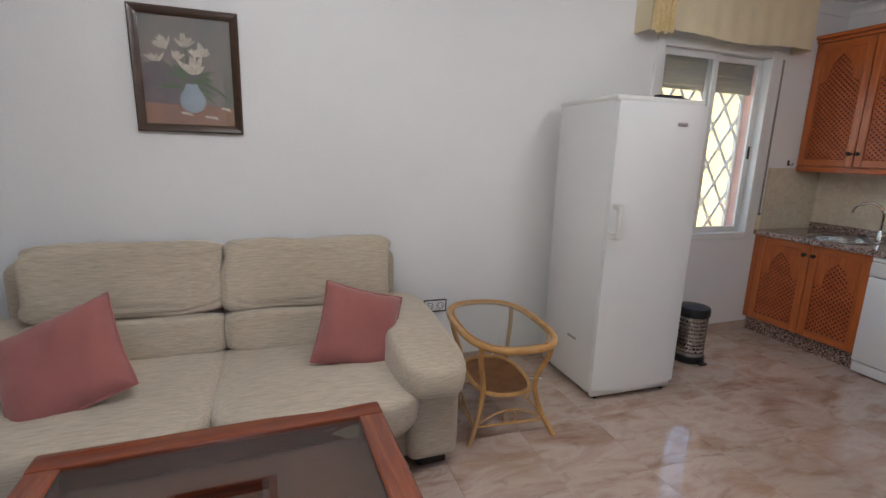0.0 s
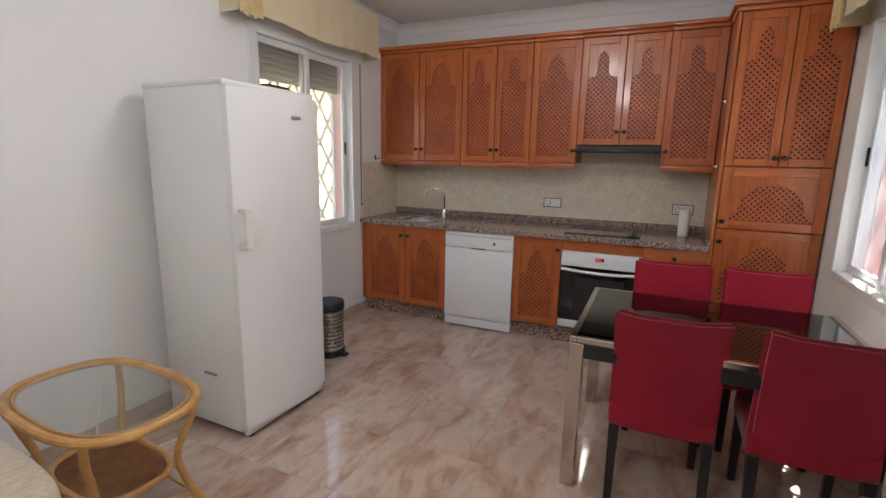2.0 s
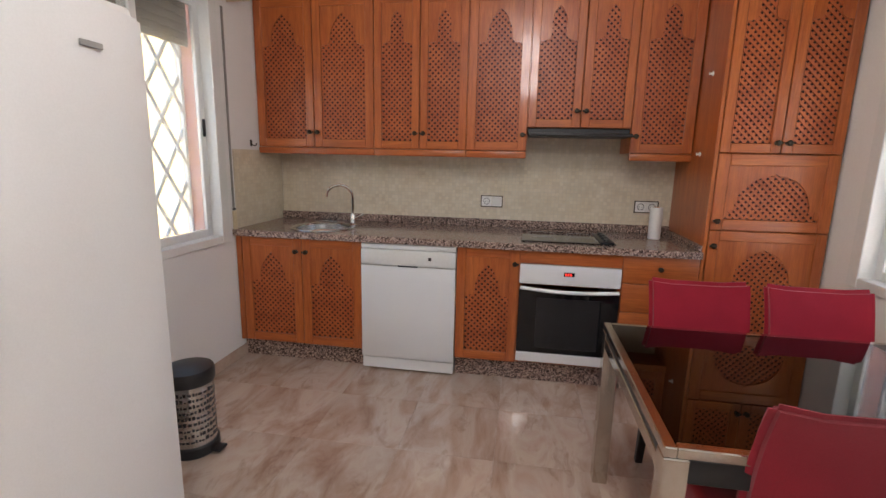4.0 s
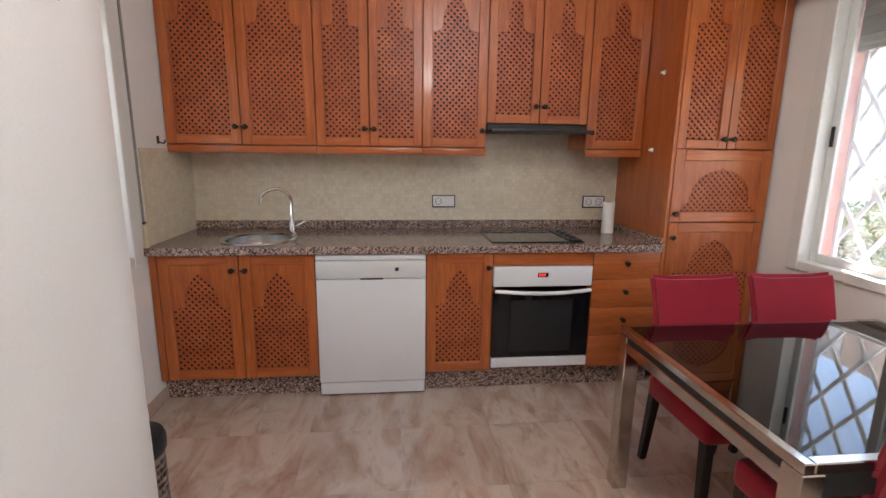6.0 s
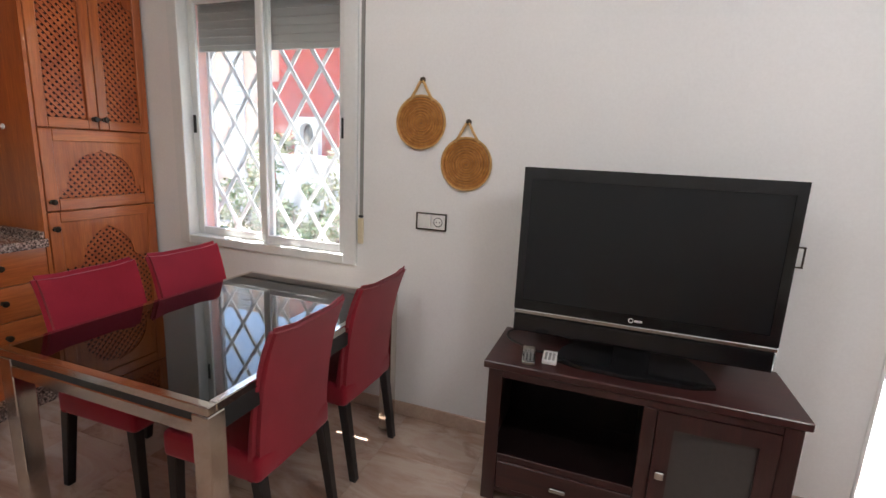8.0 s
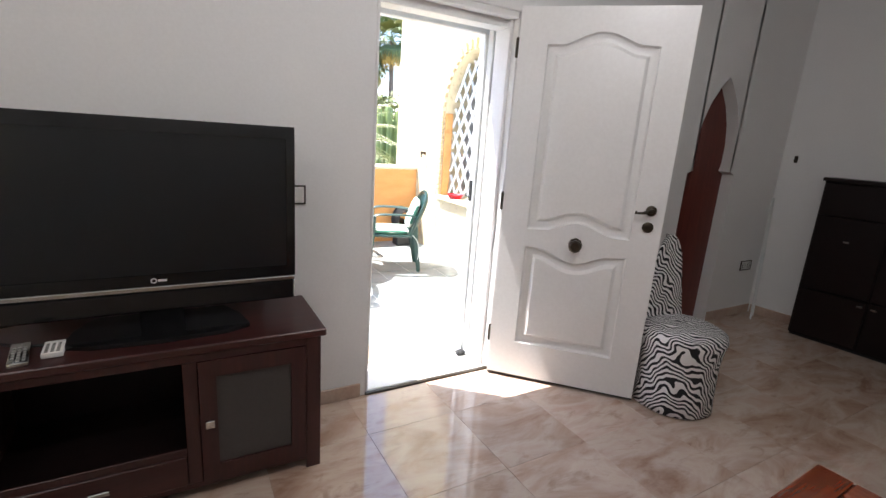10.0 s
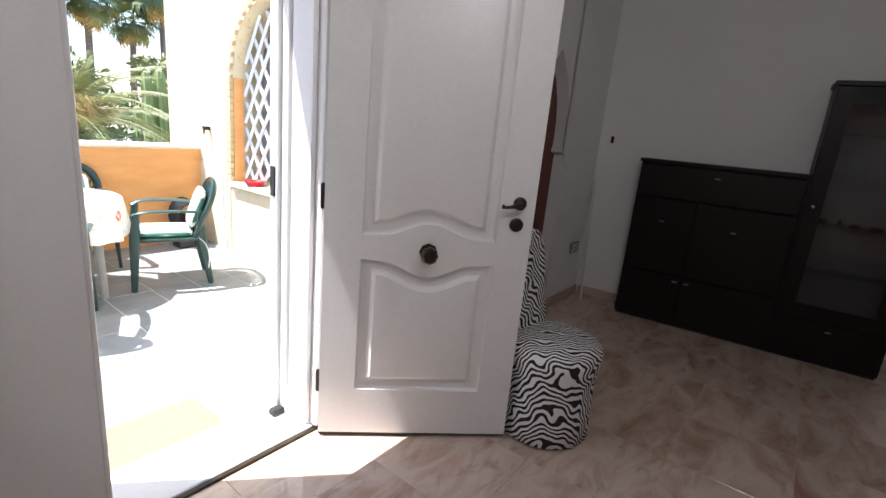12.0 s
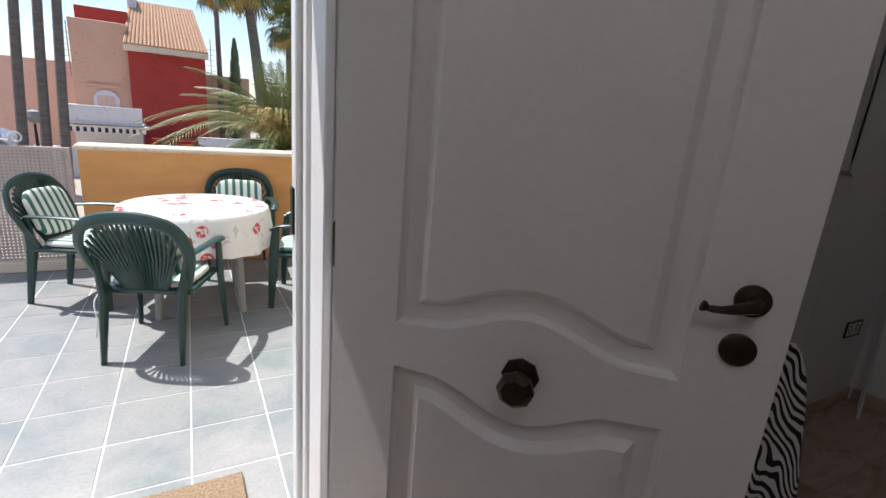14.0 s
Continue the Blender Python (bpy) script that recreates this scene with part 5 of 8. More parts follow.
# ---- living room ----
def fridge():
    f = thing("fridge", pose(1.555, 1.985, 0, 0, 0, -1), "tall white upright fridge with a curved door and side-mounted handle", "fridge")
    w, d, h = 0.595, 0.60, 1.75
    part("body", boxes((0.004, w - 0.004, 0.062, d, 0.03, h - 0.006), bevel=0.008, seg=2), ENAMEL, f, "white enamel body")
    part("top", boxes((0.0, w, 0.045, d + 0.003, h - 0.030, h), bevel=0.012, seg=3), APPL, f, "white plastic top")
    bm = bmesh.new()
    n = 12
    front = [(w * i / n, 0.018 - 0.030 * math.sin(math.pi * i / n) ** 0.8 if 0 < i < n else 0.022) for i in range(n + 1)]
    lo = [bm.verts.new((x, y, 0.06)) for x, y in front] + [bm.verts.new((w, 0.056, 0.06)), bm.verts.new((0, 0.056, 0.06))]
    face = bm.faces.new(lo)
    up = bmesh.ops.extrude_face_region(bm, geom=[face])
    bmesh.ops.translate(bm, verts=[v for v in up["geom"] if isinstance(v, bmesh.types.BMVert)], vec=(0, 0, h - 0.06 - 0.032))
    bmesh.ops.recalc_face_normals(bm, faces=bm.faces[:])
    bmesh.ops.bevel(bm, geom=[e for e in bm.edges if abs(e.verts[0].co.z - e.verts[1].co.z) < 1e-5], offset=0.006, segments=2, affect="EDGES")
    dr = part("door", bm, ENAMEL, f, "white curved door", smooth=40)
    bm = boxes((-0.006, 0.030, -0.052, -0.030, 0.985, 1.175), bevel=0.010, seg=3)
    box(bm, -0.002, 0.026, -0.032, 0.012, 0.985, 1.01, bevel=0.004)
    box(bm, -0.002, 0.026, -0.032, 0.012, 1.15, 1.175, bevel=0.004)
    bmesh.ops.translate(bm, verts=bm.verts[:], vec=(0.012, 0, 0))
    part("handle", bm, APPL, dr, "cream plastic handle")
    part("badge", boxes((0.36, 0.425, -0.0165, -0.0105, 1.60, 1.616), bevel=0.002), SLAT, dr, "small grey badge")
    part("side_badge", boxes((-0.0005, 0.005, 0.22, 0.31, 0.305, 0.318), bevel=0.001), SLAT, f, "small grey side badge")
    part("plinth", boxes((0.01, w - 0.01, 0.03, 0.06, 0.018, 0.058), bevel=0.004), APPL, f, "white plinth grille")
    for x, y in ((0.05, 0.06), (w - 0.05, 0.06), (0.05, d - 0.05), (w - 0.05, d - 0.05)):
        bm = bmesh.new()
        lathe(bm, [(0, 0), (0.02, 0), (0.02, 0.012), (0.012, 0.03), (0, 0.03)], 12, (x, y, 0))
        part("foot", bm, RUBBER, f)
    s = thing("hat", pose(2.0, 2.15, 1.751), "small black strap lying on the fridge", "strap")
    part("strap", boxes((-0.10, 0.10, -0.05, 0.05, 0.0, 0.016), (-0.08, 0.08, -0.03, 0.03, 0.016, 0.03), bevel=0.007, seg=2), RUBBER, s, "black strap")
    s.name = "strap_roll"


fridge()


def pedal_bin():
    b = thing("pedal_bin", pose(2.63, 2.33, 0), "chrome pedal bin with black lid and rows of small print", "pedal bin")
    bm = bmesh.new()
    lathe(bm, [(0, 0), (0.108, 0), (0.112, 0.006), (0.110, 0.045), (0.104, 0.052), (0, 0.052)], 32)
    part("base", bm, BLACK, b, "black plastic base")
    bm = bmesh.new()
    lathe(bm, [(0, 0.0525), (0.1015, 0.0525), (0.1015, 0.335), (0, 0.335)], 40)
    part("drum", bm, STEEL, b, "chrome drum")
    rnd = random.Random(4)
    bm = bmesh.new()
    for row in range(9):
        z = 0.075 + row * 0.028
        a = rnd.random()
        while a < 2 * math.pi:
            da = rnd.uniform(0.05, 0.16)
            hh = rnd.uniform(0.006, 0.018)
            for k in range(2):
                p = a + da * k / 2
                q = a + da * (k + 1) / 2
                R = 0.1022
                bm.faces.new([bm.verts.new(v) for v in ((R * math.cos(p), R * math.sin(p), z), (R * math.cos(q), R * math.sin(q), z), (R * math.cos(q), R * math.sin(q), z + hh), (R * math.cos(p), R * math.sin(p), z + hh))])
            a += da + rnd.uniform(0.03, 0.09)
    part("print", bm, BLACK, b, "rows of black print", "stuff")
    bm = bmesh.new()
    lathe(bm, [(0, 0.336), (0.106, 0.336), (0.110, 0.345), (0.110, 0.385), (0.104, 0.40), (0.06, 0.412), (0, 0.415)], 40)
    part("lid", bm, BLACK, b, "black plastic lid")
    part("pedal", boxes((-0.03, 0.03, -0.15, -0.095, 0.008, 0.022), bevel=0.004), BLACK, b, "black pedal")


pedal_bin()


def picture():
    p = thing("picture", pose(-0.552, YN - 0.017, 1.776, 2.6), "dark-framed still life of white flowers in a blue vase", "picture")
    w, h, f = 0.485, 0.590, 0.040
    frame_wood = wood("walnut_frame", (0.075, 0.042, 0.024), (0.040, 0.022, 0.013), 3, 0.35, 0.2, "x")
    o = [(-w / 2, -h / 2), (w / 2, -h / 2), (w / 2, h / 2), (-w / 2, h / 2)]
    for k in range(4):
        a, b = Vector((o[k][0], 0, o[k][1])), Vector((o[(k + 1) % 4][0], 0, o[(k + 1) % 4][1]))
        ia = Vector((a.x * (1 - 2 * f / w), 0, a.z * (1 - 2 * f / h)))
        ib = Vector((b.x * (1 - 2 * f / w), 0, b.z * (1 - 2 * f / h)))
        bm = bmesh.new()
        rows = []
        for u, y in ((0, 0), (0, -0.022), (0.2, -0.030), (0.5, -0.027), (0.85, -0.016), (1, -0.012), (1, 0)):
            rows.append([bm.verts.new((q.x * (1 - u) + r.x * u, y, q.z * (1 - u) + r.z * u)) for q, r in ((a, ia), (b, ib))])
        for r1, r2 in zip(rows, rows[1:]):
            bm.faces.new((r1[0], r1[1], r2[1], r2[0]))
        bmesh.ops.recalc_face_normals(bm, faces=bm.faces[:])
        part("frame_side", bm, frame_wood, p, "dark wooden frame moulding")
    iw, ih = w / 2 - f, h / 2 - f
    rnd = random.Random(9)
    mats = [surface("canvas_ground", (0.34, 0.27, 0.24), (0.20, 0.225, 0.215), 5, rough=0.8, relief=0.2),
            surface("painted_table", (0.42, 0.24, 0.16), (0.30, 0.17, 0.13), 7, rough=0.8),
            surface("painted_vase", (0.46, 0.54, 0.60), (0.27, 0.35, 0.42), 8, rough=0.8),
            surface("painted_leaf", (0.11, 0.16, 0.08), (0.17, 0.22, 0.13), 30, rough=0.8),
            surface("painted_petal", (0.66, 0.62, 0.52), (0.50, 0.42, 0.35), 40, rough=0.8),
            surface("painted_shade", (0.16, 0.13, 0.15), (0.22, 0.18, 0.18), 12, rough=0.8)]
    bm = bmesh.new()
    depth = [0.0060]

    def poly(pts, mi):
        depth[0] += 0.00004
        fc = bm.faces.new([bm.verts.new((max(-iw, min(iw, x)), -depth[0], max(-ih, min(ih, z)))) for x, z in pts])
        fc.material_index = mi

    poly([(-iw, -ih), (iw, -ih), (iw, ih), (-iw, ih)], 0)
    poly([(-iw, -ih), (iw, -ih), (iw, -0.165), (0.0, -0.15), (-iw, -0.145)], 1)
    poly([(-iw, -0.155), (-0.02, -0.16), (0.05, -0.12), (0.0, -0.02), (-0.12, 0.05), (-iw, 0.02)], 5)
    def stroke(x0, z0, a, L, wv, sag, mi):
        """A pointed brush stroke that bends down towards its tip."""
        left, right = [], []
        for k in range(7):
            u = k / 6
            x, z = x0 + math.cos(a) * L * u, z0 + math.sin(a) * L * u - sag * u * u
            ww = wv * math.sin(math.pi * (0.12 + 0.88 * u)) ** 0.8
            left.append((x - math.sin(a) * ww, z + math.cos(a) * ww))
            right.append((x + math.sin(a) * ww, z - math.cos(a) * ww))
        poly(left + right[::-1], mi)

    blooms = ((-0.094, 0.140, 1.0), (-0.012, 0.155, 1.05), (0.070, 0.115, 1.0), (-0.135, 0.070, 0.8), (0.022, 0.045, 1.5), (-0.045, 0.085, 0.8), (0.040, 0.10, 0.7))
    for fx, fz, size in blooms:
        dx, dz = fx - 0.005, fz + 0.06
        stroke(0.005, -0.06, math.atan2(dz, dx), math.hypot(dx, dz), 0.0035, 0.0, 3)
    for k in range(58):
        a = rnd.uniform(-0.15, math.pi + 0.15)
        stroke(0.005 + rnd.uniform(-0.03, 0.03), -0.045 + rnd.uniform(-0.04, 0.03), a, rnd.uniform(0.06, 0.15), rnd.uniform(0.005, 0.011), rnd.uniform(0.02, 0.07), 3 if k % 4 else 5)
    poly([(0.012 + 0.058 * math.cos(t) * (1 - 0.12 * math.sin(t)), -0.130 + 0.066 * math.sin(t)) for t in (2 * math.pi * i / 28 for i in range(28))], 2)
    poly([(-0.022, -0.082), (0.046, -0.082), (0.038, -0.055), (-0.014, -0.055)], 2)
    for fx, fz, size in blooms:
        for k in range(11):
            a = math.pi / 2 + rnd.uniform(-1.0, 1.0) + (0.25 if fx < -0.05 else -0.15)
            stroke(fx + rnd.uniform(-0.01, 0.01), fz - 0.035 * size, a, rnd.uniform(0.04, 0.07) * size, 0.0075 * size, 0.0, 4)
    for x, z, L in ((-0.05, -0.20, 0.06), (0.06, -0.215, 0.07), (0.14, -0.17, 0.05)):
        poly([(x, z), (x + L, z - 0.012), (x + L * 0.8, z + 0.004), (x + 0.01, z + 0.008)], 4)
    part("painting", bm, mats, p, "painting of white flowers in a blue vase")
    part("picture_glass", boxes((-iw, iw, -0.0112, -0.0105, -ih, ih)), glass("picture_pane", (0.95, 0.95, 0.95), 1.5), p, "picture glass")


picture()


def sofa():
    s = thing("sofa", pose(-0.44, 1.62, 0, 0, 0, 0), "cream chenille two-seater sofa with rounded arms and loose back cushions", "sofa")
    hw = 1.04
    part("base", boxes((-hw + 0.05, hw - 0.05, 0.10, 1.0, 0.06, 0.30), bevel=0.03, seg=3), CREAM, s, "cream upholstered base")
    bm = boxes((-hw + 0.12, hw - 0.12, 0.86, 1.04, 0.06, 0.86), bevel=0.06, seg=4)
    part("back_frame", bm, CREAM, s, "cream upholstered back")
    for side in (-1, 1):
        bm = bmesh.new()
        x = side * (hw - 0.13)
        # arm panel and a soft pad that folds over its front
        box(bm, x - 0.120, x + 0.120, 0.05, 0.98, 0.06, 0.45, bevel=0.045, seg=4)
        part("arm", bm, CREAM, s, "cream arm panel")
        bm = bmesh.new()
        pillow(bm, (x - side * 0.005, 0.45, 0.500), (0.165, 0.49, 0.092), 4.4, 18, 0.016, side, Euler((radians(4), radians(side * 6), 0)).to_matrix())
        part("arm_pad", bm, CREAM, s, "soft cream arm pad", smooth=80)
    for k, x in enumerate((-0.378, 0.428)):
        bm = bmesh.new()
        pillow(bm, (x, 0.37, 0.355), (0.42, 0.445, 0.105), 5.5, 28, 0.020, k + 1)
        part("seat_cushion", bm, CREAM, s, "plump cream seat cushion", smooth=80)
        bm = bmesh.new()
        pillow(bm, (x, 0.745, 0.515), (0.415, 0.155, 0.105), 6.5, 32, 0.022, k + 3, Euler((radians(-10), 0, 0)).to_matrix(), 0.009)
        part("lumbar_cushion", bm, CREAM, s, "lower cream back cushion", smooth=80)
        bm = bmesh.new()
        pillow(bm, (x * 1.02, 0.83, 0.775), (0.425, 0.150, 0.182), 8.5, 44, 0.03, k + 7, Euler((radians(-12), 0, radians(0))).to_matrix(), 0.016)
        part("back_cushion", bm, CREAM, s, "upper cream back cushion", smooth=80)
    for x in (-hw + 0.12, hw - 0.12):
        for y in (0.16, 0.92):
            part("foot", boxes((x - 0.07, x + 0.07, y - 0.05, y + 0.05, 0, 0.06), bevel=0.006), LEGBLACK, s, "black block foot")


sofa()


def scatter_cushion(m, size, seed):
    c = thing("scatter_cushion", m, "dusty pink square scatter cushion leaning on the sofa", "cushion", "pink cushions on the sofa")
    bm = bmesh.new()
    n = 18
    tops = []
    for side in (1, -1):
        rows = []
        for i in range(n + 1):
            row = []
            for j in range(n + 1):
                u, v = -1 + 2 * i / n, -1 + 2 * j / n
                pinch = 1 - 0.06 * ((1 - u * u) * abs(v) ** 3 + (1 - v * v) * abs(u) ** 3)
                th = 0.075 * ((1 - u ** 4) * (1 - v ** 4)) ** 0.55 + 0.006
                th += 0.012 * noise.noise(Vector((u * 2, v * 2, seed + side))) - 0.010 * max(0.0, 0.3 - abs(noise.noise(Vector((u * 3 + v, v * 1.5 - u, seed * 3))))) * (1 - (1 - u * u) * (1 - v * v)) * 3
                row.append(bm.verts.new((u * size / 2 * pinch, -side * th, v * size / 2 * pinch)))
            rows.append(row)
        tops.append(rows)
        for a, b in zip(rows, rows[1:]):
            for j in range(n):
                bm.faces.new((a[j], a[j + 1], b[j + 1], b[j]))
    A, B = tops
    ring = lambda R: [R[i][0] for i in range(n)] + [R[n][j] for j in range(n)] + [R[i][n] for i in range(n, 0, -1)] + [R[0][j] for j in range(n, 0, -1)]
    ra, rb = ring(A), ring(B)
    for i in range(len(ra)):
        j = (i + 1) % len(ra)
        bm.faces.new((ra[i], ra[j], rb[j], rb[i]))
    bmesh.ops.recalc_face_normals(bm, faces=bm.faces[:])
    part("cover", bm, PINK, c, "dusty pink cover", smooth=80)
    bm = bmesh.new()
    edge = []
    for i in range(64):
        t = i / 64 * 4
        k, f = int(t), t - int(t)
        u, v = [(-1 + 2 * f, -1), (1, -1 + 2 * f), (1 - 2 * f, 1), (-1, 1 - 2 * f)][k]
        pinch = 1 - 0.06 * ((1 - u * u) * abs(v) ** 3 + (1 - v * v) * abs(u) ** 3)
        edge.append((u * size / 2 * pinch, 0, v * size / 2 * pinch))
    tube(bm, edge, 0.0062, 6, True)
    part("piping", bm, PINK, c, "pink piping")


scatter_cushion(pose(0.195, 2.03, 0.585, -30, 17, 0), 0.385, 1.0)
scatter_cushion(pose(-0.950, 1.93, 0.585, -46, -24, 6), 0.435, 3.0)


def coffee_table():
    c = thing("coffee_table", pose(-0.342, 1.235, 0, 0, 0, 2.2), "cherry-stained coffee table with inset bronze glass and an inner drawer", "coffee table")
    w, d, h, b = 1.11, 0.70, 0.44, 0.095
    part("top_rail_long", boxes((-w / 2, w / 2, -d / 2, -d / 2 + b, h - 0.04, h), bevel=0.008, seg=2), CHERRY, c, "cherry top rail")
    part("top_rail_long", boxes((-w / 2, w / 2, d / 2 - b, d / 2, h - 0.04, h), bevel=0.008, seg=2), CHERRY, c, "cherry top rail")
    part("top_rail_short", boxes((-w / 2 + 0.001, -w / 2 + b, -d / 2 + b, d / 2 - b, h - 0.04, h - 0.0005), bevel=0.006), CHERRY_Y, c, "cherry top rail")
    part("top_rail_short", boxes((w / 2 - b, w / 2 - 0.001, -d / 2 + b, d / 2 - b, h - 0.04, h - 0.0005), bevel=0.006), CHERRY_Y, c, "cherry top rail")
    part("glass_panel", boxes((-w / 2 + b - 0.006, w / 2 - b + 0.006, -d / 2 + b - 0.006, d / 2 - b + 0.006, h - 0.016, h - 0.009)), COFFEEGLASS, c, "bronze-tinted glass")
    part("apron", boxes((-w / 2 + 0.03, w / 2 - 0.03, -d / 2 + 0.03, -d / 2 + 0.05, h - 0.13, h - 0.041), (-w / 2 + 0.03, w / 2 - 0.03, d / 2 - 0.05, d / 2 - 0.03, h - 0.13, h - 0.041), (-w / 2 + 0.03, -w / 2 + 0.05, -d / 2 + 0.051, d / 2 - 0.051, h - 0.13, h - 0.041), (w / 2 - 0.05, w / 2 - 0.03, -d / 2 + 0.051, d / 2 - 0.051, h - 0.13, h - 0.041), bevel=0.002), CHERRY, c, "cherry apron")
    part("display_tray", boxes((-w / 2 + 0.05, w / 2 - 0.05, -d / 2 + 0.05, d / 2 - 0.05, h - 0.128, h - 0.118)), surface("grey_felt", (0.34, 0.27, 0.25), (0.28, 0.225, 0.21), 6, rough=0.95), c, "grey felt-lined tray")
    o = [(-0.16, -0.13), (0.16, -0.13), (0.16, 0.13), (-0.16, 0.13)]
    bm = bmesh.new()
    slab(bm, o, h - 0.117, h - 0.085, [(x * 0.84, z * 0.80) for x, z in o])
    bmesh.ops.rotate(bm, verts=bm.verts[:], cent=(0, 0, 0), matrix=Matrix(((1, 0, 0), (0, 0, 1), (0, 1, 0))))
    bmesh.ops.recalc_face_normals(bm, faces=bm.faces[:])
    part("tray_frame", bm, CHERRY, c, "small cherry frame in the tray")
    for x in (-w / 2 + 0.055, w / 2 - 0.055):
        for y in (-d / 2 + 0.055, d / 2 - 0.055):
            bm = bmesh.new()
            box(bm, x - 0.032, x + 0.032, y - 0.032, y + 0.032, 0.0, h - 0.041, bevel=0.006)
            for v in bm.verts:
                if v.co.z < 0.1:
                    v.co.x = x + (v.co.x - x) * 0.7
                    v.co.y = y + (v.co.y - y) * 0.7
            part("leg", bm, CHERRY_Y, c, "tapered cherry leg")
    part("shelf", boxes((-w / 2 + 0.03, w / 2 - 0.03, -d / 2 + 0.03, d / 2 - 0.03, 0.11, 0.128), bevel=0.004), CHERRY, c, "lower cherry shelf")


coffee_table()


def cane_table(m, label):
    c = thing("cane_table", m, label, "side table", "cane side tables")
    h = 0.53
    a, b = 0.365, 0.235

    def oval(ra, rb, z, n=40):
        return [(math.copysign(abs(math.cos(t)) ** 0.72, math.cos(t)) * rb, math.copysign(abs(math.sin(t)) ** 0.72, math.sin(t)) * ra, z) for t in (2 * math.pi * i / n for i in range(n))]

    part("top_ring", tube(bmesh.new(), oval(a, b, h), 0.0165, 10, True), RATTAN, c, "bent rattan top ring")
    part("inner_ring", tube(bmesh.new(), oval(a - 0.026, b - 0.026, h + 0.004), 0.008, 6, True), RATTAN, c, "thin rattan ring")
    bm = bmesh.new()
    o = oval(a - 0.02, b - 0.02, h + 0.006)
    lo = [bm.verts.new(p) for p in o]
    hi = [bm.verts.new((p[0], p[1], p[2] + 0.005)) for p in o]
    bm.faces.new(lo[::-1])
    bm.faces.new(hi)
    for i in range(len(o)):
        j = (i + 1) % len(o)
        bm.faces.new((lo[i], lo[j], hi[j], hi[i]))
    part("glass_top", bm, CLEARGLASS, c, "oval clear glass top")
    zs = 0.235
    part("shelf_ring", tube(bmesh.new(), oval(a * 0.62, b * 0.66, zs, 32), 0.012, 8, True), RATTAN, c, "rattan shelf ring")
    bm = bmesh.new()
    o = oval(a * 0.60, b * 0.63, zs, 32)
    vs = [bm.verts.new(p) for p in o]
    cv = bm.verts.new((0, 0, zs - 0.004))
    for i in range(32):
        bm.faces.new((cv, vs[i], vs[(i + 1) % 32]))
    bmesh.ops.solidify(bm, geom=bm.faces[:], thickness=0.008)
    part("cane_shelf", bm, WICKER, c, "woven cane shelf")
    feet = [(sx * 0.225, sy * 0.26) for sx in (-1, 1) for sy in (-1, 1)]
    for x, y in feet:
        pts = smoothed([(x * 0.84, y * 1.02, h - 0.008), (x * 0.80, y * 0.93, 0.43), (x * 0.66, y * 0.76, 0.31), (x * 0.64, y * 0.74, zs), (x * 0.76, y * 0.84, 0.12), (x, y, 0.012), (x * 1.02, y * 1.02, 0.0)], 5)
        part("leg", tube(bmesh.new(), pts, 0.0135, 10), RATTAN, c, "curved rattan leg")
    for sx, sy, tx, ty in ((-1, -1, 1, -1), (-1, 1, 1, 1), (-1, -1, -1, 1), (1, -1, 1, 1)):
        p, q = Vector((sx * 0.195, sy * 0.225, 0.075)), Vector((tx * 0.195, ty * 0.225, 0.075))
        part("stretcher", tube(bmesh.new(), [p, (p + q) / 2, q], 0.0065, 8), RATTAN, c, "thin rattan stretcher")
        mid = (p + q) / 2
        bm = bmesh.new()
        tube(bm, smoothed([p, p.lerp(mid, 0.5) + Vector((0, 0, 0.055)), mid + Vector((0, 0, 0.085)) * 0.9, q.lerp(mid, 0.5) + Vector((0, 0, 0.055)), q], 6), 0.0045, 6)
        tube(bm, [mid + (q - p).normalized() * 0.035 * math.cos(t) + Vector((0, 0, 0.036 + 0.034 * math.sin(t))) for t in (2 * math.pi * i / 16 for i in range(16))], 0.004, 6, True)
        part("bow", bm, RATTAN, c, "bent cane bow")
    return c


cane_table(pose(0.945, 2.05, 0, 0, 0, -4), "oval honey rattan side table with glass top beside the fridge")
cane_table(pose(-1.745, 1.89, 0, 0, 0, -2), "oval honey rattan side table with glass top beside the sofa arm")


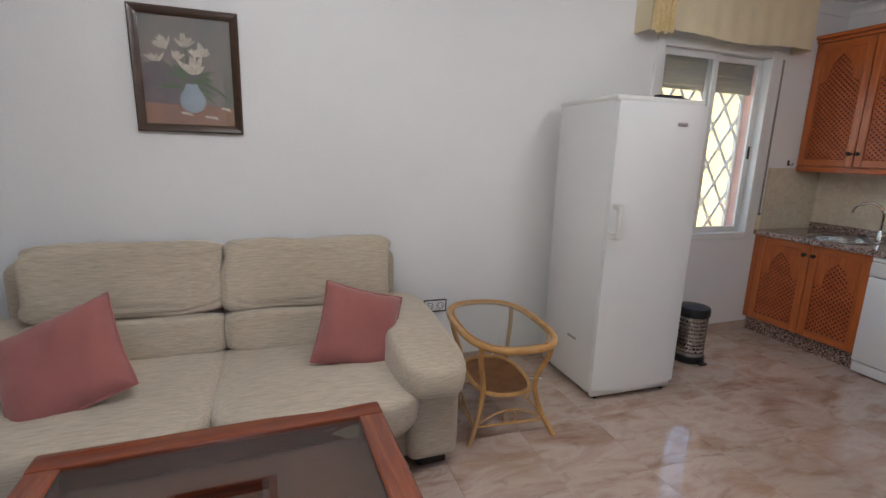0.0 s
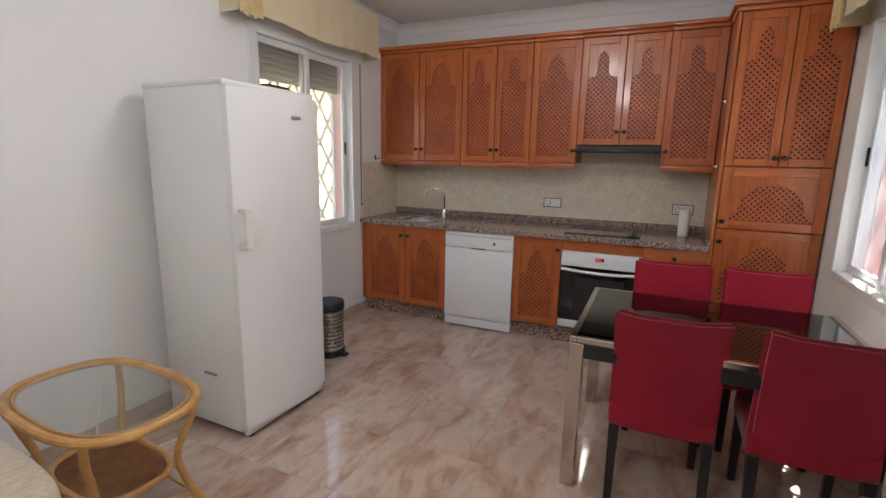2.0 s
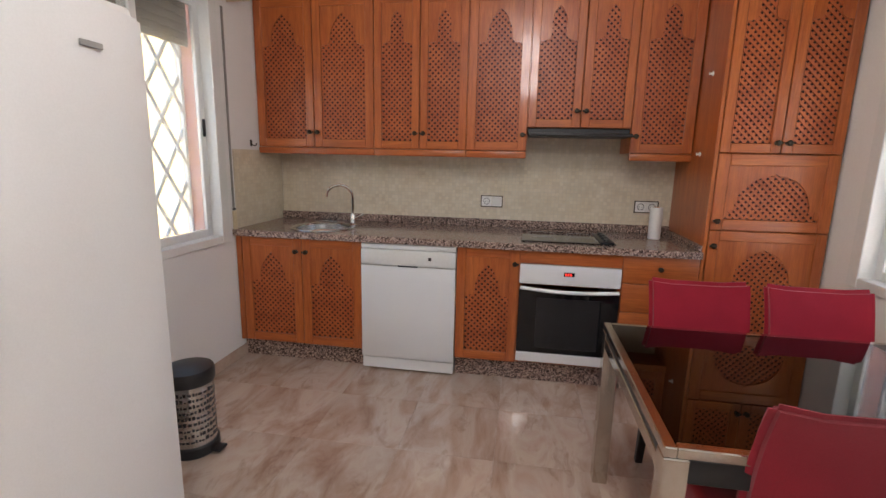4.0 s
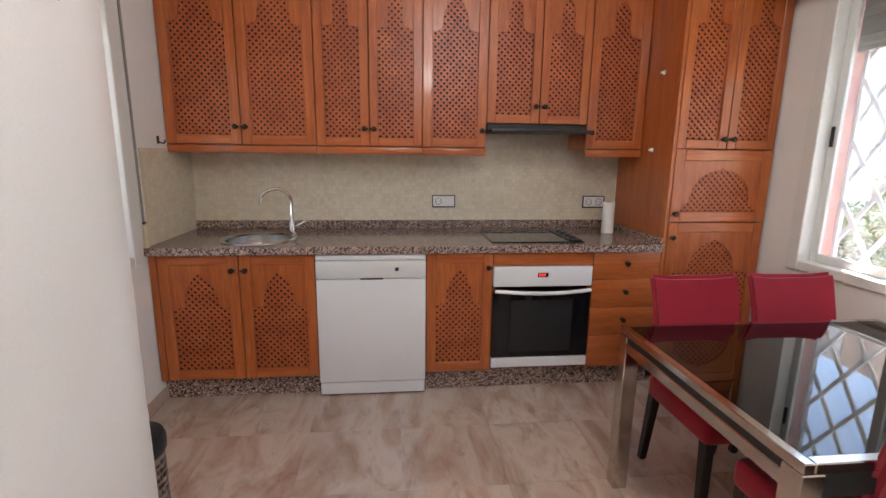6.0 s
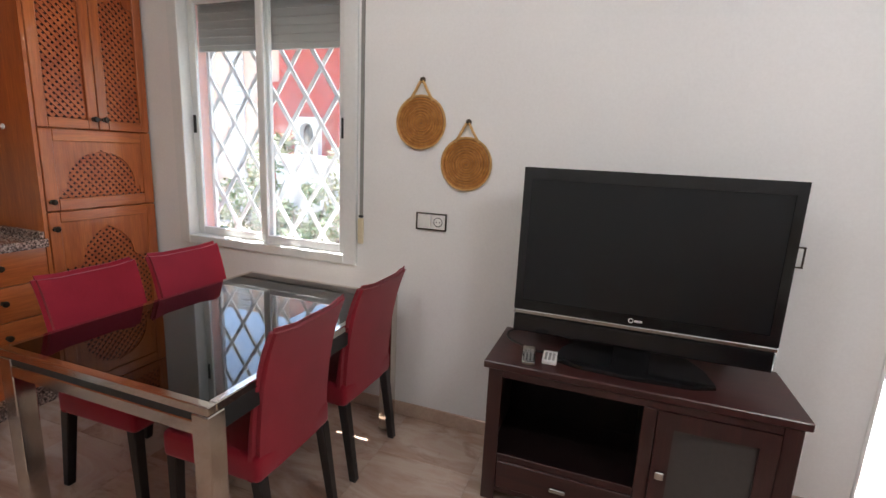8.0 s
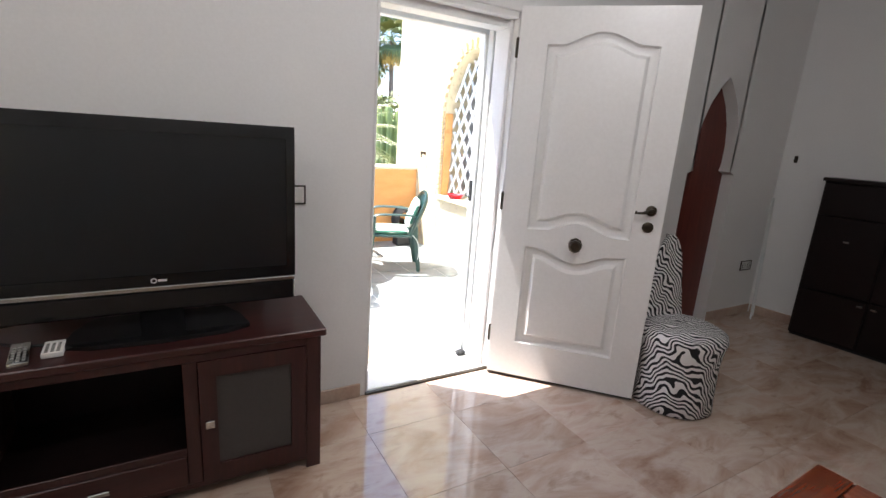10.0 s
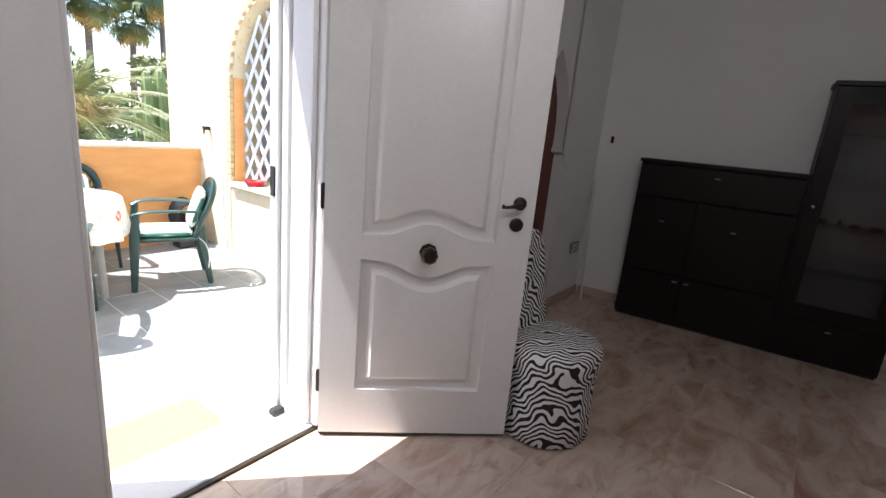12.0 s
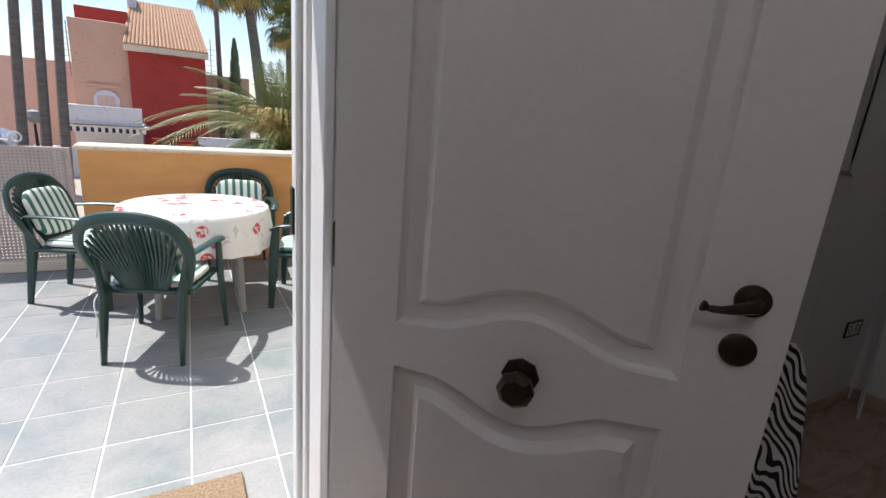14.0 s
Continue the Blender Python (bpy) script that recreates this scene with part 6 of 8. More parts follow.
def tv_stand():
    t = thing("tv_stand", pose(0.865, -0.300, 0, 0, 0, 180), "dark wenge television stand with open bay, drawer and frosted glass door", "tv stand")
    # seen from the room: local -y is the front, x runs to the right of someone facing the wall from behind the front
    w, d, h = 1.07, 0.40, 0.60
    B = d
    # the front face is at local y = 0 towards +y of the room
    part("top", boxes((-w / 2, w / 2, -0.012, -0.012 + B, h - 0.030, h), bevel=0.004), MAHOG_H, t, "dark wenge top")
    part("side_panel", boxes((-w / 2 + 0.02, -w / 2 + 0.045, 0.0, B - 0.02, 0.0, h - 0.031), bevel=0.002), MAHOG, t, "dark wenge side")
    part("side_panel", boxes((w / 2 - 0.045, w / 2 - 0.02, 0.0, B - 0.02, 0.0, h - 0.031), bevel=0.002), MAHOG, t, "dark wenge side")
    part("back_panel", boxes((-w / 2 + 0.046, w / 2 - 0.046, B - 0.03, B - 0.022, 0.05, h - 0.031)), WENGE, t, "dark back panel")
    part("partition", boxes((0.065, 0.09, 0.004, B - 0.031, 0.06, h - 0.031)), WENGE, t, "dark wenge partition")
    part("front_frame", boxes((-w / 2 + 0.02, -w / 2 + 0.075, -0.004, 0.0035, 0.0, h - 0.031), (w / 2 - 0.075, w / 2 - 0.02, -0.004, 0.0035, 0.0, h - 0.031), (-w / 2 + 0.076, w / 2 - 0.076, -0.004, 0.0035, h - 0.06, h - 0.031), (-w / 2 + 0.076, w / 2 - 0.076, -0.004, 0.0035, 0.045, 0.065), (0.045, 0.09, -0.004, 0.0035, 0.066, h - 0.061), (-w / 2 + 0.076, 0.044, -0.004, 0.0035, 0.185, 0.215), bevel=0.0015), MAHOG, t, "dark wenge front frame")
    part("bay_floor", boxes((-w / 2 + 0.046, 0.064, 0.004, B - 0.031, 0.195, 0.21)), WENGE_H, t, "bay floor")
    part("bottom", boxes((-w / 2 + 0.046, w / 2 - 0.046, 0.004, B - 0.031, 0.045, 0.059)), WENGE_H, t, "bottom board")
    dr = part("drawer", boxes((-w / 2 + 0.078, 0.043, -0.008, 0.010, 0.067, 0.183), bevel=0.003), MAHOG_H, t, "dark wenge drawer front")
    part("drawer_handle", boxes((-0.245, -0.185, -0.024, -0.008, 0.118, 0.136), bevel=0.003), STEEL, dr, "steel bar handle")
    d0, d1 = 0.092, w / 2 - 0.078
    o = [(d0, 0.067), (d1, 0.067), (d1, h - 0.062), (d0, h - 0.062)]
    i_ = [(d0 + 0.055, 0.067 + 0.06), (d1 - 0.055, 0.127), (d1 - 0.055, h - 0.062 - 0.06), (d0 + 0.055, h - 0.122)]
    dd = part("door", slab(bmesh.new(), o, -0.010, 0.006, i_), MAHOG, t, "dark wenge door frame")
    part("door_glass", boxes((d0 + 0.05, d1 - 0.05, -0.001, 0.003, 0.122, h - 0.117)), surface("frosted_dark_glass", (0.055, 0.050, 0.048), (0.043, 0.039, 0.038), 3, rough=0.35, relief=0), dd, "frosted grey glass")
    part("door_handle", boxes((d0 + 0.014, d0 + 0.044, -0.026, -0.010, 0.285, 0.315), bevel=0.003), STEEL, dd, "square steel knob")
    part("inner_shelf", boxes((0.091, w / 2 - 0.046, 0.03, B - 0.031, 0.30, 0.312)), WENGE_H, t, "inner shelf")


tv_stand()


def television():
    # as seen from the room: +x of the world is to the left
    tv = thing("television", pose(0.870, -0.50, 0.60, 0, 0, 180), "large black flat television on a glossy stand", "television")
    w, z0, z1 = 0.935, 0.075, 0.735
    part("casing", boxes((-w / 2 + 0.01, w / 2 - 0.01, 0.006, 0.075, z0 + 0.02, z1 - 0.01), bevel=0.02, seg=3), BLACK, tv, "black rear casing")
    o = [(-w / 2, z0 + 0.085), (w / 2, z0 + 0.085), (w / 2, z1), (-w / 2, z1)]
    s = [(-w / 2 + 0.032, z0 + 0.125), (w / 2 - 0.032, z0 + 0.125), (w / 2 - 0.032, z1 - 0.045), (-w / 2 + 0.032, z1 - 0.045)]
    part("bezel", slab(bmesh.new(), o, -0.006, 0.02, s), TVBLACK, tv, "gloss black bezel")
    part("screen", boxes((-w / 2 + 0.03, w / 2 - 0.03, 0.0005, 0.006, z0 + 0.122, z1 - 0.042)), SCREEN, tv, "dark matt screen")
    part("silver_strip", boxes((-w / 2, w / 2, -0.010, 0.02, z0 + 0.066, z0 + 0.083), bevel=0.003), STEEL, tv, "silver strip")
    part("speaker_bar", boxes((-w / 2 + 0.002, w / 2 - 0.002, -0.006, 0.02, z0 - 0.012, z0 + 0.064), bevel=0.006), TVBLACK, tv, "gloss black speaker bar")
    bm = bmesh.new()
    tube(bm, [(-0.018 + 0.008 * math.cos(t), -0.0068, z0 + 0.104 + 0.008 * math.sin(t)) for t in (2 * math.pi * i / 14 for i in range(14))], 0.0018, 4, True)
    box(bm, -0.006, 0.022, -0.0075, -0.0062, z0 + 0.100, z0 + 0.108)
    part("badge", bm, PAPER, tv, "small white badge")
    bm = bmesh.new()
    box(bm, -0.07, 0.07, 0.01, 0.05, 0.012, z0 + 0.05, bevel=0.01, seg=2)
    part("neck", bm, TVBLACK, tv, "gloss black neck")
    bm = slab(bmesh.new(), [(-0.21, -0.12), (0.21, -0.12), (0.26, -0.02), (0.28, 0.10), (0.20, 0.135), (0.0, 0.15), (-0.20, 0.135), (-0.28, 0.10), (-0.26, -0.02)], 0.001, 0.016)
    bmesh.ops.rotate(bm, verts=bm.verts[:], cent=(0, 0, 0), matrix=Matrix(((1, 0, 0), (0, 0, -1), (0, 1, 0))))
    bmesh.ops.recalc_face_normals(bm, faces=bm.faces[:])
    part("foot_plate", bm, TVBLACK, tv, "gloss black foot plate")


television()


def remote(m, label, mat, w, l):
    r = thing("remote_control", m, label, "remote control", "remote controls on the stand")
    part("case", boxes((-w / 2, w / 2, -l / 2, l / 2, 0.0, 0.018), bevel=0.004, seg=2), mat, r, "remote casing")
    bm = bmesh.new()
    for i in range(6):
        for j in range(3):
            x, y = (j - 1) * w * 0.27, l * 0.40 - i * l * 0.12
            box(bm, x - w * 0.08, x + w * 0.08, y - l * 0.025, y + l * 0.025, 0.0175, 0.0205)
    part("buttons", bm, SLAT, r, "rows of small buttons")


remote(pose(1.245, -0.385, 0.601, 0, 0, 8), "grey remote control on the television stand", STEEL, 0.05, 0.16)
remote(pose(1.165, -0.40, 0.601, 0, 0, 3), "white set-top remote control on the television stand", PAPER, 0.055, 0.10)

cb = thing("cable", pose(0, 0, 0), "thin black cable curling at the back edge of the television stand", "cable")
part("cable_run", tube(bmesh.new(), smoothed([(1.08, -0.50, 0.607), (1.21, -0.45, 0.607), (1.32, -0.50, 0.608), (1.37, -0.56, 0.61), (1.36, -0.64, 0.607), (1.30, -0.67, 0.607)], 6), 0.0045, 6), RUBBER, cb)


def straw_mat(x, z, r, label):
    s = thing("straw_trivet", pose(x, YS + 0.006, z, 0, 0, 180), label, "wall decoration", "straw trivets on the wall")
    bm = bmesh.new()
    pts = []
    turns = 9
    for i in range(turns * 28):
        t = i / 28
        rad = 0.004 + (r - 0.008) * t / turns
        a = 2 * math.pi * t
        pts.append((rad * math.cos(a), -0.006, rad * math.sin(a) * 0.98))
    tube(bm, pts, (r / turns) * 0.40, 6)
    part("coil", bm, STRAW, s, "coiled straw disc")
    part("rim", tube(bmesh.new(), [(r * 0.985 * math.cos(t), -0.006, r * 0.985 * math.sin(t)) for t in (2 * math.pi * i / 48 for i in range(48))], 0.0055, 6, True), STRAW_PALE, s, "paler plaited rim")
    part("backing", lathe_disc(r * 0.97), WICKER, s, "straw backing")
    bm = bmesh.new()
    tube(bm, smoothed([(-0.055, -0.006, r * 0.80), (-0.03, -0.008, r * 1.15), (0.0, -0.008, r * 1.52), (0.03, -0.008, r * 1.15), (0.055, -0.006, r * 0.80)], 5), 0.0065, 6)
    part("loop", bm, STRAW_PALE, s, "plaited straw loop")
    bm = bmesh.new()
    lathe(bm, [(0, 0.0), (0.014, 0.0), (0.014, 0.003), (0.004, 0.005), (0.004, 0.016), (0.008, 0.02), (0, 0.022)], 10)
    bmesh.ops.rotate(bm, verts=bm.verts[:], cent=(0, 0, 0), matrix=Euler((radians(90), 0, 0)).to_matrix())
    bmesh.ops.translate(bm, verts=bm.verts[:], vec=(0, 0.005, r * 1.56))
    part("hook", bm, BRASSDARK, s, "small brass hook")


def lathe_disc(r):
    bm = bmesh.new()
    lathe(bm, [(0, 0.0), (r, 0.0), (r, 0.003), (0, 0.003)], 36)
    bmesh.ops.rotate(bm, verts=bm.verts[:], cent=(0, 0, 0), matrix=Euler((radians(90), 0, 0)).to_matrix())
    bmesh.ops.translate(bm, verts=bm.verts[:], vec=(0, 0.004, 0))
    return bm


straw_mat(1.880, 1.506, 0.121, "round coiled straw trivet hanging higher by a plaited loop")
straw_mat(1.650, 1.327, 0.119, "round coiled straw trivet hanging lower by a plaited loop")


# ---- dining ----
def dining_table():
    t = thing("dining_table", pose(1.922, -0.608, 0), "extending dining table with smoked glass top and polished steel frame", "dining table")
    w, l, h = 0.870, 1.135, 0.70
    part("glass_top", boxes((0.028, w - 0.028, 0.028, l - 0.028, h - 0.006, h + 0.001)), TABLEGLASS, t, "smoked glass top")
    part("under_panel", boxes((0.045, w - 0.045, 0.045, l - 0.045, h - 0.050, h - 0.040)), BLACK, t, "black extension leaf")
    b = 0.03
    for a in ((0, w, 0, b), (0, w, l - b, l), (0, b, b, l - b), (w - b, w, b, l - b)):
        part("frame_rail", boxes((*a, h - 0.028, h), bevel=0.003), NICKEL, t, "polished steel top rail")
    for a in ((0.008, w - 0.008, 0.004, 0.022), (0.008, w - 0.008, l - 0.022, l - 0.004)):
        part("slot", boxes((*a, h - 0.050, h - 0.0285)), BLACK, t, "black slot under the rail")
        part("apron", boxes((a[0], a[1], a[2] - 0.003, a[3] + 0.003, h - 0.092, h - 0.051), bevel=0.003), NICKEL, t, "polished steel apron")
    for a in ((0.004, 0.022, 0.03, l - 0.03), (w - 0.022, w - 0.004, 0.03, l - 0.03)):
        part("side_apron", boxes((*a, h - 0.092, h - 0.0285), bevel=0.002), BLACK, t, "black side apron")
    for x in (0.0, w - 0.06):
        for y in (0.0, l - 0.06):
            part("leg", boxes((x, x + 0.06, y, y + 0.06, 0.0, h - 0.0295), bevel=0.003), NICKEL, t, "square polished steel leg")


dining_table()


def dining_chair():
    """Faces +x: the back is at x = 0."""
    c = thing("dining_chair", pose(0, 0, 0), "high-backed dining chair upholstered in crimson fabric with black legs", "dining chair", "crimson chairs round the dining table")
    w = 0.40
    bm = bmesh.new()
    # a curved, leaning back
    n, m = 14, 6
    prof = []
    for i in range(n + 1):
        u = i / n
        z = 0.33 + 0.525 * u
        x = 0.070 - 0.012 * u - 0.060 * u * u - 0.026 * u ** 5
        th = 0.052 - 0.024 * u
        prof.append((x, z, th))
    rings = []
    for x, z, th in prof:
        u = (z - 0.33) / 0.525
        hw = (w / 2) * (1 - 0.015 * u)
        ring = []
        for a, b in ((-1, -1), (-1, -0.5), (-1, 0.5), (-1, 1), (1, 1), (1, 0.5), (1, -0.5), (1, -1)):
            bow = -0.012 * (1 - b * b) if a < 0 else -0.012 * (1 - b * b)
            ring.append(bm.verts.new((x + a * th / 2 + bow, b * hw * (1 + 0.03 * u ** 3), z + (0.016 * b * b - 0.006) * u ** 6)))
        rings.append(ring)
    for a, b in zip(rings, rings[1:]):
        for j in range(8):
            bm.faces.new((a[j], a[(j + 1) % 8], b[(j + 1) % 8], b[j]))
    bm.faces.new(rings[0][::-1])
    bm.faces.new(rings[-1])
    bmesh.ops.recalc_face_normals(bm, faces=bm.faces[:])
    sharp = [e for e in bm.edges if len(e.link_faces) == 2 and e.calc_face_angle(0) > 0.8]
    bmesh.ops.bevel(bm, geom=sharp, offset=0.016, segments=4, affect="EDGES")
    part("backrest", bm, RED, c, "crimson upholstered back", smooth=50)
    bm = boxes((0.035, 0.43, -w / 2, w / 2, 0.335, 0.435), bevel=0.022, seg=3)
    part("seat", bm, RED, c, "crimson upholstered seat", smooth=50)
    for x, y, sx in ((0.055, -w / 2 + 0.028, -0.05), (0.055, w / 2 - 0.028, -0.05), (0.40, -w / 2 + 0.028, 0.01), (0.40, w / 2 - 0.028, 0.01)):
        bm = bmesh.new()
        box(bm, x - 0.02, x + 0.02, y - 0.02, y + 0.02, 0, 0.345, bevel=0.003)
        for v in bm.verts:
            if v.co.z < 0.1:
                v.co.x = x + sx + (v.co.x - x) * 0.75
                v.co.y = y + (v.co.y - y) * 0.75
        part("leg", bm, LEGBLACK, c, "tapered black leg")
    return c


first = dining_chair()
first.matrix_world = pose(1.895, 0.150, 0, 0, 0, 1)
copy_thing(first, pose(1.890, -0.345, 0, 0, 0, -1))
copy_thing(first, pose(2.935, 0.125, 0, 0, 0, 181))
copy_thing(first, pose(2.935, -0.330, 0, 0, 0, 179))


# ---- west part ----
def zebra_chair():
    c = thing("zebra_chair", pose(-1.53, -0.03, 0, 0, 0, 172), "low round chair in a black and white zebra-striped stretch cover", "chair")
    bm = bmesh.new()
    lathe(bm, [(0, 0.002), (0.20, 0.002), (0.212, 0.012), (0.205, 0.12), (0.202, 0.28), (0.212, 0.36), (0.222, 0.40), (0.215, 0.43), (0.17, 0.452), (0.08, 0.462), (0, 0.464)], 36)
    for v in bm.verts:
        a = math.atan2(v.co.y, v.co.x)
        if v.co.z < 0.38:
            v.co.x *= 1 + 0.012 * math.sin(a * 9)
            v.co.y *= 1 + 0.012 * math.sin(a * 9)
    part("seat", bm, ZEBRA, c, "zebra-striped round seat", smooth=80)
    bm = bmesh.new()
    n = 16
    rows = []
    for i in range(n + 1):
        u = i / n
        z = 0.36 + 0.54 * u
        hw = 0.150 * (1 - 0.52 * u) * math.sqrt(max(0.02, 1 - max(0, (u - 0.75) / 0.25) ** 2 * 0.96))
        y = 0.135 + 0.045 * u
        rows.append([bm.verts.new((math.cos(a) * hw, y + math.sin(a) * 0.033 * (1 - 0.3 * u) + 0.03 * (1 - (math.cos(a)) ** 2) * 0.5, z)) for a in (2 * math.pi * j / 20 for j in range(20))])
    for a, b in zip(rows, rows[1:]):
        for j in range(20):
            bm.faces.new((a[j], a[(j + 1) % 20], b[(j + 1) % 20], b[j]))
    bm.faces.new(rows[-1])
    bm.faces.new(rows[0][::-1])
    bmesh.ops.recalc_face_normals(bm, faces=bm.faces[:])
    part("backrest", bm, ZEBRA, c, "zebra-striped padded back", smooth=80)


zebra_chair()


def dark_cabinet():
    c = thing("display_cabinet", pose(-3.375, -0.30, 0, 0, 0, 95), "dark wenge sideboard with a taller glass-fronted display side", "display cabinet")
    # local x runs along the wall (+y of the world), -y faces the room (+x of the world)
    L, S, H1, H2, D = 1.64, 1.03, 1.235, 1.81, 0.24
    part("low_body", boxes((0.0, S, 0.02, D, 0.02, H1 - 0.026), bevel=0.002), WENGE, c, "dark wenge body")
    part("low_top", boxes((-0.012, S, -0.006, D, H1 - 0.025, H1), bevel=0.003), WENGE_H, c, "dark wenge top")
    t = 0.02
    part("tall_body", boxes((S + 0.001, S + t, 0.02, D, 0.02, H2 - 0.03), (L - t, L, 0.02, D, 0.02, H2 - 0.03), (S + t, L - t, D - 0.01, D, 0.02, H2 - 0.03), (S + t, L - t, 0.02, D - 0.011, 0.02, 0.30), (S + t, L - t, 0.02, D - 0.011, H2 - 0.05, H2 - 0.03)), WENGE, c, "dark wenge tall body")
    part("tall_top", boxes((S - 0.012, L + 0.012, -0.006, D, H2 - 0.029, H2), bevel=0.003), WENGE_H, c, "dark wenge top")
    part("plinth", boxes((0.01, L - 0.01, 0.03, D - 0.02, 0.0, 0.019)), BLACK, c, "black plinth")
    # sheet lighter than the wenge back, its colour stands for glints among the shelves
    part("glint_lining", boxes((S + t + 0.001, L - t - 0.001, D - 0.016, D - 0.0105, 0.301, H2 - 0.051)), SLAT, c, "grey lining, paler to stand for reflections in the glass")
    for z in (0.62, 0.93, 1.23, 1.50):
        part("glass_shelf", boxes((S + t, L - t, 0.05, D - 0.012, z, z + 0.006)), CLEARGLASS, c, "glass shelf")
    for x, w_, z, hh in ((1.16, 0.05, 0.936, 0.022), (1.25, 0.03, 0.936, 0.035), (1.33, 0.06, 0.936, 0.018), (1.44, 0.07, 0.936, 0.016), (1.30, 0.012, 1.236, 0.02)):
        bm = bmesh.new()
        lathe(bm, [(0, 0), (w_ / 2, 0), (w_ / 2 * 1.05, hh * 0.5), (w_ / 2 * 0.6, hh), (0, hh)], 14, (x, 0.14, z + 0.0005))
        part("small_bowl", bm, BLACK, c, "small dark bowl on a glass shelf")
    # fronts
    rows = [
        ("flap", (0.012, S - 0.012, H1 - 0.27, H1 - 0.035)), ("drawer", (0.012, 0.425, 0.40, H1 - 0.278)), ("drawer", (0.433, S - 0.012, 0.40, H1 - 0.278)),
        ("door", (0.012, 0.425, 0.035, 0.392)), ("door", (0.433, S - 0.012, 0.035, 0.392)), ("drawer", (S + 0.012, L - 0.012, 0.035, 0.29))]
    for k, (nm, (a, b, z0, z1)) in enumerate(rows):
        d = part(nm, boxes((a, b, 0.0, 0.0195, z0, z1), bevel=0.004), WENGE_H, c, "dark wenge front")
        kx = {0: (a + b) / 2, 1: (a + b) / 2, 2: 0.685, 3: b - 0.035, 4: a + 0.035, 5: (a + b) / 2}[k]
        kz = (z1 - 0.06, 0.79, 0.785, 0.355, 0.355, z1 - 0.045)[k]
        part("handle", boxes((kx - 0.018, kx + 0.018, -0.016, 0.0, kz - 0.007, kz + 0.007), bevel=0.003), STEEL, d, "small steel handle")
    o = [(S + 0.012, 0.30), (L - 0.012, 0.30), (L - 0.012, H2 - 0.035), (S + 0.012, H2 - 0.035)]
    i_ = [(S + 0.095, 0.40), (L - 0.095, 0.40), (L - 0.095, H2 - 0.13), (S + 0.095, H2 - 0.13)]
    dd = part("glass_door", slab(bmesh.new(), o, 0.0, 0.0195, i_), WENGE, c, "dark wenge glazed door frame")
    part("door_glass", boxes((S + 0.09, L - 0.09, 0.008, 0.012, 0.395, H2 - 0.125)), glass("cabinet_glass", (0.70, 0.70, 0.72), 1.55, rough=0.12), dd, "smoky cabinet glass")
    part("door_knob", boxes((S + 0.035, S + 0.055, -0.016, 0.0, 1.03, 1.05), bevel=0.003), STEEL, dd, "small steel knob")
    return c


dark_cabinet()


BULB = glow("lit_bulb", (1.0, 0.96, 0.88), 5.0)


def hall_chest():
    c = thing("hall_chest", pose(-5.36, 1.30, 0, 0, 0, 90), "khaki-painted chest of drawers with a marble top in the hall", "chest of drawers")
    L, h, D = 1.35, 0.84, 0.42
    part("body", boxes((0, L, 0.015, D, 0.10, h - 0.035), bevel=0.004), GREYBOARD, c, "grey body")
    part("marble_top", boxes((-0.02, L + 0.02, -0.02, D + 0.0, h - 0.034, h), bevel=0.008, seg=2), surface("green_marble", (0.35, 0.42, 0.42), (0.10, 0.16, 0.16), 9, (1, 5, 1), rough=0.1, relief=0), c, "green veined marble top")
    for x0, x1 in ((0.01, L - 0.01),):
        for z0, z1 in ((0.57, 0.79), (0.34, 0.56), (0.11, 0.33)):
            d = part("drawer", boxes((x0, x1, 0.0, 0.0145, z0, z1), bevel=0.004), GREYBOARD, c, "grey drawer front")
            part("handle", boxes(((x0 + x1) / 2 - 0.04, (x0 + x1) / 2 + 0.04, -0.014, 0.0, (z0 + z1) / 2 - 0.006, (z0 + z1) / 2 + 0.006), bevel=0.003), BRASSDARK, d, "thin bar handle")
    part("plinth", boxes((0.02, L - 0.02, 0.04, D - 0.01, 0.0, 0.099)), GREYBOARD, c, "grey plinth")
    m = thing("hall_mirror", pose(-5.835, 1.38, 0.95, 0, 0, 90), "wide mirror in a thin white frame above the hall chest", "mirror")
    part("mirror_glass", boxes((0.03, 1.17, 0.0, 0.006, 0.03, 0.87)), MIRROR, m, "silvered mirror")
    o = [(0, 0), (1.2, 0), (1.2, 0.9), (0, 0.9)]
    part("mirror_frame", slab(bmesh.new(), o, -0.012, 0.010, [(0.03, 0.03), (1.17, 0.03), (1.17, 0.87), (0.03, 0.87)]), ALU, m, "thin white frame")
    ml = thing("mirror_light", pose(-5.835, 1.38, 1.90, 0, 0, 90), "chrome bar with three small lit bulbs above the hall mirror", "wall lamp")
    part("bar", boxes((0.40, 1.40, -0.02, 0.0, -0.015, 0.015), bevel=0.004), CHROME, ml, "chrome bar")
    for x in (0.50, 0.86, 1.26):
        bm = bmesh.new()
        lathe(bm, [(0, -0.035), (0.012, -0.033), (0.016, -0.02), (0.011, -0.002), (0, 0)], 12, (x, -0.035, -0.012))
        part("bulb", bm, BULB, ml, "small lit bulb")
    s = thing("shell_lamp", pose(-5.56, 1.72, 0.84), "cream shell ornament standing on the hall chest", "ornament")
    bm = bmesh.new()
    lathe(bm, [(0, 0), (0.07, 0), (0.075, 0.02), (0.04, 0.04), (0.035, 0.06), (0.0, 0.062)], 18)
    part("foot", bm, LACE, s, "cream foot")
    bm = bmesh.new()
    pillow(bm, (0, 0, 0.15), (0.11, 0.10, 0.095), 2.2, 12, 0.02, 3)
    part("shell", bm, PAPER, s, "cream shell", smooth=80)


hall_chest()

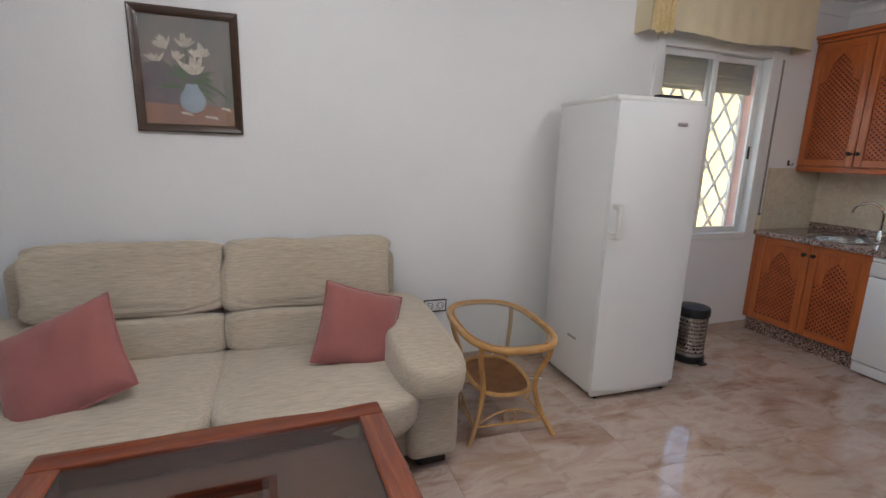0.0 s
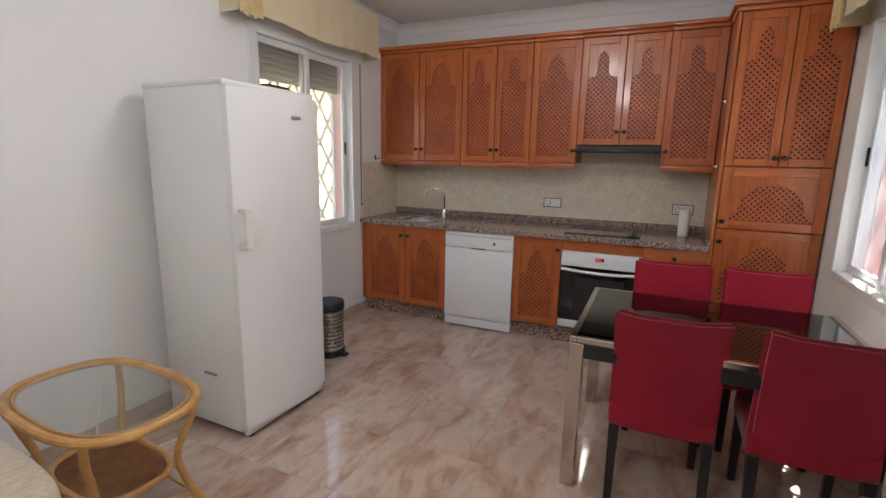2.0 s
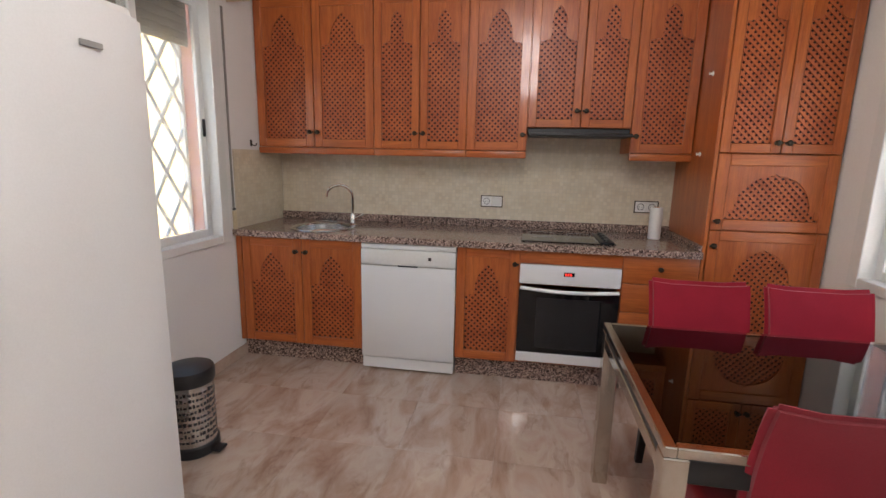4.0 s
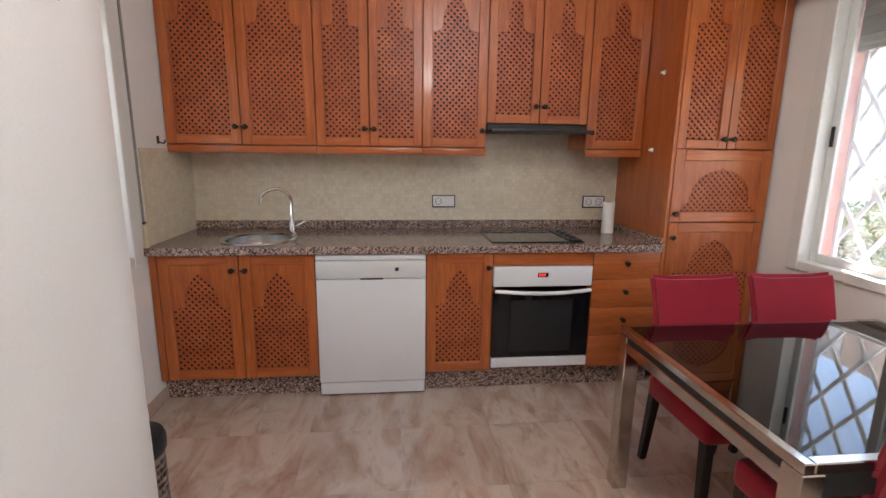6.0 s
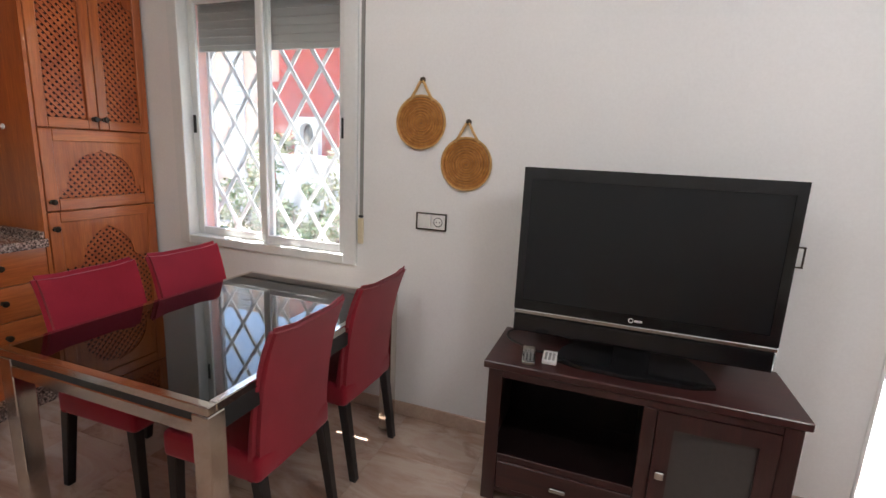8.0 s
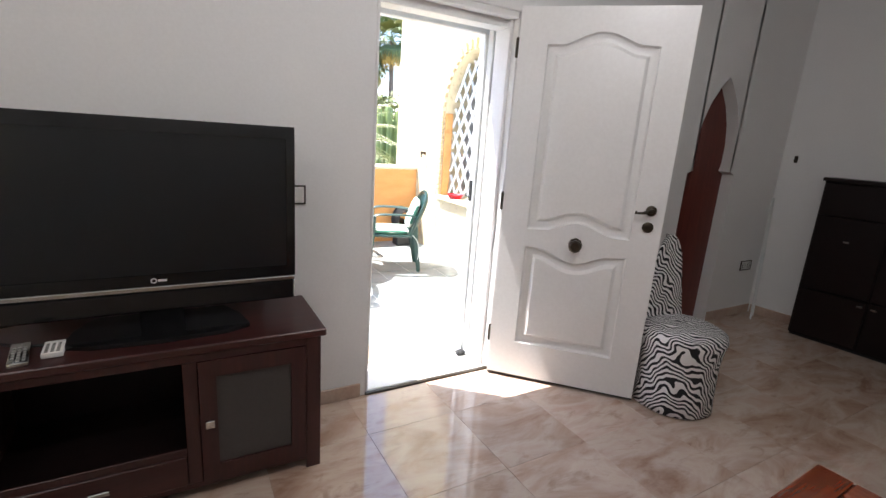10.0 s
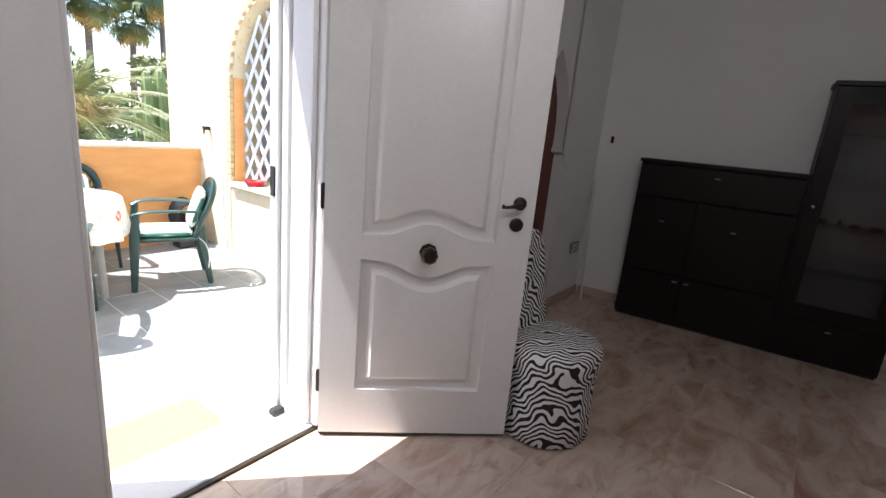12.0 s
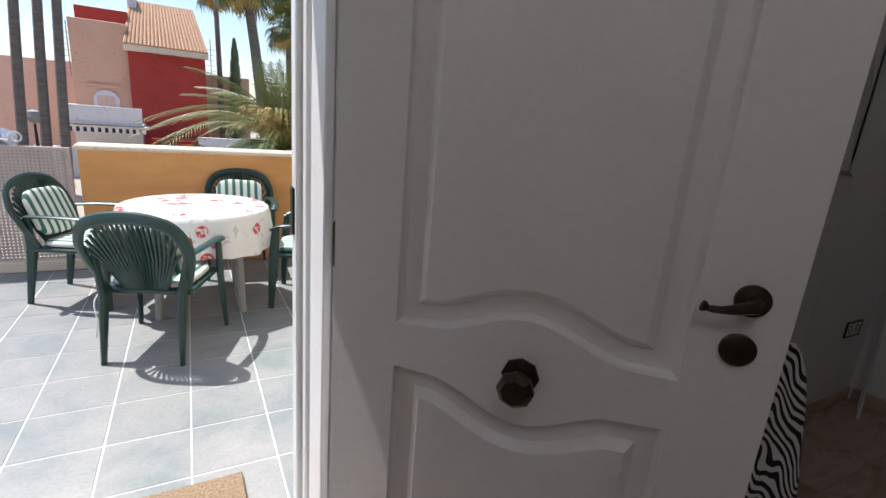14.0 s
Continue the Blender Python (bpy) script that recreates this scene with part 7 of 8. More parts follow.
# small things on walls and floor
hk = thing("wall_hook", WM @ pose(0.10, -0.001, 1.345), "small dark hook on the white wall", "wall hook")
bm = boxes((-0.012, 0.012, -0.012, 0.0, -0.025, 0.03), bevel=0.003)
tube(bm, smoothed([(0, -0.012, -0.005), (0, -0.035, -0.012), (0, -0.042, 0.005)], 4), 0.004, 6)
part("hook_plate", bm, BRASSDARK, hk)
hk = thing("wall_hook", pose(3.84, YN - 0.001, 1.41, 0, 0, 0), "small dark hook over the mosaic", "wall hook")
bm = boxes((-0.008, 0.008, -0.010, 0.0, -0.012, 0.03), bevel=0.003)
tube(bm, smoothed([(0, -0.010, -0.002), (0.01, -0.03, -0.008), (0.014, -0.036, 0.01)], 4), 0.004, 6)
part("hook_plate", bm, BRASSDARK, hk)
rk = thing("folded_rack", pose(-3.46, -0.655, 0, 0, 0, 20), "thin white folded metal rack leaning in the alcove corner", "folding rack")
part("rack_frame", tube(bmesh.new(), smoothed([(-0.06, 0.04, 0.0), (-0.06, 0.02, 0.5), (-0.06, 0.0, 0.95), (0, 0.0, 1.02), (0.06, 0.0, 0.95), (0.06, 0.02, 0.5), (0.06, 0.04, 0.0)], 6), 0.007, 8), GRILLE, rk, "white tube frame")
cb = thing("cable_coil", pose(1.22, 2.45, 0), "loose white cable behind the cane table", "cable")
bm = bmesh.new()
tube(bm, smoothed([(0.05, 0.19, 0.30), (0.0, 0.16, 0.2), (-0.06, 0.08, 0.05), (0.02, -0.02, 0.006), (0.1, 0.03, 0.006), (0.07, 0.12, 0.006), (-0.03, 0.10, 0.008), (-0.05, -0.03, 0.006), (0.08, -0.08, 0.006), (0.2, -0.12, 0.006)], 8), 0.004, 6)
part("cable_run", bm, PAPER, cb)


# ---- terrace ----
XWT = -2.15     # terrace west wall
YP = -4.58      # parapet


def terrace_wall():
    """Roughcast wall west of the terrace with an arched, brick-edged window behind a white lattice."""
    y0, y1 = -3.88, -2.66
    sill, spring, top = 0.60, 1.60, 2.28
    bm = bmesh.new()
    box(bm, XWT - 0.30, XWT, -5.3, y0, T, 4.2)
    box(bm, XWT - 0.30, XWT, y1, YO - 0.001, T, 4.2)
    box(bm, XWT - 0.30, XWT, y0, y1, T, sill)
    ym, hw = (y0 + y1) / 2, (y1 - y0) / 2
    arc = [(ym - hw * math.cos(a), spring + (top - spring) * math.sin(a)) for a in (math.pi * i / 18 for i in range(19))]
    for (a, z), (b, z2) in zip(arc, arc[1:]):
        vs = [bm.verts.new(c) for c in ((XWT, a, z), (XWT, b, z2), (XWT, b, 4.2), (XWT, a, 4.2), (XWT - 0.3, a, z), (XWT - 0.3, b, z2))]
        bm.faces.new(vs[:4])
        bm.faces.new((vs[0], vs[4], vs[5], vs[1]))
    bmesh.ops.recalc_face_normals(bm, faces=bm.faces[:])
    w = structure("terrace_wall", bm, ROUGHCAST, "pale yellow roughcast terrace wall with an arched window")
    # brick edging, each brick a piece
    rnd = random.Random(2)
    bm = bmesh.new()
    box(bm, 0.0, 0.035, -0.028, 0.028, 0.0, 0.11, bevel=0.004)
    finish(bm)
    me = bpy.data.meshes.new("brick")
    bm.to_mesh(me)
    bm.free()
    me.materials.append(BRICKTRIM)
    spots = []
    z = sill + 0.03
    while z < spring:
        spots += [(y0, z, 90), (y1, z, -90)]
        z += 0.063
    for i in range(21):
        a = math.pi * i / 20
        spots.append((ym - hw * math.cos(a), spring + (top - spring) * math.sin(a), 90 - math.degrees(a)))
    for y, z, ang in spots:
        b = new("brick", me)
        b.parent = w
        b.matrix_world = Matrix.Translation((XWT + 0.001, y, z)) @ pose(0, 0, 0, ang + rnd.uniform(-2, 2), 0, 0)
    structure("arch_sill", boxes((XWT - 0.2, XWT + 0.05, y0 - 0.03, y1 + 0.03, sill - 0.05, sill), bevel=0.006), CAP)
    # even grey put in for what the window glass reflects
    structure("arch_pane", boxes((XWT - 0.34, XWT - 0.305, y0 - 0.2, y1 + 0.2, sill - 0.2, top + 0.2)), SLAT, "grey sheet standing for reflecting window glass in the arch")
    structure("arch_jamb", boxes((XWT - 0.105, XWT - 0.002, y0 + 0.0005, y0 + 0.012, sill, spring)), OCHRE, "ochre painted jamb of the arched window")
    g = thing("arch_lattice", pose(0, 0, 0), "white painted lattice in the arched terrace window", "lattice")
    xg = XWT - 0.13
    for sg in (-1, 1):
        c = -3.0
        while c < 3.0:
            pts = []
            for q in range(61):
                z = sill + (top - sill) * q / 60
                y = ym + c + sg * (z - sill) * 0.62
                lim = hw * (1.0 if z < spring else math.sqrt(max(0, 1 - ((z - spring) / (top - spring)) ** 2)))
                if abs(y - ym) <= lim:
                    pts.append((xg + sg * 0.008, y, z))
            if len(pts) > 2:
                part("lattice_bar", tube(bmesh.new(), [pts[0], pts[-1]], 0.020, 4), GRILLE, g)
            c += 0.17
    return w


terrace_wall()
structure("terrace_wall_house", boxes((D1 + 0.001, 6.0, YO - 0.02, YO - 0.001, -1.1, 0.0)), OCHRE)

bm = bmesh.new()
box(bm, XWT, 0.32, YP - 0.18, YP, T, 0.845)
structure("parapet", bm, OCHRE, "ochre rendered terrace parapet")
structure("parapet_coping", boxes((XWT, 0.34, YP - 0.205, YP + 0.02, 0.846, 0.895), bevel=0.015), CAP, "whitish coping on the parapet")
structure("terrace_kerb", boxes((0.34, 3.6, YP - 0.10, YP + 0.06, T, -0.06), bevel=0.01), CAP, "pale kerb under the fence")
structure("house_front", boxes((-4.2, XWT - 0.301, YO - 0.3, YO - 0.06, T, 4.2)), ROUGHCAST)


SCREENPL = surface("beige_screen", (0.50, 0.43, 0.38), (0.44, 0.37, 0.33), 10, rough=0.7)


def fence():
    f = thing("mesh_fence", pose(0.37, YP - 0.02, -0.06), "white perforated plastic screen beside the parapet", "fence")
    bm = bmesh.new()
    L, h = 3.2, 0.90
    x = 0.0
    while x < L:
        box(bm, x, x + 0.017, -0.004, 0.0, 0.0, h)
        x += 0.026
    z = 0.0
    while z < h:
        box(bm, 0.0, L, 0.0, 0.004, z, z + 0.017)
        z += 0.026
    part("screen", bm, SCREENPL, f, "pale beige perforated screen", "stuff")
    part("top_bar", boxes((0.0, L, -0.012, 0.012, h, h + 0.02), bevel=0.004), SCREENPL, f, "beige top rail")
    for x in (0.0, 1.25, 2.45):
        part("post", boxes((x, x + 0.03, -0.02, 0.02, -0.0, h), bevel=0.004), SCREENPL, f, "beige post")
    w = thing("wrought_scroll", pose(0.70, YP - 0.03, 0.87), "white wrought-iron scroll on the gate", "ironwork")
    bm = bmesh.new()
    tube(bm, smoothed([(0.05 * (1 - i / 16) * math.cos(i * 0.7), 0, 0.05 + 0.05 * (1 - i / 16) * math.sin(i * 0.7)) for i in range(14)], 3), 0.006, 6)
    tube(bm, smoothed([(0.05, 0, 0.03), (0.3, 0, 0.06), (0.7, 0, 0.15), (1.3, 0, 0.20)], 5), 0.008, 6)
    part("scroll", bm, GRILLE, w)


fence()


def garden_chair():
    """Green plastic armchair facing -y with a striped cushion; the back is at +y."""
    c = thing("garden_chair", pose(0, 0, 0), "green plastic garden armchair with slatted back and striped cushions", "garden chair", "green garden chairs round the terrace table")
    for sx in (-1, 1):
        part("leg", tube(bmesh.new(), [(sx * 0.27, -0.24, 0), (sx * 0.25, -0.22, 0.40), (sx * 0.255, -0.20, 0.62)], [0.021, 0.036, 0.026], 8, flat=0.6), GREENPL, c, "green plastic front leg")
        part("leg", tube(bmesh.new(), [(sx * 0.205, 0.31, 0), (sx * 0.20, 0.25, 0.40), (sx * 0.235, 0.24, 0.62)], [0.021, 0.038, 0.024], 8, flat=0.6), GREENPL, c, "green plastic back leg")
        part("armrest", tube(bmesh.new(), smoothed([(sx * 0.255, -0.23, 0.60), (sx * 0.275, -0.15, 0.635), (sx * 0.275, 0.05, 0.64), (sx * 0.25, 0.22, 0.63)], 5), 0.030, 8, flat=0.4), GREENPL, c, "green plastic armrest")
    part("seat", boxes((-0.24, 0.24, -0.24, 0.22, 0.385, 0.412), bevel=0.012, seg=2), GREENPL, c, "green plastic seat")
    bk = part("back_frame", tube(bmesh.new(), smoothed([(-0.20, 0.20, 0.40), (-0.255, 0.262, 0.58), (-0.26, 0.312, 0.70), (-0.19, 0.355, 0.81), (0.0, 0.37, 0.85), (0.19, 0.355, 0.81), (0.26, 0.312, 0.70), (0.255, 0.262, 0.58), (0.20, 0.20, 0.40)], 6), 0.034, 8, flat=0.55), GREENPL, c, "green plastic fan-shaped back frame")
    for i in range(21):
        u = -1 + 2 * i / 20
        xt = u * 0.246
        zt = 0.838 - 0.17 * abs(u) ** 2.6
        part("slat", tube(bmesh.new(), [(u * 0.105, 0.205, 0.41), (u * 0.19, 0.268, 0.60), (xt, 0.200 + (zt - 0.40) * 0.375, zt)], 0.0092, 4), GREENPL, bk)
    bm = bmesh.new()
    pillow(bm, (0, -0.01, 0.435), (0.215, 0.215, 0.024), 4.5, 10, 0.006, 1)
    pad = part("seat_pad", bm, STRIPE, c, "green and white striped seat pad", smooth=80)
    part("pad_ties", tube(bmesh.new(), smoothed([(0.20, 0.20, 0.43), (0.24, 0.27, 0.36), (0.22, 0.30, 0.25), (0.24, 0.29, 0.15)], 4), 0.004, 5), PAPER, c, "white tie cord")
    bm = bmesh.new()
    pillow(bm, (0, 0.232, 0.63), (0.20, 0.028, 0.165), 4.0, 10, 0.006, 2, Euler((radians(-20), 0, 0)).to_matrix())
    part("back_pad", bm, STRIPE, c, "green and white striped back cushion", smooth=80)
    return c


gc = garden_chair()
gc.matrix_world = pose(-0.31, -2.89, T, 0, 0, -21)
copy_thing(gc, pose(0.18, -3.84, T, 0, 0, -112))
copy_thing(gc, pose(-0.86, -4.20, T, 0, 0, 176))
copy_thing(gc, pose(-1.28, -3.41, T, 0, 0, 71))


def terrace_table():
    t = thing("terrace_table", pose(-0.51, -3.50, T), "round grey terrace table", "garden table")
    bm = bmesh.new()
    lathe(bm, [(0, 0.70), (0.46, 0.70), (0.47, 0.71), (0.47, 0.725), (0.46, 0.735), (0, 0.735)], 40)
    part("tabletop", bm, SLAT, t, "grey round top")
    for a in (45, 135, 225, 315):
        x, y = 0.33 * math.cos(radians(a)), 0.33 * math.sin(radians(a))
        part("leg", tube(bmesh.new(), [(x * 1.12, y * 1.12, 0), (x, y, 0.70)], [0.026, 0.036], 10), SLAT, t, "grey plastic leg")
    k = thing("tablecloth", pose(-0.51, -3.50, T), "white oilcloth with red and green flowers over the terrace table", "tablecloth")
    bm = bmesh.new()
    n = 72
    rings = [[bm.verts.new((0, 0, 0.741))]]
    for r, z in ((0.15, 0.741), (0.30, 0.741), (0.42, 0.741), (0.468, 0.740), (0.482, 0.73), (0.490, 0.70)):
        rings.append([bm.verts.new((r * math.cos(2 * math.pi * j / n), r * math.sin(2 * math.pi * j / n), z)) for j in range(n)])
    for q in range(1, 6):
        drop = 0.70 - 0.235 * q / 5
        rings.append([bm.verts.new(((0.492 + 0.022 * q / 5 + 0.020 * q / 5 * math.sin(11 * th + math.sin(3 * th) * 2)) * math.cos(th), (0.492 + 0.022 * q / 5 + 0.020 * q / 5 * math.sin(11 * th + math.sin(3 * th) * 2)) * math.sin(th), drop + 0.012 * q / 5 * math.cos(4 * th))) for th in (2 * math.pi * j / n for j in range(n))])
    for a, b in zip(rings, rings[1:]):
        for j in range(n):
            q = list(dict.fromkeys([a[j % len(a)], a[(j + 1) % len(a)], b[(j + 1) % len(b)], b[j % len(b)]]))
            if len(q) > 2:
                bm.faces.new(q)
    bmesh.ops.recalc_face_normals(bm, faces=bm.faces[:])
    part("cloth", bm, FLORAL, k, smooth=80)


terrace_table()

dm = thing("door_mat", pose(-0.350, -1.345, T, 0, 0, 1), "brown coir door mat on the terrace tiles", "door mat")
part("mat", boxes((-0.26, 0.26, -0.16, 0.16, 0.003, 0.022), bevel=0.006), MAT, dm)
pp = thing("wall_pipe", pose(XWT + 0.03, -4.06, T), "thin white downpipes on the terrace wall", "pipe")
part("pipe", tube(bmesh.new(), [(0, 0, 0.1), (0, 0, 1.45)], 0.012, 8), GRILLE, pp)
part("pipe", tube(bmesh.new(), smoothed([(0.0, 0.10, 0.02), (0.02, 0.09, 0.08), (0.0, 0.08, 0.3), (0, 0.08, 1.36)], 5), 0.010, 8), GRILLE, pp)
tpg = thing("garden_tap", pose(XWT + 0.02, -4.36, 1.09), "small dark tap on the terrace wall", "tap")
part("tap_body", boxes((-0.02, 0.05, -0.02, 0.02, -0.02, 0.02), (0.03, 0.05, -0.008, 0.008, -0.06, -0.02), bevel=0.004), BRASSDARK, tpg)
rb = thing("ash_dish", pose(XWT - 0.02, -3.54, 0.60), "small red dish on the window sill", "dish")
bm = bmesh.new()
lathe(bm, [(0, 0.0), (0.07, 0.0), (0.10, 0.05), (0.097, 0.052), (0.066, 0.008), (0, 0.006)], 20)
part("dish", bm, REDPL, rb)
hs = thing("hose_reel", pose(-1.86, -4.36, T), "coil of dark garden hose behind a chair", "garden hose")
for k in range(6):
    ring = [((0.125 - 0.008 * k) * math.cos(t), 0.025 * k - 0.06, 0.34 + (0.17 - 0.010 * k) * math.sin(t)) for t in (2 * math.pi * i / 28 for i in range(28))]
    part("hose_loop", tube(bmesh.new(), ring, 0.012, 6, True), RUBBER, hs, "dark hose loop")
part("stand", boxes((-0.10, 0.10, -0.08, 0.08, 0.0, 0.14), (-0.015, 0.015, -0.09, 0.09, 0.14, 0.36), bevel=0.01), BLACK, hs, "black stand")


# ---- beyond the terrace ----
G0 = -1.10

structure("ground", boxes((-400, 400, -400, YP - 0.25, -1.30, G0), (-400, 400, YN2 + 0.3, 400, -1.30, G0)), GROUND, "pale dusty ground and road")
structure("terrace_base", boxes((XWT - 0.3, 3.6, YP - 0.25, YO - 0.02, G0 - 0.1, T - 0.003)), TGROUT)
structure("garden_ground", boxes((3.6, 60, YP - 0.25, YN2 + 0.3, -1.30, G0), (-60, -6.1, YP - 0.25, YN2 + 0.3, -1.30, G0)), GROUND)


def house_far():
    h = thing("neighbour_house", pose(-2.66, 0, G0), "peach and dark red house with a clay tile roof", "house")
    part("wall", boxes((4.0, 5.75, -26.0, -22.0, 0.0, 5.0), bevel=0.02), PEACH, h, "peach rendered wall")
    part("red_wall", boxes((1.44, 3.999, -26.0, -21.8, 0.0, 4.3)), REDWALL, h, "dark red rendered wall")
    part("attic", boxes((3.99, 5.6, -25.0, -22.6, 5.001, 5.5)), REDWALL, h, "dark red attic wall")
    # the sloping tiled roof
    bm = bmesh.new()
    y0, z0, y1, z1 = -21.6, 4.30, -23.6, 6.05
    xl0, xr0, xl1, xr1 = 4.12, 1.32, 3.95, 1.75
    n = 22
    for i in range(n):
        u = (i + 0.5) / n
        a = Vector((xl0 + (xr0 - xl0) * u, y0, z0))
        b = Vector((xl1 + (xr1 - xl1) * u, y1, z1))
        tube(bm, [a, b], 0.062, 8)
    part("roof_tiles", bm, ROOFTILE, h, "rows of round clay tiles", "stuff")
    bm = bmesh.new()
    v = [bm.verts.new(q) for q in ((xl0, y0, z0 - 0.02), (xr0, y0, z0 - 0.02), (xr1, y1, z1 - 0.02), (xl1, y1, z1 - 0.02), (xl0, y0, z0 - 0.22), (xr0, y0, z0 - 0.22), (xr1, y1, z0 - 0.22), (xl1, y1, z0 - 0.22))]
    for q in ((0, 1, 2, 3), (4, 5, 1, 0), (5, 6, 2, 1), (7, 4, 0, 3), (6, 7, 3, 2), (7, 6, 5, 4)):
        bm.faces.new([v[i] for i in q])
    part("roof", bm, CAP, h, "whitish eaves")
    for x in (1.9, 2.5, 3.1):
        part("beam_end", boxes((x, x + 0.28, -21.79, -21.55, 3.93, 4.05)), REDWALL, h, "dark red beam end")
    part("chimney", boxes((3.7, 4.0, -23.6, -23.2, 5.6, 6.2), bevel=0.02), WHITEWALL, h, "white chimney")
    bm = bmesh.new()
    arch = [(4.40, 1.6), (5.20, 1.6)] + [(4.80 + 0.40 * math.cos(t), 2.25 + 0.36 * math.sin(t)) for t in (math.pi * i / 12 for i in range(13))]
    slab(bm, arch, -21.995, -21.93)
    wn_ = part("window", bm, WHITEWALL, h, "arched white window surround")
    part("pane", boxes((4.52, 5.08, -21.929, -21.915, 1.7, 2.40)), PALEPEACH, wn_, "closed pale shutter")
    part("lintel", boxes((4.35, 5.30, -21.99, -21.90, 2.72, 2.80)), PEACH, h, "peach window hood")
    part("balcony", boxes((3.60, 5.80, -21.9, -20.15, 1.42, 1.50), (3.60, 5.80, -20.27, -20.15, 1.501, 2.05), (5.70, 5.80, -21.9, -20.28, 1.501, 2.05), bevel=0.01), WHITEWALL, h, "white balcony parapet")
    part("awning", boxes((3.5, 5.9, -21.9, -19.9, 1.34, 1.40)), CAP, h, "pale awning over the ground floor")
    k = 0
    x = 3.5
    while x < 5.89:
        part("awning_flap", boxes((x, x + 0.095, -19.92, -19.89, 1.19, 1.339)), RUBBER if k % 2 else WHITEWALL, h, "striped awning flap")
        x += 0.10
        k += 1
    part("ground_floor", boxes((3.7, 5.75, -21.9, -21.2, 0.0, 1.33)), WHITEWALL, h, "white ground floor")
    part("pergola", boxes((1.4, 3.4, -21.7, -20.6, 0.95, 1.02), (1.4, 1.48, -20.68, -20.6, 0.0, 0.949), (3.3, 3.38, -20.68, -20.6, 0.0, 0.949)), REDWALL, h, "dark red porch roof")
    for ax, ay in ((5.86, -22.4), (1.22, -22.2)):
        bm = boxes((ax - 0.015, ax + 0.015, ay - 0.015, ay + 0.015, 3.0, 4.9))
        for q in range(7):
            box(bm, ax - 0.16, ax + 0.16, ay - 0.01, ay + 0.01, 3.3 + q * 0.2, 3.315 + q * 0.2)
        part("roof_aerial", bm, SLAT, h, "thin grey roof aerial")
    b = thing("neighbour_block", pose(-2.66, 0, G0), "low peach house further down the road", "house")
    part("wall", boxes((-0.6, 1.43, -28, -26, 0.0, 3.75)), PEACH, b, "peach wall")
    part("wall", boxes((5.9, 12.0, -27, -25, 0.0, 3.62)), PALEPEACH, b, "peach wall")
    b2 = thing("garden_wall", pose(-2.66, 0, G0), "low white garden wall with dark red gates across the road", "garden wall")
    part("wall", boxes((-3.0, 1.9, -17.3, -17.1, 0.0, 1.35)), WHITEWALL, b2, "white wall")
    part("gate", boxes((1.91, 2.9, -17.3, -17.2, 0.0, 1.1)), REDWALL, b2, "dark red gate")
    part("wall", boxes((2.91, 9.0, -17.3, -17.1, 0.0, 0.9)), WHITEWALL, b2, "white wall")


house_far()


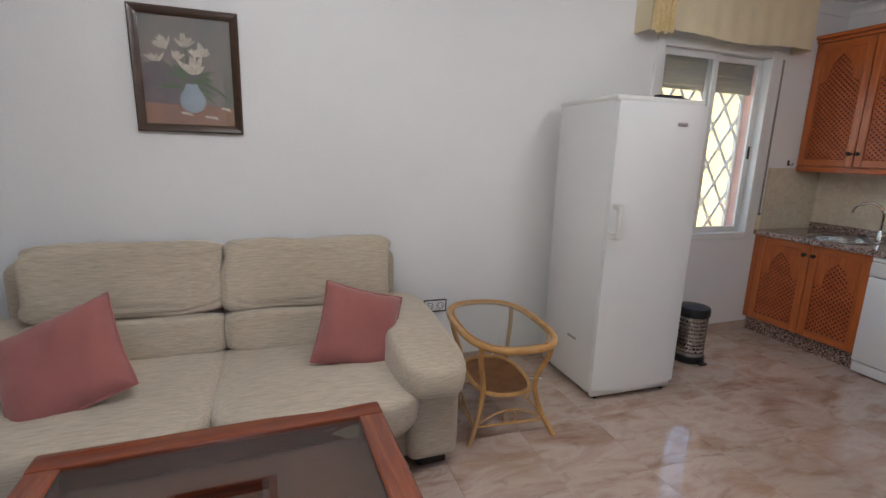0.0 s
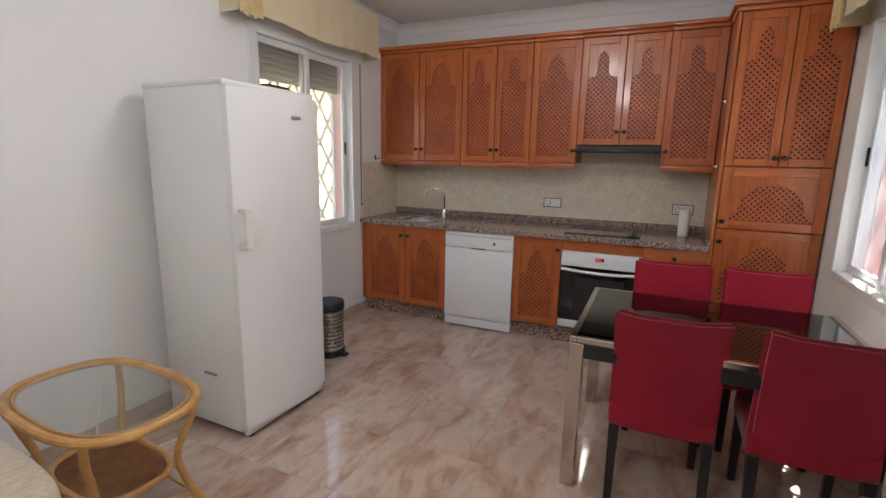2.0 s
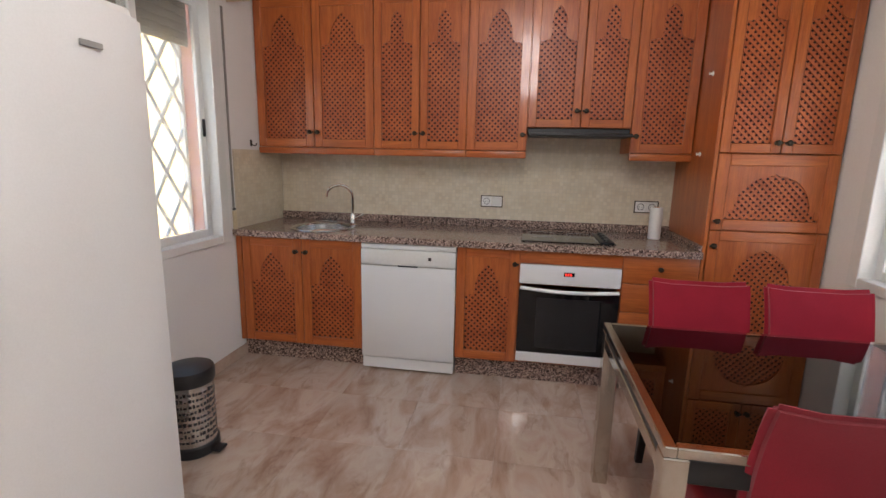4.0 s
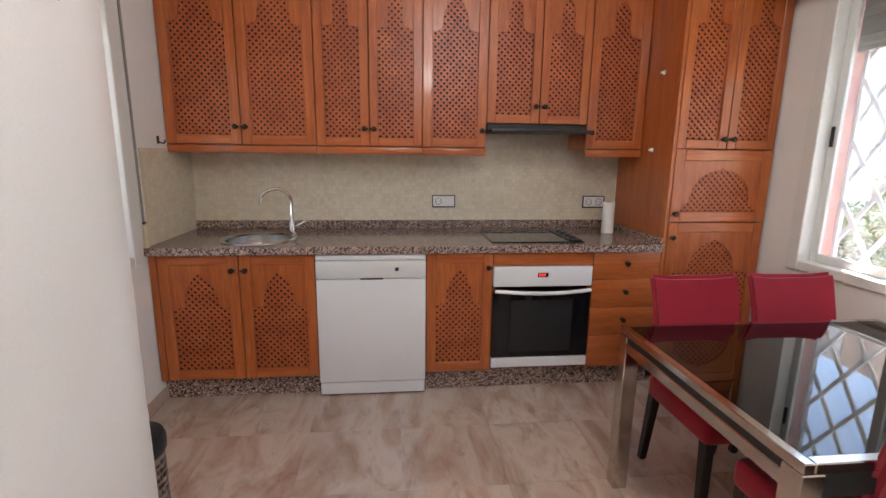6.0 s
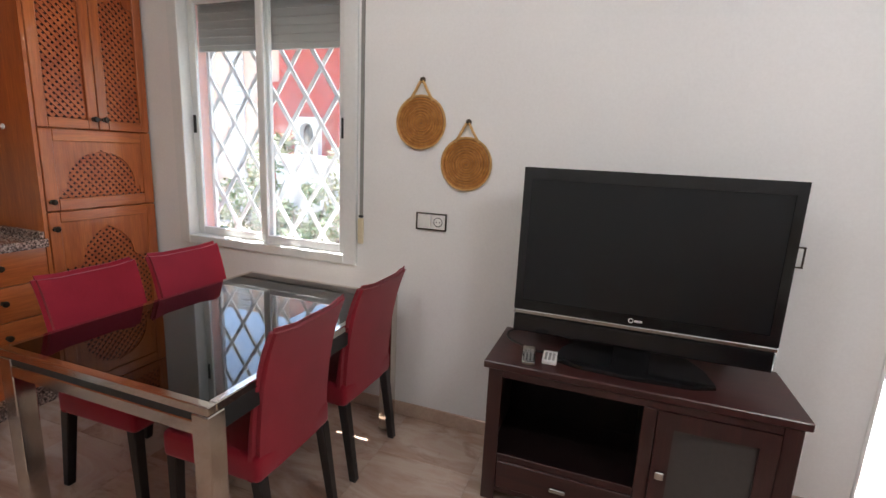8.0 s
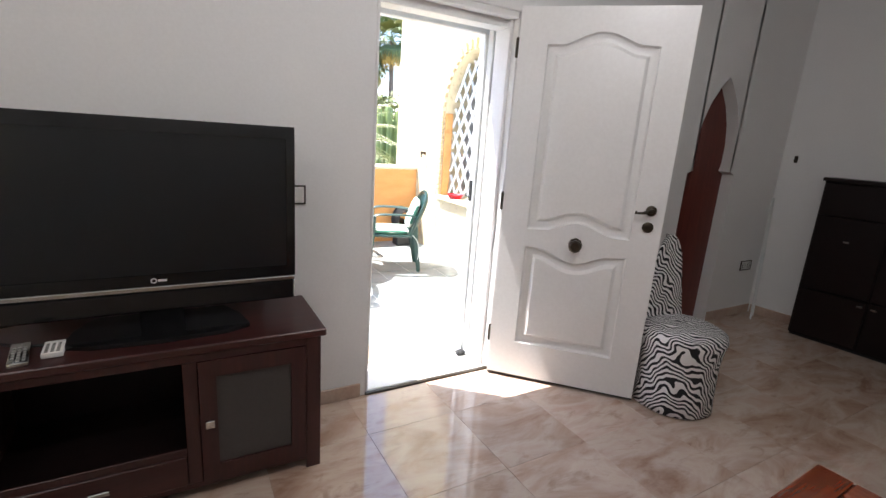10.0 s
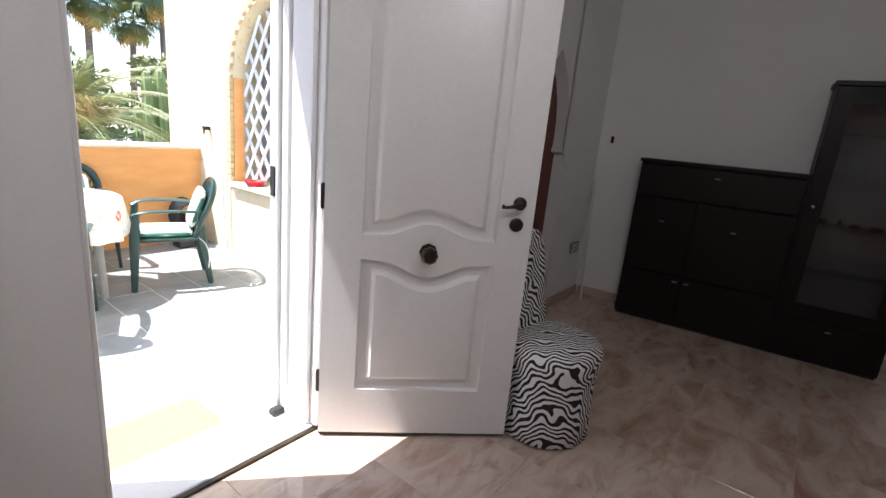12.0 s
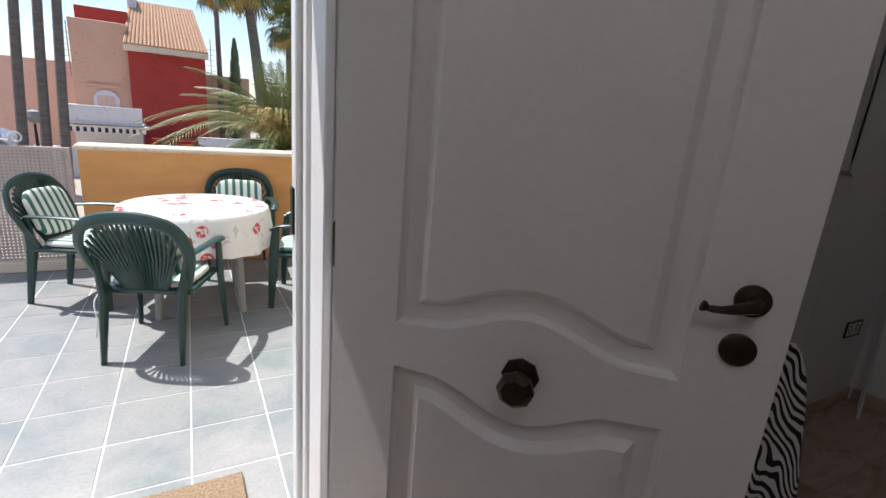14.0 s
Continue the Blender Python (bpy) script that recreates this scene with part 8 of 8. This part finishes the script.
def roadside():
    """A globe lamp, a parked car and the columnar cactus that stand past the parapet."""
    p = thing("street_lamp", pose(3.05, -16.0, G0), "dark street lamp with a round head beside the road", "street lamp")
    part("post", tube(bmesh.new(), [(0, 0, 0), (0, 0, 1.55)], [0.05, 0.03], 8), LEGBLACK, p, "dark iron post")
    part("lantern", lathe(bmesh.new(), [(0, 1.55), (0.10, 1.58), (0.21, 1.72), (0.16, 1.86), (0, 1.92)], 14), SLAT, p, "round grey lamp head")
    c = thing("parked_car", pose(5.35, -15.9, G0), "blue-grey car parked along the road", "car")
    paint = surface("blue_grey_car_paint", (0.20, 0.25, 0.30), (0.17, 0.22, 0.27), 2, rough=0.25, coat=0.6)
    outline = [(-2.1, 0.32), (2.05, 0.32), (2.12, 0.62), (1.95, 0.86), (1.15, 0.96), (0.55, 1.40), (0.1, 1.50), (-1.15, 1.50), (-1.75, 1.25), (-2.05, 0.95), (-2.16, 0.6)]
    part("body", slab(bmesh.new(), outline, -0.82, 0.82), paint, c, "blue-grey car body")
    part("side_window", slab(bmesh.new(), [(-1.7, 0.98), (0.95, 0.98), (0.5, 1.33), (0.1, 1.41), (-1.1, 1.41), (-1.5, 1.25)], 0.821, 0.835), BLACKGLASS, c, "dark side windows")
    for x in (-1.35, 1.35):
        bm = bmesh.new()
        lathe(bm, [(0, -0.11), (0.27, -0.11), (0.31, -0.08), (0.31, 0.08), (0.27, 0.11), (0, 0.11)], 20)
        bmesh.ops.rotate(bm, verts=bm.verts[:], cent=(0, 0, 0), matrix=Euler((radians(90), 0, 0)).to_matrix())
        bmesh.ops.translate(bm, verts=bm.verts[:], vec=(x, 0.78, 0.311))
        part("wheel", bm, RUBBER, c, "black tyre")
    k = thing("column_cactus", pose(-4.29, -11.0, G0), "clump of tall ribbed green column cactus past the terrace", "cactus")
    flesh = surface("cactus_green", (0.23, 0.29, 0.10), (0.15, 0.21, 0.07), 6, (1, 1, 0.3), rough=0.6, relief=0.2)
    for x, y, top, r in ((0.21, 0.08, 3.04, 0.105), (0.08, 0.0, 2.86, 0.095), (-0.06, 0.08, 3.10, 0.12), (-0.22, 0.0, 2.75, 0.095), (-0.32, 0.13, 3.0, 0.10), (0.0, -0.28, 2.45, 0.11), (0.32, -0.19, 2.3, 0.095)):
        bm = bmesh.new()
        rings = []
        for z, f in [(top * i / 8, 1.0) for i in range(8)] + [(top - 0.12, 1.0), (top - 0.04, 0.72), (top, 0.2)]:
            rings.append([bm.verts.new((x + r * f * (1 - 0.22 * (j % 2)) * math.cos(2 * math.pi * j / 14), y + r * f * (1 - 0.22 * (j % 2)) * math.sin(2 * math.pi * j / 14), z)) for j in range(14)])
        for a, b in zip(rings, rings[1:]):
            for j in range(14):
                bm.faces.new((a[j], a[(j + 1) % 14], b[(j + 1) % 14], b[j]))
        bm.faces.new(rings[-1])
        part("stem", bm, flesh, k, "ribbed green cactus column", smooth=20)


roadside()


def window_views():
    """What stands outside the two windows."""
    h = thing("red_house", pose(0, 0, G0), "dark red house with a white arched porch", "house")
    part("wall", boxes((7.0, 11.75, -15.5, -12.0, 0.0, 6.5), (11.751, 12.3, -15.5, -12.0, 0.0, 4.5)), REDWALL, h, "dark red wall")
    part("wall", boxes((11.76, 22.0, -16.0, -12.3, 0.0, 7.4)), PALEPEACH, h, "pale peach wall")
    z = 0.0
    while z < 7.2:
        part("quoin", boxes((13.45, 13.95 + (0.12 if int(z * 10) % 4 else 0.0), -12.298, -12.18, z, z + 0.19), bevel=0.02), WHITEWALL, h, "pale quoin stone")
        z += 0.21
    bm = bmesh.new()
    xc, hw, sp = 10.55, 0.27, 2.85
    box(bm, 10.12, xc - hw, -11.99, -11.75, 0.3, 3.38)
    box(bm, xc + hw, 11.0, -11.99, -11.75, 0.3, 3.38)
    arch_head(bm, [(xc - hw, sp)] + [(xc - hw * math.cos(t), sp + 0.36 * math.sin(t)) for t in (math.pi * i / 10 for i in range(1, 10))] + [(xc + hw, sp)], 3.38, -11.99, -11.75)
    part("porch", bm, WHITEWALL, h, "white arched porch")
    # thin black sheet on the wall gives the arch its shaded depth
    part("porch_shade", boxes((xc - hw - 0.02, xc + hw + 0.02, -11.998, -11.992, 0.35, 3.3)), BLACKGLASS, h, "black sheet standing for the shaded porch inside")
    bl = thing("white_garden_wall", pose(0, 0, G0), "low white garden wall outside the dining window", "garden wall")
    part("wall", boxes((3.5, 8.7, -8.2, -8.0, 0.0, 2.26), bevel=0.02), WHITEWALL, bl, "white wall")
    y = thing("yellow_house", pose(0, 0, G0), "yellow rendered house close outside the kitchen window", "house")
    part("wall", boxes((2.0, 14.0, 6.2, 6.5, 0.0, 4.5)), surface_yellow, y, "yellow rendered wall")
    wn_ = part("window", boxes((5.2, 6.3, 6.12, 6.199, 0.9, 2.4), bevel=0.01), WHITEWALL, y, "white window frame")
    part("pane", boxes((5.3, 6.2, 6.10, 6.119, 1.0, 2.3)), BLACKGLASS, wn_)


surface_yellow = stucco("yellow_render", (0.78, 0.56, 0.22), (0.72, 0.50, 0.18), 12, 0.3)
window_views()


def frond(length, droop, rnd, leaves=54, width=0.31, thick=0.018):
    """One feather frond along +x, bending down."""
    bm = bmesh.new()
    spine = []
    for i in range(13):
        u = i / 12
        spine.append(Vector((length * u * (1 - 0.12 * droop * u), 0, length * (0.42 * u - droop * 0.75 * u * u))))
    tube(bm, spine, [thick * (1 - 0.8 * i / 12) for i in range(13)], 4)
    for i in range(leaves):
        u = 0.12 + 0.88 * i / leaves
        k = u * 12
        p = spine[min(int(k), 11)].lerp(spine[min(int(k) + 1, 12)], k - int(k))
        d = (spine[min(int(k) + 1, 12)] - spine[min(int(k), 11)]).normalized()
        L = width * math.sin(math.pi * (0.12 + 0.80 * u)) ** 0.7 * rnd.uniform(0.85, 1.1)
        for s in (-1, 1):
            out = Vector((d.x * 0.55, s * 0.80, d.z * 0.55 - 0.16 + rnd.uniform(-0.08, 0.08))).normalized()
            tip = p + out * L - Vector((0, 0, L * 0.22))
            w = d * 0.012
            bm.faces.new([bm.verts.new(q) for q in (p - w, p + out * L * 0.5 + w * 0.4, tip, p + out * L * 0.45 - w)])
    me = bpy.data.meshes.new("frond")
    bm.to_mesh(me)
    bm.free()
    return me


def phoenix_palm():
    p = thing("date_palm", pose(-2.05, -9.2, G0), "broad date palm with arching feather fronds behind the parapet", "palm tree")
    rnd = random.Random(11)
    part("trunk", tube(bmesh.new(), [(0, 0, 0), (0.02, 0, 0.8), (0, 0, 1.65)], [0.26, 0.30, 0.34], 14), BARK, p, "rough palm trunk")
    kinds = []
    for L, dr, m in ((2.4, 1.2, FROND), (2.1, 0.9, FROND), (1.5, 0.25, FROND), (2.0, 1.35, FROND2)):
        me = frond(L, dr, rnd)
        me.materials.append(m)
        kinds.append(me)
    n = 54
    for i in range(n):
        a = i * 137.5
        lift = i / n
        me = kinds[3] if lift < 0.2 else kinds[0] if lift < 0.55 else kinds[1] if lift < 0.8 else kinds[2]
        f = new("frond", me)
        f.parent = p
        f.matrix_world = p.matrix_world @ Matrix.Translation((0, 0, 1.65)) @ pose(0, 0, 0, 0, -(8 + 55 * lift + rnd.uniform(-6, 6)), a) @ Matrix.Diagonal((rnd.uniform(0.88, 1.15),) * 3 + (1,))
    bm = bmesh.new()
    for i in range(1200):
        a, r = rnd.choice((0.5, 1.1, 1.8, 2.6, 5.0)) + rnd.gauss(0, 0.13), rnd.uniform(0.15, 0.85)
        q = Vector((r * math.cos(a), r * math.sin(a), 1.95 + rnd.uniform(-0.15, 0.15) + 1.0 * r * (1.0 - 0.75 * r)))
        d = Vector((math.cos(a) * 0.3, math.sin(a) * 0.3, rnd.uniform(-0.3, 0.3)))
        s = Vector((-math.sin(a), math.cos(a), 0)) * 0.013
        bm.faces.new([bm.verts.new(v) for v in (q - s, q + s, q + d * 0.5 - Vector((0, 0, 0.14)))])
    part("fruit", bm, DRYFROND, p, "golden fruit cluster", "stuff")


def fan_leaf(rnd, R=0.55):
    bm = bmesh.new()
    tube(bm, [(0, 0, 0), (R * 0.9, 0, 0.06)], [0.012, 0.007], 4)
    c = Vector((R * 0.9, 0, 0.06))
    n = 22
    for i in range(n):
        a = radians(-115 + 230 * i / (n - 1))
        L = R * (1.0 - 0.25 * abs(a) / 2) * rnd.uniform(0.9, 1.1)
        d = Vector((math.cos(a), math.sin(a), -0.05))
        s = Vector((-math.sin(a), math.cos(a), 0)) * 0.028
        mid = c + d * L * 0.6
        tip = c + d * L + Vector((0, 0, -0.22 * L - rnd.uniform(0, 0.12)))
        bm.faces.new([bm.verts.new(v) for v in (c, mid + s, tip, mid - s)])
    me = bpy.data.meshes.new("fan_leaf")
    bm.to_mesh(me)
    bm.free()
    return me


def fan_palm(x, y, height, lean, R, r0, seed, kinds, dead, leaves=46, label="tall fan palm with a ringed grey trunk"):
    p = thing("fan_palm", pose(x, y, G0), label, "palm tree", "fan palms across the road")
    rnd = random.Random(seed)
    pts = smoothed([(0, 0, 0), (lean * 0.25, 0, height * 0.35), (lean * 0.6, 0, height * 0.7), (lean, 0, height)], 4)
    part("trunk", tube(bmesh.new(), pts, [r0 * (1 - 0.35 * i / (len(pts) - 1)) for i in range(len(pts))], 10), BARK, p, "ringed grey trunk")
    for i in range(leaves):
        a = i * 137.5
        lift = i / leaves
        f = new("leaf", kinds[i % 3] if lift > 0.13 else dead)
        f.parent = p
        tilt = -(-72 + 150 * lift + rnd.uniform(-8, 8))
        f.matrix_world = p.matrix_world @ Matrix.Translation((lean, 0, height)) @ pose(0, 0, 0, 0, tilt, a) @ Matrix.Diagonal((R * rnd.uniform(0.85, 1.15),) * 3 + (1,))


phoenix_palm()
rnd = random.Random(5)
fans = []
for k in range(3):
    me = fan_leaf(rnd)
    me.materials.append(FROND2 if k else FROND)
    fans.append(me)
dead = fan_leaf(rnd, 0.5)
dead.materials.append(DRYFROND)
fan_palm(-2.75, -16, 6.1, 0.62, 1.3, 0.19, 1, fans, dead)
for k, (x, y, hgt, lean, R) in enumerate(((-3.9, -18.5, 5.3, 0.1, 1.1), (-4.6, -19.5, 5.9, 0.05, 1.25), (-5.75, -20, 5.6, -0.1, 1.2), (-7.4, -21, 5.3, -0.2, 1.2), (-8.3, -20, 6.4, 0.1, 1.3), (-5.2, -23, 6.9, 0.1, 1.3), (-2.0, -26, 7.6, 0.1, 1.2))):
    fan_palm(x, y, hgt, lean, R, 0.15, 20 + k, fans, dead, 34)
for k, (x, y, lean) in enumerate(((2.93, -14, -0.62), (2.50, -14, -0.55), (2.14, -14, -0.5), (3.55, -14.5, -0.6))):
    fan_palm(x, y, 8.6, lean, 1.1, 0.112, 40 + k, fans, dead, 30)


def leafy(name, label, x, y, z, sx, sz, seed, mat, count=900, leaf=0.10, trunk=0.0):
    """A shrub: stems and many small leaves in uneven clumps."""
    s = thing(name, pose(x, y, z), label, "shrub")
    rnd = random.Random(seed)
    bm = bmesh.new()
    for k in range(6):
        a = rnd.uniform(0, 6.28)
        tube(bm, [(0, 0, 0), (0.25 * sx * math.cos(a), 0.25 * sx * math.sin(a), sz * 0.45), (0.55 * sx * math.cos(a), 0.55 * sx * math.sin(a), sz * 0.8)], [0.03, 0.02, 0.008], 5)
    part("stems", bm, BARK, s)
    bm = bmesh.new()
    clumps = [(Vector((rnd.gauss(0, 0.42) * sx, rnd.gauss(0, 0.42) * sx, sz * rnd.uniform(0.25, 0.95))), rnd.uniform(0.18, 0.36) * sx) for _ in range(16)]
    for i in range(count):
        c, r = clumps[i % 16]
        d = Vector((rnd.gauss(0, 1), rnd.gauss(0, 1), rnd.gauss(0, 1))).normalized()
        q = c + d * r * rnd.uniform(0.5, 1.05)
        a = Vector((rnd.gauss(0, 1), rnd.gauss(0, 1), rnd.gauss(0, 0.6))).normalized() * leaf * rnd.uniform(0.6, 1.2)
        b = d.cross(a).normalized() * leaf * 0.35
        bm.faces.new([bm.verts.new(v) for v in (q - a, q + b, q + a, q - b)])
    part("leaves", bm, mat, s, "many small leaves", "stuff")


leafy("shrub", "dense green shrub behind the parapet", -3.2, -10.5, G0, 1.0, 2.0, 1, BUSH)
leafy("shrub", "tall green shrub mass under the palms", -5.2, -12.5, G0, 1.5, 3.6, 2, FROND, 1600, 0.13)
leafy("shrub", "tall green shrub mass under the palms", -3.6, -13.5, G0, 1.6, 3.2, 3, BUSH, 1600, 0.13)
leafy("shrub", "green shrub beside the road", -0.4, -12.0, G0, 0.7, 1.5, 5, BUSH)
leafy("shrub", "round green shrub outside the dining window", 4.6, -4.2, G0, 0.6, 1.8, 6, BUSH, 900, 0.07)
leafy("shrub", "tall pale green shrub beside the red house", 10.0, -9.6, G0, 1.2, 2.6, 11, FROND, 1500, 0.12)
leafy("shrub", "feathery green shrub before the peach house", 8.6, -7.3, G0, 1.1, 2.1, 12, BUSH, 1500, 0.09)
leafy("shrub", "green shrub outside the dining window", 5.8, -5.0, G0, 0.8, 1.9, 7, BUSH, 1100, 0.08)
leafy("shrub", "tall green shrub before the white garden wall", 6.4, -7.2, G0, 0.7, 2.5, 8, FROND, 900, 0.08)
leafy("shrub", "pale green shrub outside the dining window", 4.4, -6.0, G0, 0.7, 1.6, 9, FROND, 900, 0.08)

cyp = thing("cypress", pose(-2.6, -25.5, G0), "narrow dark cypress beyond the houses", "cypress")
part("trunk", tube(bmesh.new(), [(0, 0, 0), (0, 0, 1.2)], 0.12, 8), BARK, cyp)
bm = bmesh.new()
rnd = random.Random(3)
for i in range(1200):
    z = rnd.uniform(0.8, 5.3)
    r = 0.42 * math.sqrt(max(0.02, 1 - (z - 0.8) / 4.6)) * rnd.uniform(0.6, 1.05)
    a = rnd.uniform(0, 6.28)
    q = Vector((r * math.cos(a), r * math.sin(a), z))
    s = Vector((-math.sin(a), math.cos(a), 0)) * 0.05
    bm.faces.new([bm.verts.new(v) for v in (q - s, q + s, q + Vector((0, 0, 0.22)))])
part("foliage", bm, FROND2, cyp, "dark needle foliage", "stuff")


# ---- tiles ----
def tiles(name, x0, x1, y0, y1, px, py, size, gap, z, mat, parent_name, bevel, label, skip=None, limit=300, near=(0, 0)):
    """Square tiles over a rectangle; (px, py) is one joint crossing. Edge tiles are cut."""
    base = structure(parent_name, boxes((x0, x1, y0, y1, z - 0.030, z - (0.0025 if mat is FLOOR else 0.012))), GROUT if mat is FLOOR else TGROUT, label)
    spots = []
    i0, i1 = math.floor((x0 - px) / size), math.ceil((x1 - px) / size)
    j0, j1 = math.floor((y0 - py) / size), math.ceil((y1 - py) / size)
    meshes = {}
    for i in range(i0, i1):
        for j in range(j0, j1):
            a, b = max(x0, px + i * size), min(x1, px + (i + 1) * size)
            c, d = max(y0, py + j * size), min(y1, py + (j + 1) * size)
            if b - a < 0.01 or d - c < 0.01:
                continue
            key = (round(b - a, 3), round(d - c, 3))
            if key not in meshes:
                bm = bmesh.new()
                w, l = (b - a) / 2 - gap / 2, (d - c) / 2 - gap / 2
                e = bevel
                top = [bm.verts.new(q) for q in ((-w + e, -l + e, 0), (w - e, -l + e, 0), (w - e, l - e, 0), (-w + e, l - e, 0))]
                rim = [bm.verts.new(q) for q in ((-w, -l, -e), (w, -l, -e), (w, l, -e), (-w, l, -e))]
                low = [bm.verts.new(q) for q in ((-w, -l, -0.012), (w, -l, -0.012), (w, l, -0.012), (-w, l, -0.012))]
                bm.faces.new(top)
                for r, s in ((rim, top), (low, rim)):
                    for k in range(4):
                        m = (k + 1) % 4
                        bm.faces.new((r[k], r[m], s[m], s[k]))
                me = bpy.data.meshes.new(name)
                bm.to_mesh(me)
                bm.free()
                me.materials.append(mat)
                meshes[key] = me
            t = new(name, meshes[key])
            t.parent = base
            t.location = ((a + b) / 2, (c + d) / 2, z)


tiles("floor_tile", -3.98, XE, YS, YN, 0.10, 0.05, 0.45, 0.0012, 0.0, FLOOR, "floor", 0.0006, "polished pink and beige marble tile floor")
tiles("floor_tile", -5.85, -3.98, 0.3, YN, 0.10, 0.05, 0.45, 0.0012, 0.0, FLOOR, "floor_hall", 0.0006, "polished marble tile floor in the hall")
tiles("terrace_tile", XWT, 3.6, YP, YO, -0.10, -1.575, 0.327, 0.007, T, TERRACE, "terrace_floor", 0.002, "grey-green terrace tiles with white joints")
fill_lights()
